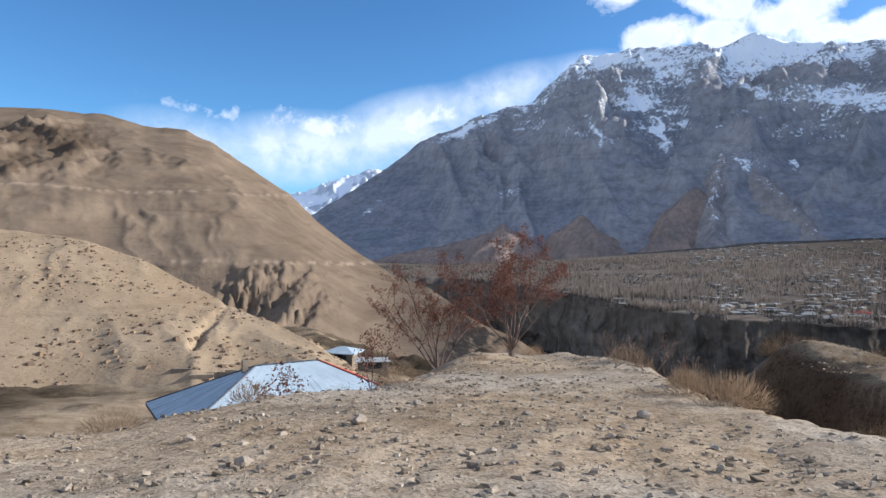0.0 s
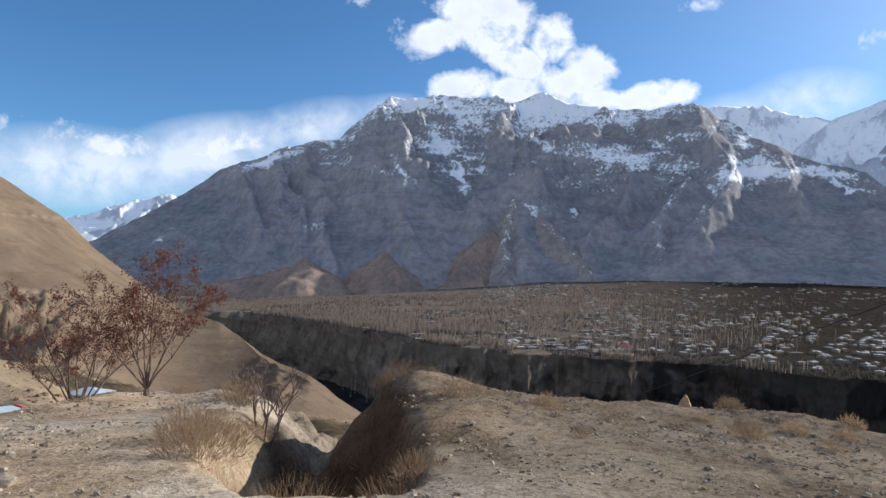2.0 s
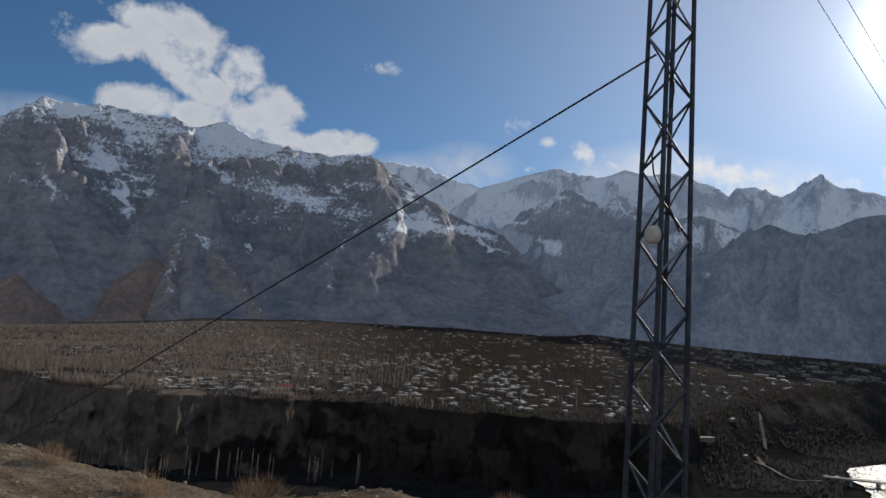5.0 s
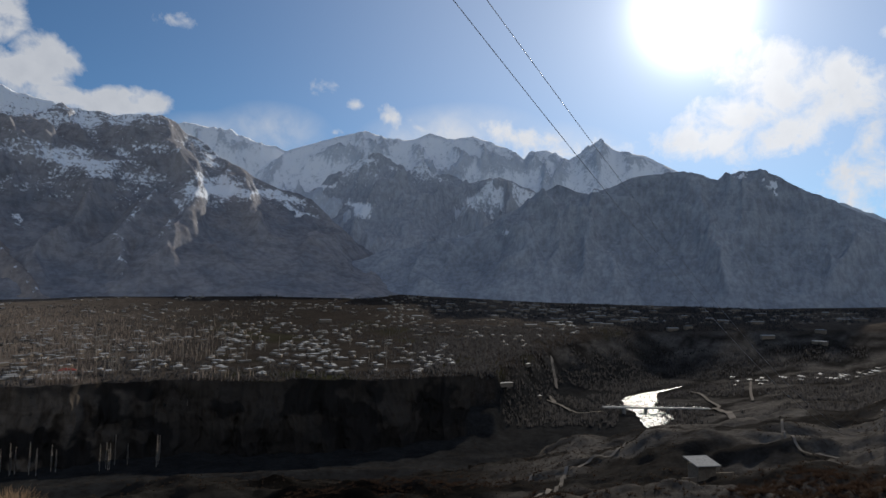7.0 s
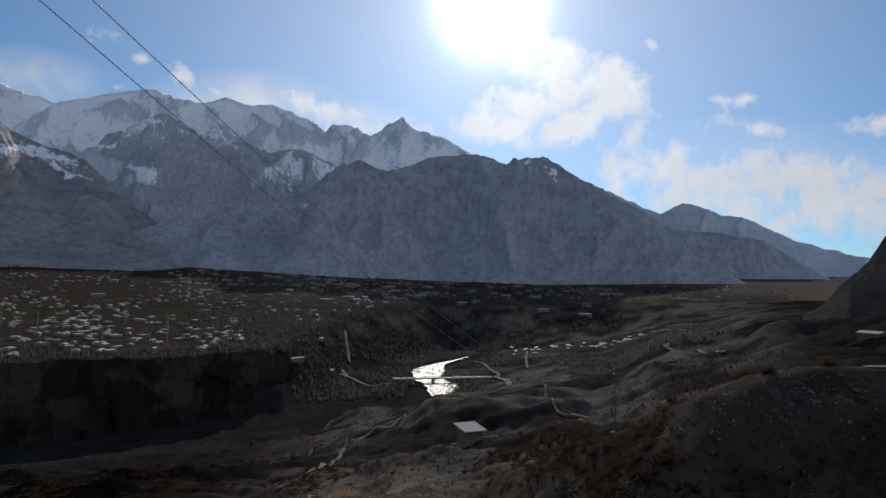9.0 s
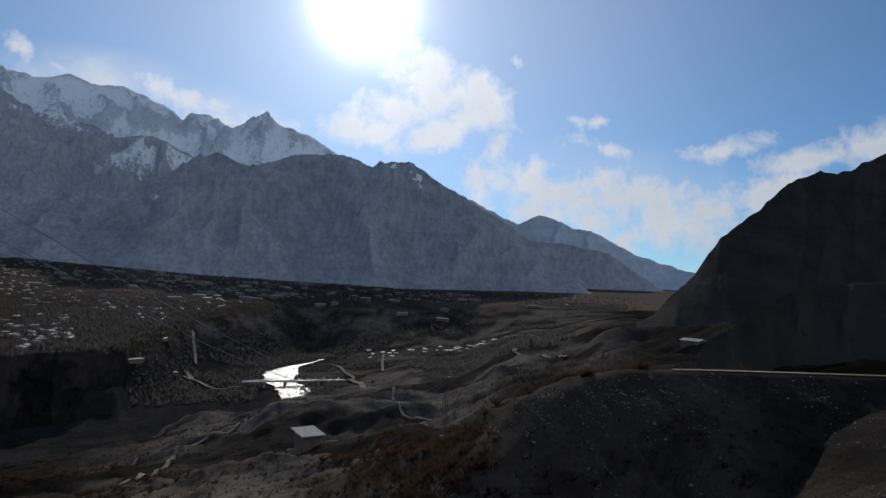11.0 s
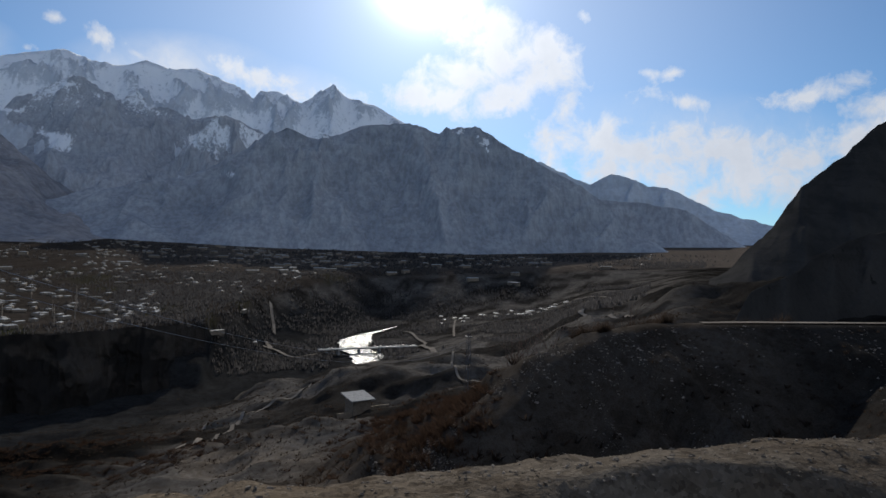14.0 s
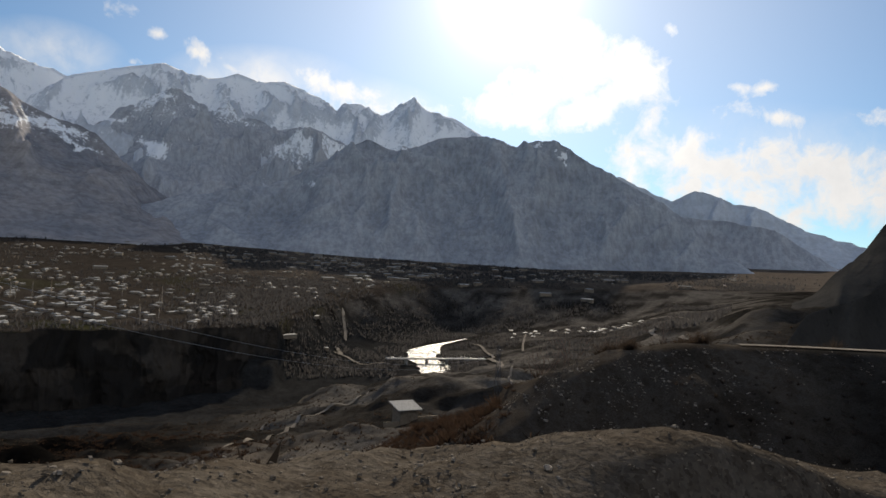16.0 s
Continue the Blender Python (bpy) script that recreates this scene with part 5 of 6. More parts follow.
# ---- village ----
def house(name, label, w, d, h, pitch, roof_mat, wall_mat, hip=True, category="house", windows=True, group=""):
    t = thing(name, label, category, Matrix.Identity(4), group)
    bm = bmesh.new()
    box(bm, -w / 2, -d / 2, -3.0, w / 2, d / 2, h)
    part("wall", bm, wall_mat, t)
    bm = bmesh.new()
    e, rise = 0.6, (d / 2 + 0.6) * pitch
    k = (w / 2 + e) - (d / 2 + e if hip else 0)
    base = [(-w / 2 - e, -d / 2 - e), (w / 2 + e, -d / 2 - e), (w / 2 + e, d / 2 + e), (-w / 2 - e, d / 2 + e)]
    low = [bm.verts.new((x, y, h - 0.12)) for x, y in base]
    up = [bm.verts.new((x, y, h + 0.03)) for x, y in base]
    r0, r1 = bm.verts.new((-k, 0, h + rise)), bm.verts.new((k, 0, h + rise))
    bm.faces.new(low[::-1])
    for i in range(4):
        bm.faces.new((low[i], low[(i + 1) % 4], up[(i + 1) % 4], up[i]))
    bm.faces.new((up[0], up[1], r1, r0))
    bm.faces.new((up[2], up[3], r0, r1))
    bm.faces.new((up[1], up[2], r1))
    bm.faces.new((up[3], up[0], r0))
    part("roof", bm, roof_mat, t)
    if windows:
        for y, s in ((-d / 2, -1), (d / 2, 1)):
            for x in np.linspace(-w / 2 + 1.8, w / 2 - 1.8, 4):
                bm = bmesh.new()
                box(bm, x - 0.6, y - 0.05 * (s < 0), 0.9, x + 0.6, y + 0.05 * (s > 0), 2.3)
                part("window", bm, M_DARKHOLE, t)
    return t


rng = random.Random(5)
KINDS = [house("house", "small house with a shiny zinc hip roof", 11, 6.5, 1.9, 0.17, M_ZINC, M_MUD, windows=False, group="village houses"),
         house("house", "long low house with a pale sheet roof", 15, 5.5, 1.8, 0.10, M_WHITE, M_MUD, hip=False, windows=False, group="village houses"),
         house("house", "house with a steep pale hip roof", 9.5, 7, 2.0, 0.20, M_WHITE, M_MUD, windows=False, group="village houses"),
         house("house", "long zinc-roofed shed among orchards", 18, 5, 1.8, 0.09, M_ZINC, M_MUD, hip=False, windows=False, group="village houses")]
homes = []


def settle(kind, x, y, turn, size=1.0):
    if kind["used"]:
        return copy_thing(kind["ob"], pose(x, y, gz1(x, y) + 0.2, 0, 0, turn))
    kind["ob"].matrix_basis = pose(x, y, gz1(x, y) + 0.2, 0, 0, turn)
    kind["used"] = True
    return kind["ob"]


KINDS = [{"ob": k, "used": False} for k in KINDS]
tries = 0
while len(homes) < 285 and tries < 20000:
    tries += 1
    az = rng.triangular(14, 100, 48)
    lo = 4.9 if az < 62 else 3.0
    el = rng.uniform(0.25, lo) if rng.random() < 0.8 else rng.uniform(2.0, lo)
    k = float(np.interp(az, [-20, 0, 12, 25, 60, 120], [-0.01, -0.008, 0.012, 0.036, 0.043, 0.043]))
    r = (80 + 700 * k) / (math.tan(radians(el)) + k)
    rim = float(np.interp(az, RIM_AZ, RIM_R))
    if r < rim + 25 + (60 if az > 62 else 0) or r > 2500:
        continue
    if float(fbm(np.array([az * 0.28]), np.array([r * 0.004]), 3, 301)[0]) < 0.44 and r < 1700:
        continue
    x, y = r * math.sin(radians(az)), r * math.cos(radians(az))
    if any((x - a) ** 2 + (y - b) ** 2 < 30 ** 2 for a, b in homes):
        continue
    homes.append((x, y))
    settle(rng.choice(KINDS), x, y, rng.gauss(12, 22) + rng.choice((0, 0, 0, 90)))
for k in range(55):
    az = rng.uniform(9, 34)
    r = float(np.interp(az, RIM_AZ, RIM_R)) + 30 + 520 * rng.random() ** 1.3
    settle(rng.choice(KINDS), r * math.sin(radians(az)), r * math.cos(radians(az)), rng.gauss(12, 22))
for x, y, turn in ((1168, 135, 5), (1192, 96, 0), (1205, 70, 12), (1214, 48, 8), (1222, 20, 0), (1230, -8, 5), (1236, -30, 0), (1244, -56, 10), (1165, 25, 0), (1150, 45, 20), (890, 352, 40), (905, 375, 10)):
    settle(rng.choice(KINDS), x, y, turn)
for k in range(26):
    a = rng.uniform(83.0, 93.6)
    q = 1235 - 6.0 * (a - 83) + rng.gauss(0, 26)
    settle(rng.choice(KINDS), q * math.sin(radians(a)), q * math.cos(radians(a)), rng.gauss(8, 14))
FAR_KINDS = [{"ob": house("farmhouse", label, w, d, h, pitch, m, M_MUD, hip=hip, category="farmhouse", windows=False, group="houses at the mountains' feet"), "used": False} for label, w, d, h, pitch, m, hip in (
    ("two-storey mud house with a zinc roof among groves", 19, 9, 5.6, 0.30, M_ZINC, True), ("long barn with a pale sheet roof among groves", 27, 8, 5.0, 0.34, M_WHITE, False))]
for k in range(84):
    az, q = rng.triangular(50, 97, 72), rng.uniform(1480, 2420)
    settle(rng.choice(FAR_KINDS), q * math.sin(radians(az)), q * math.cos(radians(az)), 90 - az + rng.gauss(90, 24))
red = house("house", "house with a bright red roof near the gorge", 16, 9, 3.2, 0.45, M_RED, M_WHITEWASH, windows=False)
red.matrix_basis = pose(428, 679, gz1(428, 679) + 0.3, 0, 0, -30)
white = house("warehouse", "long pale-roofed building at the plateau's end", 27, 10, 1.6, 0.12, M_WHITE, M_MUD, hip=False, category="building", windows=False)
white.matrix_basis = pose(752, 343, gz1(752, 343) + 0.3, 0, 0, -25)
low_house = house("house", "house with a pale roof below the road", 12, 9, 3.0, 0.4, M_ZINC, M_MUD, windows=True)
low_house.matrix_basis = pose(313, 402, gz1(313, 402) + 0.6, 0, 0, -20)
shed = house("shed", "shed with a pale sloping roof beside the road", 10, 6, 1.9, 0.3, M_ZINC, M_MUD, hip=False, category="shed", windows=False)
shed.matrix_basis = pose(362, -121.5, gz1(362, -121.5) + 0.5, 0, 0, 35)


def poplar(name, seed, height):
    r = random.Random(seed)
    t = thing(name, "tall slender bare poplar", "tree", Matrix.Identity(4), "poplars")
    bm = bmesh.new()
    p = Vector((0, 0, -1.0))
    for k in range(6):
        q = Vector((r.uniform(-0.15, 0.15), r.uniform(-0.15, 0.15), height * (k + 1) / 6))
        bar(bm, p, q, 0.34 * (1 - k / 6.3), 0.34 * (1 - (k + 1) / 6.3), 5)
        p = q
    part("trunk", bm, M_POPLAR, t)
    verts, faces = [], []
    for k in range(150):
        z = height * r.uniform(0.12, 0.97)
        a = r.uniform(0, 6.283)
        ln = (0.9 + 2.6 * (1 - z / height)) * r.uniform(0.6, 1.2)
        f = Vector((0, 0, z))
        e = f + Vector((math.cos(a) * ln * 0.42, math.sin(a) * ln * 0.42, ln * 1.1))
        s = Vector((-math.sin(a), math.cos(a), 0)) * 0.34
        n = len(verts)
        verts += [f - s, f + s, e]
        faces += [(n, n + 1, n + 2)]
    part("crown", mesh_of("crown", verts, faces, M_POPLAR_TWIG), M_POPLAR_TWIG, t)
    return t


POP = [{"ob": poplar("tree", 60 + k, h), "used": False} for k, h in enumerate((17, 21, 25))]
rng = random.Random(8)
stand = 0
while stand < 190:
    az = rng.triangular(2, 60, 22)
    rim = float(np.interp(az, RIM_AZ, RIM_R))
    r = rim + 14 + abs(rng.gauss(0, 190))
    x, y = r * math.sin(radians(az)), r * math.cos(radians(az))
    if float(fbm(np.array([x * 0.012]), np.array([y * 0.012]), 2, 302)[0]) < 0.42:
        continue
    settle(rng.choice(POP), x, y, rng.uniform(0, 360))
    stand += 1
for k in range(60):
    az = rng.triangular(4, 46, 22)
    rim = float(np.interp(az, RIM_AZ, RIM_R))
    r = rim - rng.uniform(52, 85)
    x, y = r * math.sin(radians(az)), r * math.cos(radians(az))
    settle(rng.choice(POP), x, y, rng.uniform(0, 360))


def scatter(name, label, category, material, count, place, height, spread, blades, width, seed, lift=0.0):
    """Leafless bushes and trees too many to count: thin twigs fanning out of each foot, in one mesh."""
    g = np.random.RandomState(seed)
    x, y = place(g, count)
    z = ground_z(x, y) - 0.2
    n, up = len(x), np.array((0, 0, 1.0))
    s = g.uniform(0.55, 1.35, n)[:, None]
    a = g.uniform(0, 2 * np.pi, (n, blades))
    lean = g.uniform(0.05, 1.0, (n, blades)) * spread * s
    h = height * s * g.uniform(0.5, 1.1, (n, blades))
    foot = np.stack([x[:, None] + 0.25 * lean * np.cos(a), y[:, None] + 0.25 * lean * np.sin(a), z[:, None] + 0 * a], -1)
    tip = np.stack([x[:, None] + lean * np.cos(a), y[:, None] + lean * np.sin(a), z[:, None] + h], -1)
    b = a + g.uniform(0.6, 2.4, a.shape)
    side = np.stack([np.cos(b), np.sin(b), 0 * b], -1) * (width * s * g.uniform(0.6, 1.3, a.shape))[..., None]
    verts = np.stack([foot + side * 0.8 + up * lift, tip - side * 0.2, foot - side + up * lift * 0.3], 2).reshape(-1, 3)
    faces = np.arange(len(verts)).reshape(-1, 3)
    me = bpy.data.meshes.new(name)
    me.vertices.add(len(verts))
    me.vertices.foreach_set("co", verts.astype(np.float32).ravel())
    me.loops.add(faces.size)
    me.loops.foreach_set("vertex_index", faces.ravel().astype(np.int32))
    me.polygons.add(len(faces))
    me.polygons.foreach_set("loop_start", np.arange(0, faces.size, 3, dtype=np.int32))
    me.polygons.foreach_set("loop_total", np.full(len(faces), 3, np.int32))
    me.update(calc_edges=True)
    me.materials.append(material)
    return tagged(new(name, me), label, category, kind="stuff")


def polar(az, q):
    return q * np.sin(np.radians(az)), q * np.cos(np.radians(az))


def on_plateau(g, n):
    az = g.uniform(-8, 104, n)
    rim = np.interp(az, RIM_AZ, RIM_R)
    x, y = polar(az, rim + 8 + (2000 - rim) * g.rand(n) ** 1.4)
    k = fbm(x * 0.006, y * 0.006, 3, 310) > 0.43
    return x[k], y[k]


scatter("orchard", "leafless brown orchards and thickets of the village", "orchard", M_ORCHARD, 28000, on_plateau, 4.6, 2.4, 6, 0.5, 31)


def on_west_plateau(g, n):
    az = g.triangular(-8, 14, 46, n)
    x, y = polar(az, np.interp(az, RIM_AZ, RIM_R) + 8 + 1100 * g.rand(n) ** 1.6)
    k = fbm(x * 0.010, y * 0.010, 3, 311) > 0.40
    return x[k], y[k]


scatter("poplar_grove", "pale bare poplar groves between the village houses", "grove", M_THICKET, 22000, on_west_plateau, 9.5, 1.0, 6, 0.30, 33)


def along_feet(g, n):
    az = g.triangular(36, 84, 106, n)
    x, y = polar(az, 1750 + 720 * g.rand(n) ** 0.8)
    k = fbm(x * 0.008, y * 0.008, 3, 312) > 0.46
    return x[k], y[k]


scatter("far_grove", "dark leafless groves along the mountains' feet", "grove", M_ORCHARD, 8500, along_feet, 7.0, 5.0, 5, 1.1, 39)


def on_slope(g, n):
    az, q = g.uniform(6, 112, n), 50 + 650 * g.rand(n) ** 0.75
    x, y = polar(az, q)
    k = (fbm(x * 0.022, y * 0.022, 4, 320) > 0.49 - 0.15 * ((q > 330) & (az < 70))) & ~((x > 95) & (x < 125) & (y < -8))
    return x[k], y[k]


scatter("scrub", "rust-brown autumn scrub on the valley slope", "scrub", M_AUTUMN, 32000, on_slope, 0.8, 0.9, 6, 0.16, 32, 0.2)


def near_slope(g, n):
    az, q = g.uniform(56, 112, n), 45 + 300 * g.rand(n) ** 0.8
    x, y = polar(az, q)
    k = fbm(x * 0.05, y * 0.05, 4, 323) > 0.46
    return x[k], y[k]


scatter("scrub", "low grey-brown thorn scrub on the near slope", "scrub", M_AUTUMN, 26000, near_slope, 0.45, 0.6, 6, 0.09, 35, 0.1)


def rust_clumps(g, n):
    k = g.randint(0, len(CLUMPS), n)
    c = np.array(CLUMPS, float)[k]
    return c[:, 0] + g.randn(n) * c[:, 2], c[:, 1] + g.randn(n) * c[:, 2] * 0.6


# middles and half widths of the taller rust-brown thickets
CLUMPS = [(173, 9.7, 9), (163, 14, 8), (182, 3, 8), (189, 76, 7), (205, 133, 12), (234, -38, 9), (167, 125, 10), (163, 58, 8), (164, 85, 9), (110, 1, 6), (104, -6, 4), (94, -5, 4), (214, 130, 9), (249, 107, 9), (230, 120, 8), (178, 5, 10), (120, 3, 8), (140, 8, 9)]
scatter("thicket", "tall rust-brown autumn bushes in the hollows", "bushes", M_RUST, 2200, rust_clumps, 0.95, 1.25, 50, 0.03, 36, 0.1)


def roadside(g, n):
    c = np.array([(111, -21, 1.2), (113, -27, 1.5), (126, -12, 4), (137, -9, 5), (116, -38, 1.2), (150, -14, 5)], float)[g.randint(0, 6, n)]
    return c[:, 0] + g.randn(n) * c[:, 2], c[:, 1] + g.randn(n) * c[:, 2]


scatter("bushes", "dark leafless bushes along the road's far bend", "bushes", M_AUTUMN, 110, roadside, 1.5, 1.5, 130, 0.022, 40, 0.1)


def scree_bushes(g, n):
    x, y = g.uniform(70, 112, n), g.uniform(-70, 8, n)
    d = along(SPUR, x, y)[0]
    k = (d > 2) & (d < 45) & (x < np.interp(y, [-70, -30, -12, 8], [116, 108, 100, 90])) & (fbm(x * 0.15, y * 0.15, 3, 324) > 0.48)
    return x[k], y[k]


scatter("scrub", "small dark thorn bushes on the scree bank", "scrub", M_AUTUMN, 2600, scree_bushes, 0.42, 0.36, 26, 0.02, 41, 0.1)


def by_river(g, n):
    az, q = g.uniform(58, 100, n), g.uniform(560, 1500, n)
    az, q = az[(az > 74) | (q > 780)], q[(az > 74) | (q > 780)]
    x, y = polar(az, q)
    k = (along(RIVER, x, y)[0] > 24) & (fbm(x * 0.012, y * 0.012, 3, 330) > np.where(az < 78, 0.36, 0.46))
    for _, p, _w in ROADS[:4]:
        k &= along(np.array(p, float), x, y)[0] > 9
    return x[k], y[k]


scatter("riverside_wood", "dark leafless wood along the river", "wood", M_ORCHARD, 26000, by_river, 5.0, 2.4, 6, 0.55, 34)


def far_village():
    """Roofs too far and many to count, as one mesh of small gabled houses."""
    r = np.random.RandomState(44)
    verts, faces = [], []
    made = 0
    while made < 1150:
        az = r.uniform(20, 100)
        q = 740 + 1760 * r.rand() ** 1.2
        if q < float(np.interp(az, RIM_AZ, RIM_R)) + (45 if az < 60 else 90):
            continue
        x, y = q * math.sin(radians(az)), q * math.cos(radians(az))
        if float(fbm(np.array([az * 0.3]), np.array([q * 0.005]), 3, 303)[0]) < (0.47 if az < 62 else 0.53):
            continue
        w, d, h, a = r.uniform(2.6, 7), r.uniform(2.2, 4.0), r.uniform(2.2, 3.0), r.normal(0.2, 0.35)
        c, s, z, k = math.cos(a), math.sin(a), gz1(x, y), len(verts)
        for u, v, e in ((-w, -d, -2), (w, -d, -2), (w, d, -2), (-w, d, -2), (-w, -d, h), (w, -d, h), (w, d, h), (-w, d, h), (-w * 0.8, 0, h + d * 0.28), (w * 0.8, 0, h + d * 0.28)):
            verts.append((x + u * c - v * s, y + u * s + v * c, z + e))
        faces += [tuple(k + i for i in f) for f in ((0, 1, 5, 4), (1, 2, 6, 5), (2, 3, 7, 6), (3, 0, 4, 7), (4, 5, 9, 8), (6, 7, 8, 9), (5, 6, 9), (7, 4, 8))]
        made += 1
    ob = tagged(new("far_houses", mesh_of("far_houses", verts, faces, M_MUD)), "scattered pale-roofed houses of the far village", "houses", kind="stuff")
    ob.data.materials.append(M_WHITE)
    ob.data.polygons.foreach_set("material_index", np.tile([0, 0, 0, 0, 1, 1, 1, 1], made).astype(np.int32))


far_village()

# ---- beside the road: trees, buildings, mast ----
def small_tree(seed, label, height, wide, stems=8, leaves=5):
    """Several slender stems fanning from one foot, with side twigs and scattered withered leaves."""
    r = random.Random(seed)
    t = thing("tree", label, "tree", Matrix.Identity(4), "trees on the shelf")
    bm, tips = bmesh.new(), []
    bar(bm, (0, 0, -0.4), (0.02, 0, 0.22 * height / 4), 0.032 * height, 0.026 * height, 8)
    foot = Vector((0.02, 0, 0.2 * height / 4))

    def twig(p, d, length, rad, level):
        n = 5
        for k in range(n):
            q = p + d * (length / n)
            bar(bm, p, q, rad * (1 - 0.16 * k), rad * (1 - 0.16 * (k + 1)), 5 if level == 0 else 3)
            if level < 2 and k >= 1 - (level > 0):
                for _ in range(2 if level == 0 else r.choice((0, 1, 1))):
                    side = Vector((r.uniform(-1, 1), r.uniform(-1, 1), r.uniform(-0.35, 0.6)))
                    twig(q, (d * 0.75 + side * 0.8).normalized(), length * r.uniform(0.28, 0.48) * (1.15 - 0.12 * k), rad * 0.45 * (1 - 0.1 * k), level + 1)
            if level and k > 1:
                tips.append((q.copy(), d.copy()))
            p = q
            d = (d + Vector((r.uniform(-1, 1), r.uniform(-1, 1), r.uniform(-0.45, 0.75))) * 0.22).normalized()
        tips.append((p.copy(), d.copy()))
    for k in range(stems):
        a = 6.283 * (k + r.uniform(-0.3, 0.3)) / stems
        out = (0.25, 0.95, 0.6, 0.85)[k % 4] * wide * r.uniform(0.8, 1.15)
        twig(foot, Vector((math.cos(a) * out, math.sin(a) * out, 1.0)).normalized(), height * (1.0 if k % 4 == 0 else r.uniform(0.78, 0.98)), 0.0115 * height * r.uniform(0.7, 1.1), 0)
    part("trunk", bm, M_BARK, t)
    part("crown", leaf_mesh("crown", r, tips, leaves, 0.07, 0.05, M_REDLEAF), M_REDLEAF, t)
    return t


tree_a = small_tree(3, "small spreading tree with withered red-brown leaves", 4.7, 1.05, 9, 7)
tree_a.matrix_basis = pose(-0.1, 31.2, gz1(-0.1, 31.2), 0, 0, 20)
tree_b = small_tree(9, "bushy young tree with dry reddish leaves", 4.05, 0.85, 9, 5)
tree_b.matrix_basis = pose(2.9, 27.2, gz1(2.9, 27.2), 0, 0, 140)
for seed, x, y, h, lab in ((21, -2.0, 19.5, 2.6, "thin sapling with a few dry leaves"), (22, -3.6, 15.5, 2.0, "thin leafless sapling by the roof"), (23, -2.6, 24.5, 2.4, "crooked sapling with dry leaves")):
    s = small_tree(seed, lab, h * 0.75, 0.5, 3, 1)
    s.matrix_basis = pose(x, y, gz1(x, y), 0, 0, seed * 40)


def bare_shrub(seed, label, height):
    r = random.Random(seed)
    t = thing("shrub", label, "shrub", Matrix.Identity(4), "bare shrubs")
    for k in range(5):
        bm, tips = bmesh.new(), []
        a = r.uniform(0, 6.28)
        limb(bm, r, (0.1 * math.cos(a), 0.1 * math.sin(a), -0.2), (math.cos(a) * 0.5, math.sin(a) * 0.5, 1), height * 0.45, 0.030, 2, tips, 5, 0.6, 0.3)
        part("branch", bm, M_BARK, t)
    return t


for seed, x, y, h in ((31, 6.6, 18.5, 1.5), (32, 6.9, 22.0, 1.6), (33, 7.2, 14.0, 1.1), (34, 6.1, 24.0, 1.2)):
    s = bare_shrub(seed, "leafless pale shrub in the gully", h)
    s.matrix_basis = pose(x, y, gz1(x, y), 0, 0, seed * 50)


FAR_TREES = [bare_shrub(36 + k, "leafless roadside tree beyond the bend", 4.2) for k in range(2)]
for k, (x, y) in enumerate(((110.5, -19.5), (112.5, -24.0), (109.0, -15.5), (118.0, -14.0), (121.0, -18.5), (126.0, -12.0), (131.0, -17.0), (115.5, -11.0), (105.5, -13.0), (137.0, -9.0))):
    t = FAR_TREES[k] if k < 2 else copy_thing(FAR_TREES[k % 2], Matrix.Identity(4))
    t.matrix_basis = pose(x, y, gz1(x, y), 0, 0, 67 * k) @ Matrix.Scale(0.7 + 0.12 * (k % 4), 4)


def dry_bush(seed, height, spread, twigs, material):
    """A rounded tangle of thin dry twigs."""
    r = random.Random(seed)
    verts, faces = [], []
    for k in range(twigs):
        a, e, q = r.uniform(0, 6.283), math.asin(r.uniform(0.0, 1.0)), r.random() ** 0.45
        f = Vector((math.cos(a) * math.cos(e) * spread * q, math.sin(a) * math.cos(e) * spread * q, math.sin(e) * height * q * 0.8 - 0.05))
        way = (Vector((math.cos(a) * math.cos(e), math.sin(a) * math.cos(e), math.sin(e) + 0.5)) + Vector((r.uniform(-1, 1), r.uniform(-1, 1), r.uniform(-0.5, 1))) * 0.7).normalized()
        t = f + way * height * r.uniform(0.15, 0.4)
        side = way.orthogonal().normalized() * 0.0045
        n = len(verts)
        verts += [f - side, f + side, t]
        faces.append((n, n + 1, n + 2))
    return mesh_of("dry_bush", verts, faces, material)


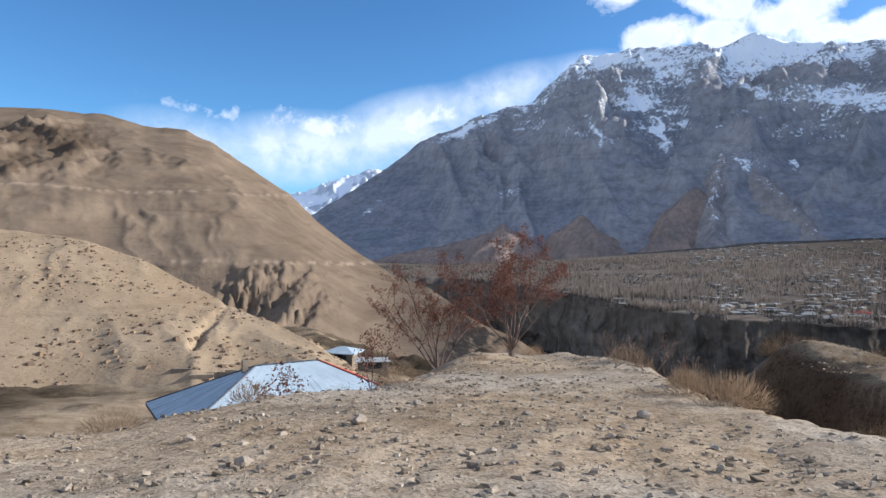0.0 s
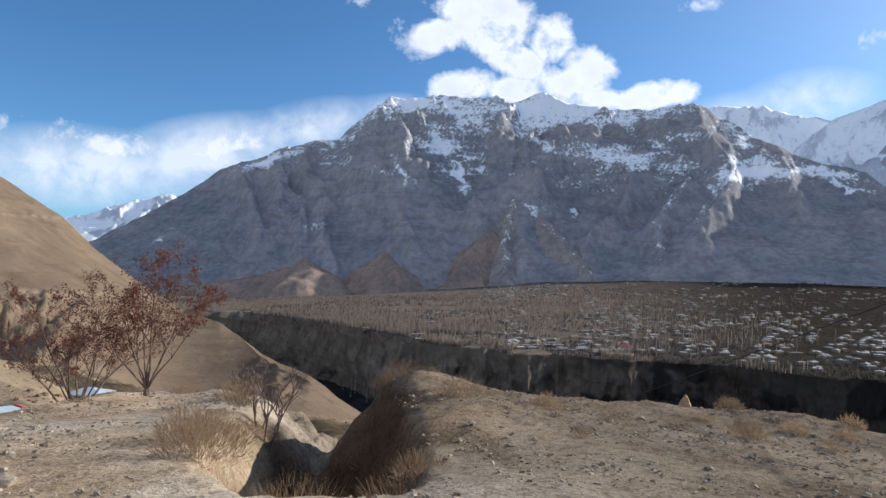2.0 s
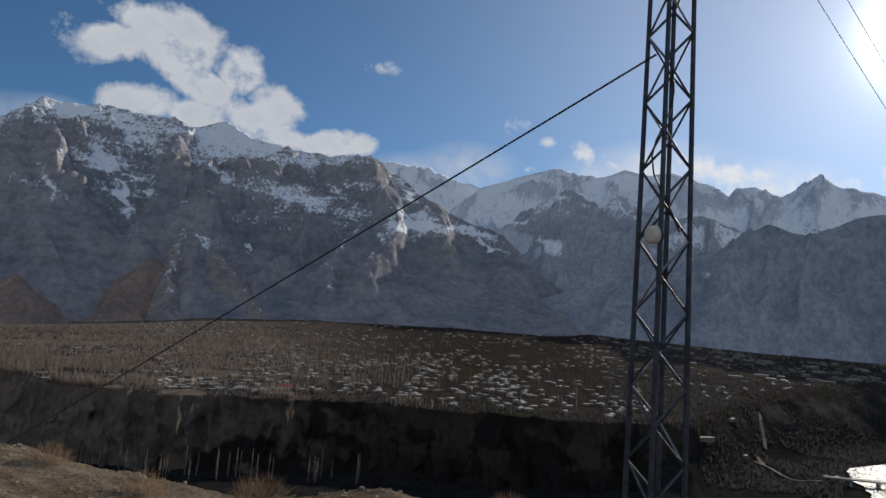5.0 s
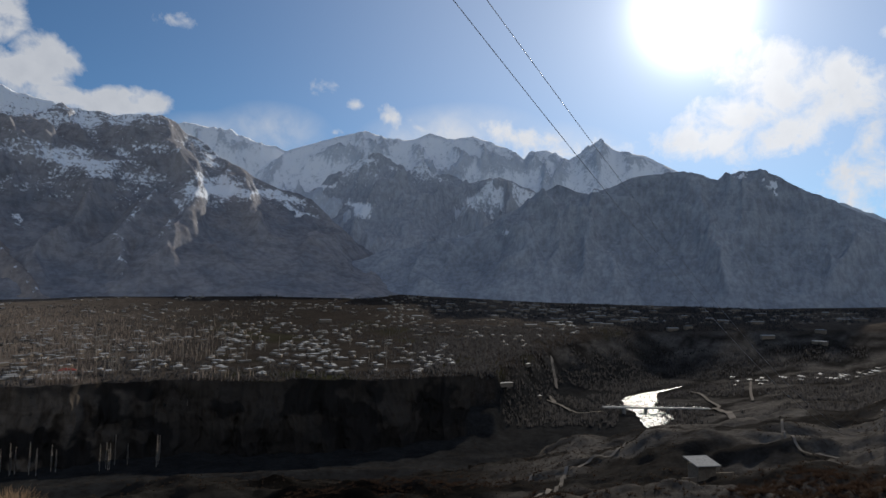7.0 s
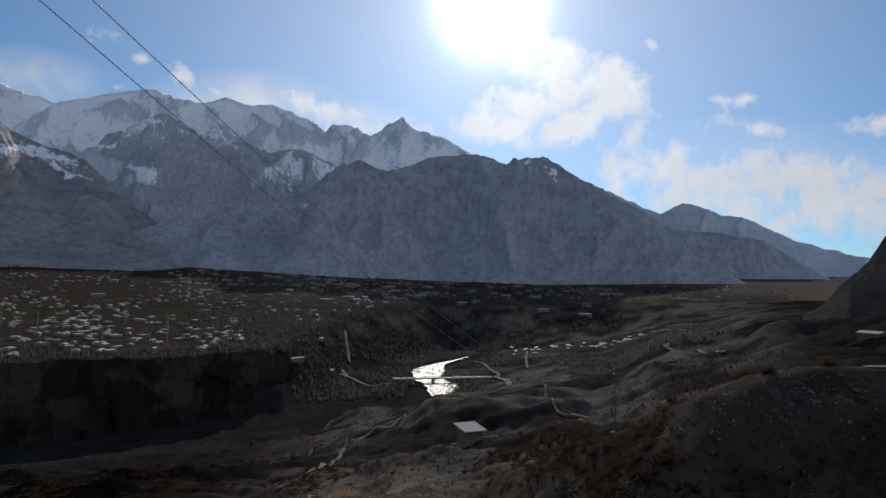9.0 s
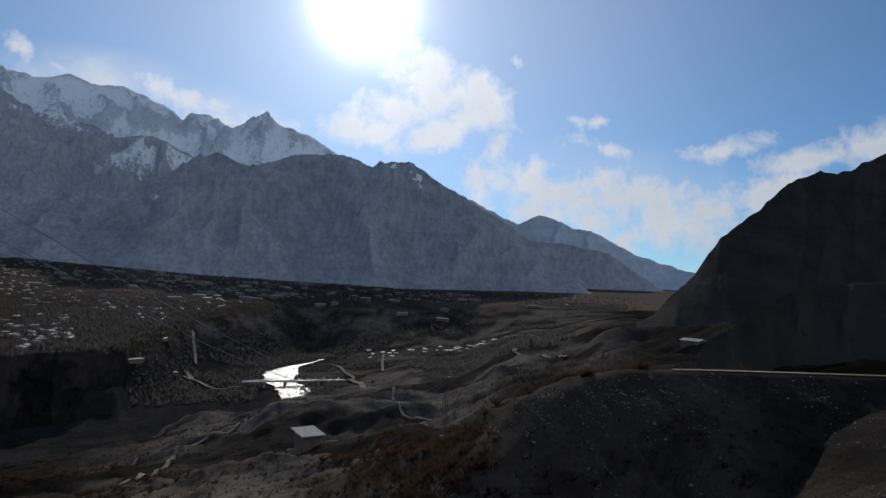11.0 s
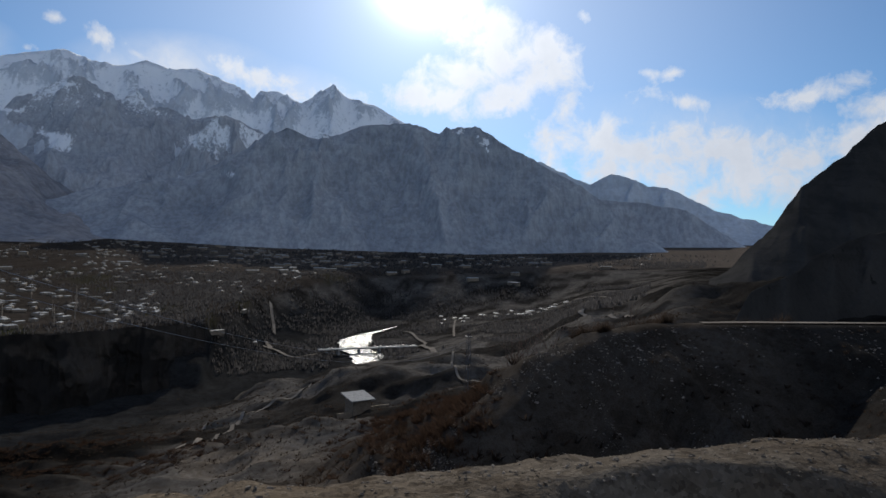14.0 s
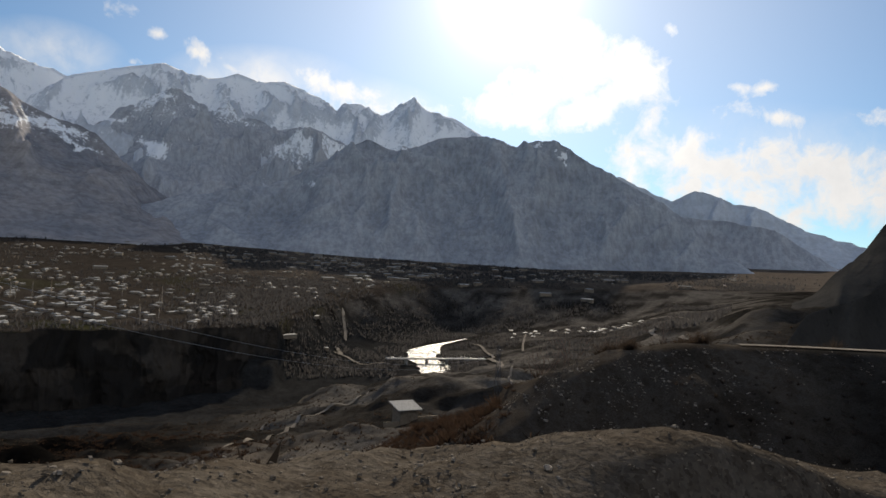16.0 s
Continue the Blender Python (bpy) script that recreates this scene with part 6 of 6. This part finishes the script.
BUSH = [dry_bush(40 + k, h, w, n, M_STRAW) for k, (h, w, n) in enumerate(((0.55, 0.5, 700), (0.75, 0.7, 1100), (0.3, 0.45, 500)))]
rng = random.Random(12)
spots = [(5.2, 13.6, 1), (5.5, 14.8, 1), (5.9, 16.4, 1), (5.4, 12.2, 1), (5.7, 11.2, 0), (6.5, 9.6, 1), (7.3, 9.5, 1), (7.0, 10.1, 1), (6.1, 10.2, 0), (7.8, 9.9, 1), (8.2, 10.6, 0), (9.6, 19.4, 1), (10.2, 19.7, 1), (10.8, 19.3, 0), (8.6, 16.4, 1), (8.9, 17.4, 0),
         (14.6, 13.2, 0), (15.8, 12.2, 1), (17.0, 10.6, 0), (17.6, 12.6, 0), (13.4, 11.6, 2), (16.2, 14.4, 1), (18.4, 9.8, 2), (12.0, 14.4, 2), (19.4, 10.4, 1), (22.6, 9.1, 1), (24.4, 7.6, 1), (-5.0, 10.2, 1), (-7.5, 9.6, 1), (-3.4, 12.0, 0),
         (5.9, 21.0, 1), (6.0, 20.0, 0), (4.0, 29.0, 1), (1.4, 24.0, 2), (-1.0, 15.6, 1), (-2.2, 14.6, 0), (13.6, 12.6, 0), (14.4, 11.8, 1), (15.4, 11.0, 0), (16.6, 11.8, 0), (17.4, 11.2, 2), (12.8, 13.4, 0), (18.2, 11.0, 0), (11.4, 12.2, 0), (12.2, 15.2, 0), (10.6, 16.0, 1), (29.6, 0.6, 0), (31.0, -0.6, 2), (31.6, 0.2, 1)]
for x, y, k in spots:
    ob = new("dry_bush", BUSH[k])
    ob.matrix_basis = pose(x, y, gz1(x, y), 0, 0, rng.uniform(0, 360)) @ Matrix.Scale(rng.uniform(0.7, 1.25) * (0.5 if x > 11 else 0.85), 4)
    tagged(ob, ("low tuft of dry straw grass", "tall dry straw-coloured bush", "flat patch of withered grass")[(0, 1, 2)[k]], "bush", "dry bushes")

# stones
ROCK = [rock_mesh("rock", 70 + k, M_STONE) for k in range(4)]
CLODS = [rock_mesh("rock", 80 + k, M_CLOD) for k in range(4)]
STONES = [(-2.0, 6.8, 0.10, "dark grey angular stone on the gravel"), (-1.1, 9.1, 0.11, "dark flat stone on the gravel"), (3.35, 10.9, 0.13, "pale angular rock on the gravel"), (0.6, 7.6, 0.07, "small pale stone on the gravel"), (-3.0, 8.0, 0.08, "small grey stone on the gravel"),
          (2.2, 8.6, 0.07, "small pale stone on the gravel"), (4.2, 8.4, 0.06, "small pale stone on the gravel"), (1.4, 10.6, 0.08, "small grey stone on the gravel"), (-0.4, 11.8, 0.09, "small grey stone on the gravel"), (18.4, 11.7, 0.10, "pale boulder at the shelf's edge"), (13.2, 13.2, 0.07, "pale flat rock on the mound"),
          (12.2, 10.0, 0.06, "small pale stone on the mound"), (9.6, 12.6, 0.07, "pale stone at the gully's edge"), (40.3, -15.0, 0.035, "brown clod on the roadside bank"), (41.0, -16.3, 0.035, "brown clod on the roadside bank"), (40.0, -13.6, 0.03, "small stone on the roadside bank"), (42.4, -18.6, 0.03, "small stone on the mound"), (39.8, -15.95, 0.07, "large brown clod on the roadside bank"), (40.1, -16.4, 0.04, "small clod on the roadside bank")]
for k, (x, y, s, lab) in enumerate(STONES):
    ob = new("rock", (CLODS if "clod" in lab or "bank" in lab else ROCK)[k % 4])
    ob.matrix_basis = pose(x, y, gz1(x, y) + s * 0.30, 0, 0, k * 77) @ Matrix.Diagonal((s * 1.3, s, s * 0.75, 1))
    tagged(ob, lab, "rock")
def clay_spike():
    """A leaning point of hard clay with a broad foot."""
    bm, rr = bmesh.new(), random.Random(4)
    rings = []
    for z, w in ((-0.15, 0.26), (0.0, 0.22), (0.14, 0.15), (0.27, 0.09), (0.36, 0.03)):
        rings.append([bm.verts.new((math.cos(k * 0.8976) * w * rr.uniform(0.75, 1.25) + z * 0.15, math.sin(k * 0.8976) * w * rr.uniform(0.75, 1.25), z + rr.uniform(-0.02, 0.02))) for k in range(7)])
    for lo, hi in zip(rings[:-1], rings[1:]):
        for k in range(7):
            bm.faces.new((lo[k], lo[(k + 1) % 7], hi[(k + 1) % 7], hi[k]))
    bm.faces.new(rings[-1])
    me = bpy.data.meshes.new("clod")
    bm.to_mesh(me)
    bm.free()
    me.materials.append(M_CLAY)
    return me


spike = new("clod", clay_spike())
spike.matrix_basis = pose(15.5, 15.0, gz1(15.5, 15.0) + 0.02, 0, 0, 30) @ Matrix.Scale(0.62, 4)
tagged(spike, "upright spike of ochre clay at the shelf's edge", "rock")


def gravel(name, label, count, place, lo, hi, seed, material):
    """Loose stones, too many to count, as one mesh."""
    r = np.random.RandomState(seed)
    x, y = place(r, count)
    z = ground_z(x, y)
    n = len(x)
    s = lo * (hi / lo) ** (r.rand(n) ** 3.0)
    ring = np.array([(math.cos(k * 1.5708 + 0.4 * (k % 2)), math.sin(k * 1.5708 + 0.4 * (k % 2))) for k in range(4)])
    base = np.concatenate([np.c_[ring, np.full(4, -0.4)], np.c_[ring * 0.7, np.full(4, 0.5)]])
    v = base[None] * (0.65 + 0.7 * r.rand(n, 8, 1)) * s[:, None, None] * np.array((1.25, 0.95, 0.75)) + r.randn(n, 8, 3) * (s * 0.14)[:, None, None]
    a = r.rand(n) * 6.283
    c, q = np.cos(a)[:, None], np.sin(a)[:, None]
    v = np.stack([v[..., 0] * c - v[..., 1] * q, v[..., 0] * q + v[..., 1] * c, v[..., 2]], -1)
    v += np.stack([x, y, z + s * 0.16], -1)[:, None]
    f = np.array([(k, (k + 1) % 4, 4 + k) for k in range(4)] + [((k + 1) % 4, 4 + (k + 1) % 4, 4 + k) for k in range(4)] + [(4, 5, 6), (4, 6, 7)])
    faces = (np.arange(n)[:, None, None] * 8 + f[None]).reshape(-1, 3)
    ob = new(name, mesh_of(name, v.reshape(-1, 3).tolist(), faces.tolist(), material))
    return tagged(ob, label, "gravel", kind="stuff")


def near_shelf(r, n):
    x, y = r.uniform(-9, 8, n), 3 + 26 * r.rand(n) ** 1.7
    keep = inside(np.concatenate([EDGE, [(60, -400), (-400, -400), (-400, -20)]]), x, y) & (fbm(x * 0.5, y * 0.5, 3, 400) > 0.36)
    return x[keep], y[keep]


def mounds(r, n):
    x, y = r.uniform(7, 24, n), r.uniform(4, 20, n)
    keep = inside(np.concatenate([EDGE, [(60, -400), (-400, -400), (-400, -20)]]), x, y) & (fbm(x * 0.5, y * 0.5, 3, 401) > 0.45)
    return x[keep], y[keep]


def bank(r, n):
    t = r.rand(n) ** 0.8
    k = r.uniform(0, 8.99, n)
    e = EDGE[(EDGE[:, 0] > 29) & (EDGE[:, 1] > -22)]
    i = k.astype(int)
    p = e[i] + (e[i + 1] - e[i]) * (k - i)[:, None]
    x, y = p[:, 0] - 3.4 * t + 0.6, p[:, 1] - 1.6 * t + 0.4
    return x, y


gravel("gravel", "grey broken gravel strewn over the shelf", 36000, near_shelf, 0.007, 0.06, 1, M_GRAVEL)
gravel("gravel", "loose pale stones on the earth mounds", 42000, mounds, 0.005, 0.045, 2, M_GRAVEL)
gravel("gravel", "small stones and crumbs on the roadside bank", 30000, bank, 0.003, 0.017, 3, M_CRUMB)


def tufts(g, n):
    x, y = g.uniform(8, 24, n), g.uniform(5, 20, n)
    k = inside(np.concatenate([EDGE, [(60, -400), (-400, -400), (-400, -20)]]), x, y) & (fbm(x * 0.7, y * 0.7, 3, 402) > 0.53) & (along(ROAD, x, y)[0] > 4.0)
    return x[k], y[k]


scatter("dry_grass", "withered grass tufts on the earth mounds", "grass", M_STRAW, 2600, tufts, 0.17, 0.16, 26, 0.006, 38, 0.0)


def ridge_end(r, n):
    x, y = r.uniform(26, 33, n), r.uniform(-6, 3, n)
    k = inside(np.concatenate([EDGE, [(60, -400), (-400, -400), (-400, -20)]]), x, y) & (along(ROAD, x, y)[0] > 2.8)
    return x[k], y[k]


gravel("gravel", "broken dark gravel on the outer mound", 6000, ridge_end, 0.004, 0.04, 5, M_GRAVEL)


def on_scree(r, n):
    k = r.uniform(1, len(SPUR) - 1.001, n)
    i = k.astype(int)
    p = SPUR[i, :2] + (SPUR[i + 1, :2] - SPUR[i, :2]) * (k - i)[:, None]
    t = 2.0 + 43 * r.rand(n)
    a = r.uniform(0.0, 1.0, n) * (k > 5)
    x, y = p[:, 0] - t * (0.86 - 0.5 * a), p[:, 1] + t * (0.2 + 0.8 * a)
    keep = gfbm((x * 0.35 - y * 0.94) / 5, (x * 0.94 + y * 0.35) / 22, 4, 631, 0.6) > 0.02
    return x[keep], y[keep]


gravel("rubble", "dark broken rubble down the face of the scree bank", 30000, on_scree, 0.03, 0.18, 4, M_RUBBLE)


def hill_boulders():
    r = random.Random(77)
    dg = bpy.context.evaluated_depsgraph_get()
    low = [o for o in bpy.data.objects if o.get("label") == "ochre hillside dotted with dark boulders"][0]
    verts, faces = [], []
    made = 0
    for _ in range(9000):
        x, y = r.uniform(-130, -14), r.uniform(70, 210)
        hit, p, nrm, _i = low.ray_cast(Vector((x, y, 200)), Vector((0, 0, -1)))
        if not hit or noise.noise(Vector((x * 0.05, y * 0.05, 0))) < r.uniform(-0.5, 0.35):
            continue
        s = 0.16 * (6 ** (r.random() ** 2.5))
        k = len(verts)
        for level, wide in ((-0.4, 1.0), (0.5, 0.65)):
            for i in range(5):
                u = i * 1.2566 + r.uniform(-0.3, 0.3)
                verts.append(p + Vector((math.cos(u) * s * wide * r.uniform(0.8, 1.5), math.sin(u) * s * wide * r.uniform(0.8, 1.5), level * s * r.uniform(0.6, 1.2))))
        faces += [(k + i, k + (i + 1) % 5, k + 5 + (i + 1) % 5, k + 5 + i) for i in range(5)] + [tuple(k + 5 + i for i in range(5))]
        made += 1
        if made > 2200:
            break
    tagged(new("boulders", mesh_of("boulders", verts, faces, M_BOULDER)), "dark boulders strewn over the ochre hillside", "boulders", kind="stuff")


hill_boulders()


def blue_roof_building():
    """A long low building below the shelf: hipped roof of sheet metal with raised seams."""
    ang = math.degrees(math.atan2(11, 17.7))
    b = thing("building", "low building with a large pale blue sheet-metal hip roof", "building", pose(-15.2, 66.6, -18.8, 0, 0, ang))
    L, D, R, eave, ridge = 12.0, 7.2, 3.2, 1.7, 5.8
    bm = bmesh.new()
    box(bm, -L + 0.7, -D + 0.7, -1.5, L - 0.7, D - 0.7, eave - 0.05)
    part("wall", bm, M_WHITEWASH, b)
    quads = [((-L, -D), (L, -D), (R, 0), (-R, 0)), ((L, D), (-L, D), (-R, 0), (R, 0)), ((L, -D), (L, D), (R, 0), (R, 0)), ((-L, D), (-L, -D), (-R, 0), (-R, 0))]
    for q in quads:
        pts = [Vector((x, y, ridge if abs(y) < 0.01 and abs(x) <= R + 0.01 else eave)) for x, y in q]
        n = max(6, int((pts[1] - pts[0]).length / 1.05))
        up = (pts[1] - pts[0]).cross(pts[3] - pts[0]).normalized()
        if up.z < 0:
            up = -up
        slope = part("roof_slope", bmesh_quad(pts, up, 0.04), M_BLUE, b)
        for k in range(n):
            bm = bmesh.new()
            lo0, lo1 = pts[0].lerp(pts[1], (k + 0.03) / n), pts[0].lerp(pts[1], (k + 0.97) / n)
            hi0, hi1 = pts[3].lerp(pts[2], (k + 0.03) / n), pts[3].lerp(pts[2], (k + 0.97) / n)
            a = [bm.verts.new(p + up * 0.045) for p in (lo0, lo1, hi1, hi0)]
            c = [bm.verts.new(p + up * (0.075 + 0.01 * (k % 3))) for p in (lo0.lerp(lo1, 0.02), lo1.lerp(lo0, 0.02), hi1, hi0)]
            bm.faces.new(c)
            for i in range(3):
                bm.faces.new((a[i], a[i + 1], c[i + 1], c[i]))
            part("roof_sheet", bm, M_BLUE, slope)
    for a, c in (((-L, -D, eave), (-R, 0, ridge)), ((L, -D, eave), (R, 0, ridge)), ((L, D, eave), (R, 0, ridge)), ((-L, D, eave), (-R, 0, ridge)), ((-R, 0, ridge), (R, 0, ridge))):
        bm = bmesh.new()
        bar(bm, Vector(a) + Vector((0, 0, 0.1)), Vector(c) + Vector((0, 0, 0.1)), 0.10, 0.10, 6)
        part("ridge_cap", bm, M_STEEL if a[0] < 0 else M_RED, b)
    for p0, p1 in (((-L, -D), (L, -D)), ((-L, D), (L, D)), ((-L, -D), (-L, D)), ((L, -D), (L, D))):
        bm = bmesh.new()
        box(bm, min(p0[0], p1[0]) - 0.05, min(p0[1], p1[1]) - 0.05, eave - 0.22, max(p0[0], p1[0]) + 0.05, max(p0[1], p1[1]) + 0.05, eave + 0.02)
        part("fascia", bm, M_STEEL, b)
    for x in (-7, -3.5, 0, 3.5, 7):
        w = part("window", box_mesh(x - 0.6, -D + 0.62, 0.1, x + 0.6, -D + 0.72, 1.3), M_DARKHOLE, b)
        part("window_frame", box_mesh(x - 0.72, -D + 0.60, 0.0, x + 0.72, -D + 0.66, 0.1), M_WHITEWASH, w)
    part("chimney", box_mesh(-R - 1.3, -0.2, ridge - 0.8, -R - 0.8, 0.3, ridge + 0.7), M_MUD, b, "squat mud-brick chimney")
    a = thing("annex", "lower annex with a tilted blue sheet roof", "building", pose(-25.6, 59.2, -20.6, 0, 0, ang))
    bm = bmesh.new()
    box(bm, -4.5, -3.2, -1.5, 4.5, 3.2, 1.8)
    part("wall", bm, M_MUD, a)
    part("roof", bmesh_quad([Vector((-5, -3.7, 1.5)), Vector((5, -3.7, 2.2)), Vector((5, 3.7, 2.8)), Vector((-5, 3.7, 2.1))], Vector((0, 0, 1)), 0.08), M_BLUE, a)
    part("roof_edge", box_mesh(-5, 3.66, 1.9, 5, 3.76, 2.3), M_STEEL, a)


def bmesh_quad(pts, up, thick):
    bm = bmesh.new()
    a = [bm.verts.new(p) for p in pts]
    c = [bm.verts.new(p + up * thick) for p in pts]
    if (pts[2] - pts[3]).length < 1e-4:
        a, c = a[:3], c[:3]
    bm.faces.new(a[::-1])
    bm.faces.new(c)
    n = len(a)
    for i in range(n):
        bm.faces.new((a[i], a[(i + 1) % n], c[(i + 1) % n], c[i]))
    bmesh.ops.remove_doubles(bm, verts=bm.verts, dist=1e-5)
    return bm


def box_mesh(*c):
    bm = bmesh.new()
    box(bm, *c)
    return bm


blue_roof_building()
h1 = house("house", "small farmhouse with a blue-white tin roof", 5.2, 4.2, 2.3, 0.35, M_BLUE, M_MUD)
h1.matrix_basis = pose(-21.0, 145, gz1(-21.0, 145) + 0.4, 0, 0, -15) @ Matrix.Scale(1.15, 4)
h2 = house("shed", "mud-brick shed with a pale flat roof", 6.0, 4.0, 2.4, 0.06, M_WHITE, M_MUD, hip=False, category="shed")
h2.matrix_basis = pose(-14.2, 140, gz1(-14.2, 140) + 0.4, 0, 0, 10)
h3 = house("hut", "tiny stone hut with a white roof", 3.2, 2.6, 2.0, 0.08, M_WHITE, M_MUD, hip=False, category="hut")
h3.matrix_basis = pose(-1.5, 96, gz1(-1.5, 96) + 0.2, 0, 0, -20)


def ruin(x, y, turn, w, d, h):
    t = thing("ruin", "roofless mud-brick ruin below the hillside", "ruin", pose(x, y, gz1(x, y), 0, 0, turn), "ruins")
    for a in ((-w / 2, -d / 2, w / 2, -d / 2 + 0.4, h), (-w / 2, d / 2 - 0.4, w / 2, d / 2, h * 0.8), (-w / 2, -d / 2 + 0.4, -w / 2 + 0.4, d / 2 - 0.4, h * 0.9), (w / 2 - 0.4, -d / 2 + 0.4, w / 2, d / 2 - 0.4, h * 0.6)):
        part("wall", box_mesh(a[0], a[1], -1, a[2], a[3], a[4]), M_MUD, t)


for x, y, turn, w, d, h in ((-46, 122, 10, 5, 4, 2.2), (-42, 118, 15, 4, 4, 1.8), (-37, 120, 0, 5, 3.5, 1.6)):
    ruin(x, y, turn, w, d, h)


def mast(x, y, zbase, ztop, wbase, wtop, label, fine=True, levels=20):
    """A square lattice mast of angle bars."""
    t = thing("lattice_mast", label, "mast", pose(x, y, zbase, 0, 0, -23.6 if fine else 40))
    H = ztop - zbase
    r = 0.032 * wbase / 0.46 if fine else wbase * 0.05

    def corner(k, z):
        w = (wbase + (wtop - wbase) * z / H) / 2
        return Vector(((-w, w, w, -w)[k % 4], (-w, -w, w, w)[k % 4], z))
    for k in range(4):
        bm = bmesh.new()
        bar(bm, corner(k, -0.2), corner(k, H), r, r * 0.8, 4)
        part("leg", bm, M_STEEL, t)
    for i in range(levels):
        z0, z1 = H * i / levels, H * (i + 1) / levels
        for k in range(4):
            bm = bmesh.new()
            a, b = (k, k + 1) if (i + k) % 2 else (k + 1, k)
            bar(bm, corner(a, z0), corner(b, z1), r * 0.52, r * 0.52, 4)
            part("brace", bm, M_STEEL if (i * 3 + k) % 7 else M_GALV, t)
    part("footing", box_mesh(-wbase * 0.75, -wbase * 0.75, -0.5, wbase * 0.75, wbase * 0.75, 0.12), M_CONCRETE, t)
    arm = bmesh.new()
    box(arm, -0.9, -0.04, H - 0.5, 0.9, 0.04, H - 0.42)
    part("crossarm", arm, M_STEEL, t)
    return t, corner


MX, MY = 23.11, 7.17
mz = gz1(MX, MY) - 0.05
big, _ = mast(MX, MY, mz, 7.1, 0.52, 0.36, "dark steel lattice power mast with a white insulator", levels=22)
boxm = bmesh.new()
bmesh.ops.create_icosphere(boxm, subdivisions=3, radius=0.125)
for v in boxm.verts:
    v.co = Vector((v.co.x * 0.85, v.co.y * 0.8, max(min(v.co.z * 1.15, 0.11), -0.11))) + Vector((-0.34, -0.22, 0.42 - mz))
meter = part("insulator", boxm, M_CERAMIC, big, "rounded white ceramic insulator clamped to the leg", shade=True)
part("clamp", box_mesh(-0.25, -0.26, 0.38 - mz, -0.18, -0.17, 0.46 - mz), M_STEEL, meter)


def cable(name, label, a, b, sag, r, material=M_WIRE, n=60):
    verts, faces = [], []
    a, b = Vector(a), Vector(b)
    for k in range(n + 1):
        t = (k / n) ** 1.6
        p = a.lerp(b, t) - Vector((0, 0, 4 * sag * t * (1 - t)))
        rr = r
        verts += [p + Vector((0, 0, rr)), p + Vector((rr * 0.8, -rr * 0.5, -rr * 0.5)), p + Vector((-rr * 0.8, rr * 0.5, -rr * 0.5))]
        if k:
            i = 3 * k
            faces += [(i - 3, i - 2, i + 1, i), (i - 2, i - 1, i + 2, i + 1), (i - 1, i - 3, i, i + 2)]
    return tagged(new(name, mesh_of(name, verts, faces, material)), label, "cable")


bm = bmesh.new()
for k in range(10):
    t0, t1 = k / 10, (k + 1) / 10
    f = lambda t: Vector((-0.10 + 0.22 * math.sin(t * 7), -0.10 + 0.16 * math.sin(t * 5), 3.0 - mz - 2.5 * t))
    bar(bm, f(t0), f(t1), 0.012, 0.012, 5)
part("drop_cable", bm, M_WIRE, big, "black cable looped down inside the mast")
cable("power_cable", "black cable running steeply down from the mast", (MX - 0.2, MY + 0.1, 2.95), (MX - 7.8, MY + 44.3, -16.2), 0.25, 0.016)
# two service lines drop from the mast to a slim pylon on the slope
PX, PY = 127.7, -5.0
pz = gz1(PX, PY)
for dy, z0, sag, e in ((-0.38, 6.4, 5.4, -0.3), (-0.53, 7.0, 5.1, 0.3)):
    cable("power_line", "thin steel power line sagging over the slope", (MX, MY + dy, z0), (PX, PY + e, -14.9), sag, 0.010, M_GALV)
far_mast, _ = mast(PX, PY, pz, -13.9, 0.62, 0.34, "slim steel lattice pylon on the valley slope", fine=False, levels=10)


def flat_hut(x, y, turn):
    z = gz1(x, y)
    t = thing("hut", "square stone hut with a pale slab roof", "hut", pose(x, y, z + 0.6, 0, 0, turn) @ Matrix.Scale(0.74, 4))
    part("wall", box_mesh(-3.4, -3.2, -3, 3.4, 3.2, 4.0), M_MUD, t)
    part("roof", bmesh_quad([Vector((-4.6, -4.4, 4.0)), Vector((4.6, -4.4, 4.0)), Vector((4.6, 4.4, 5.6)), Vector((-4.6, 4.4, 5.6))], Vector((0, 0, 1)), 0.3), M_CONCRETE, t, "pale sloping slab roof")
    part("door", box_mesh(-0.6, -3.26, 0, 0.6, -3.2, 2.1), M_WOOD, t)
    for a in ((3.4, 2.0, 14, 2.5), (-9, -2.5, -3.4, -2.0)):
        part("yard_wall", box_mesh(a[0], a[1], -3, a[2], a[3], 0.2), M_MUD, t)


flat_hut(206.5, 31.0, -48)
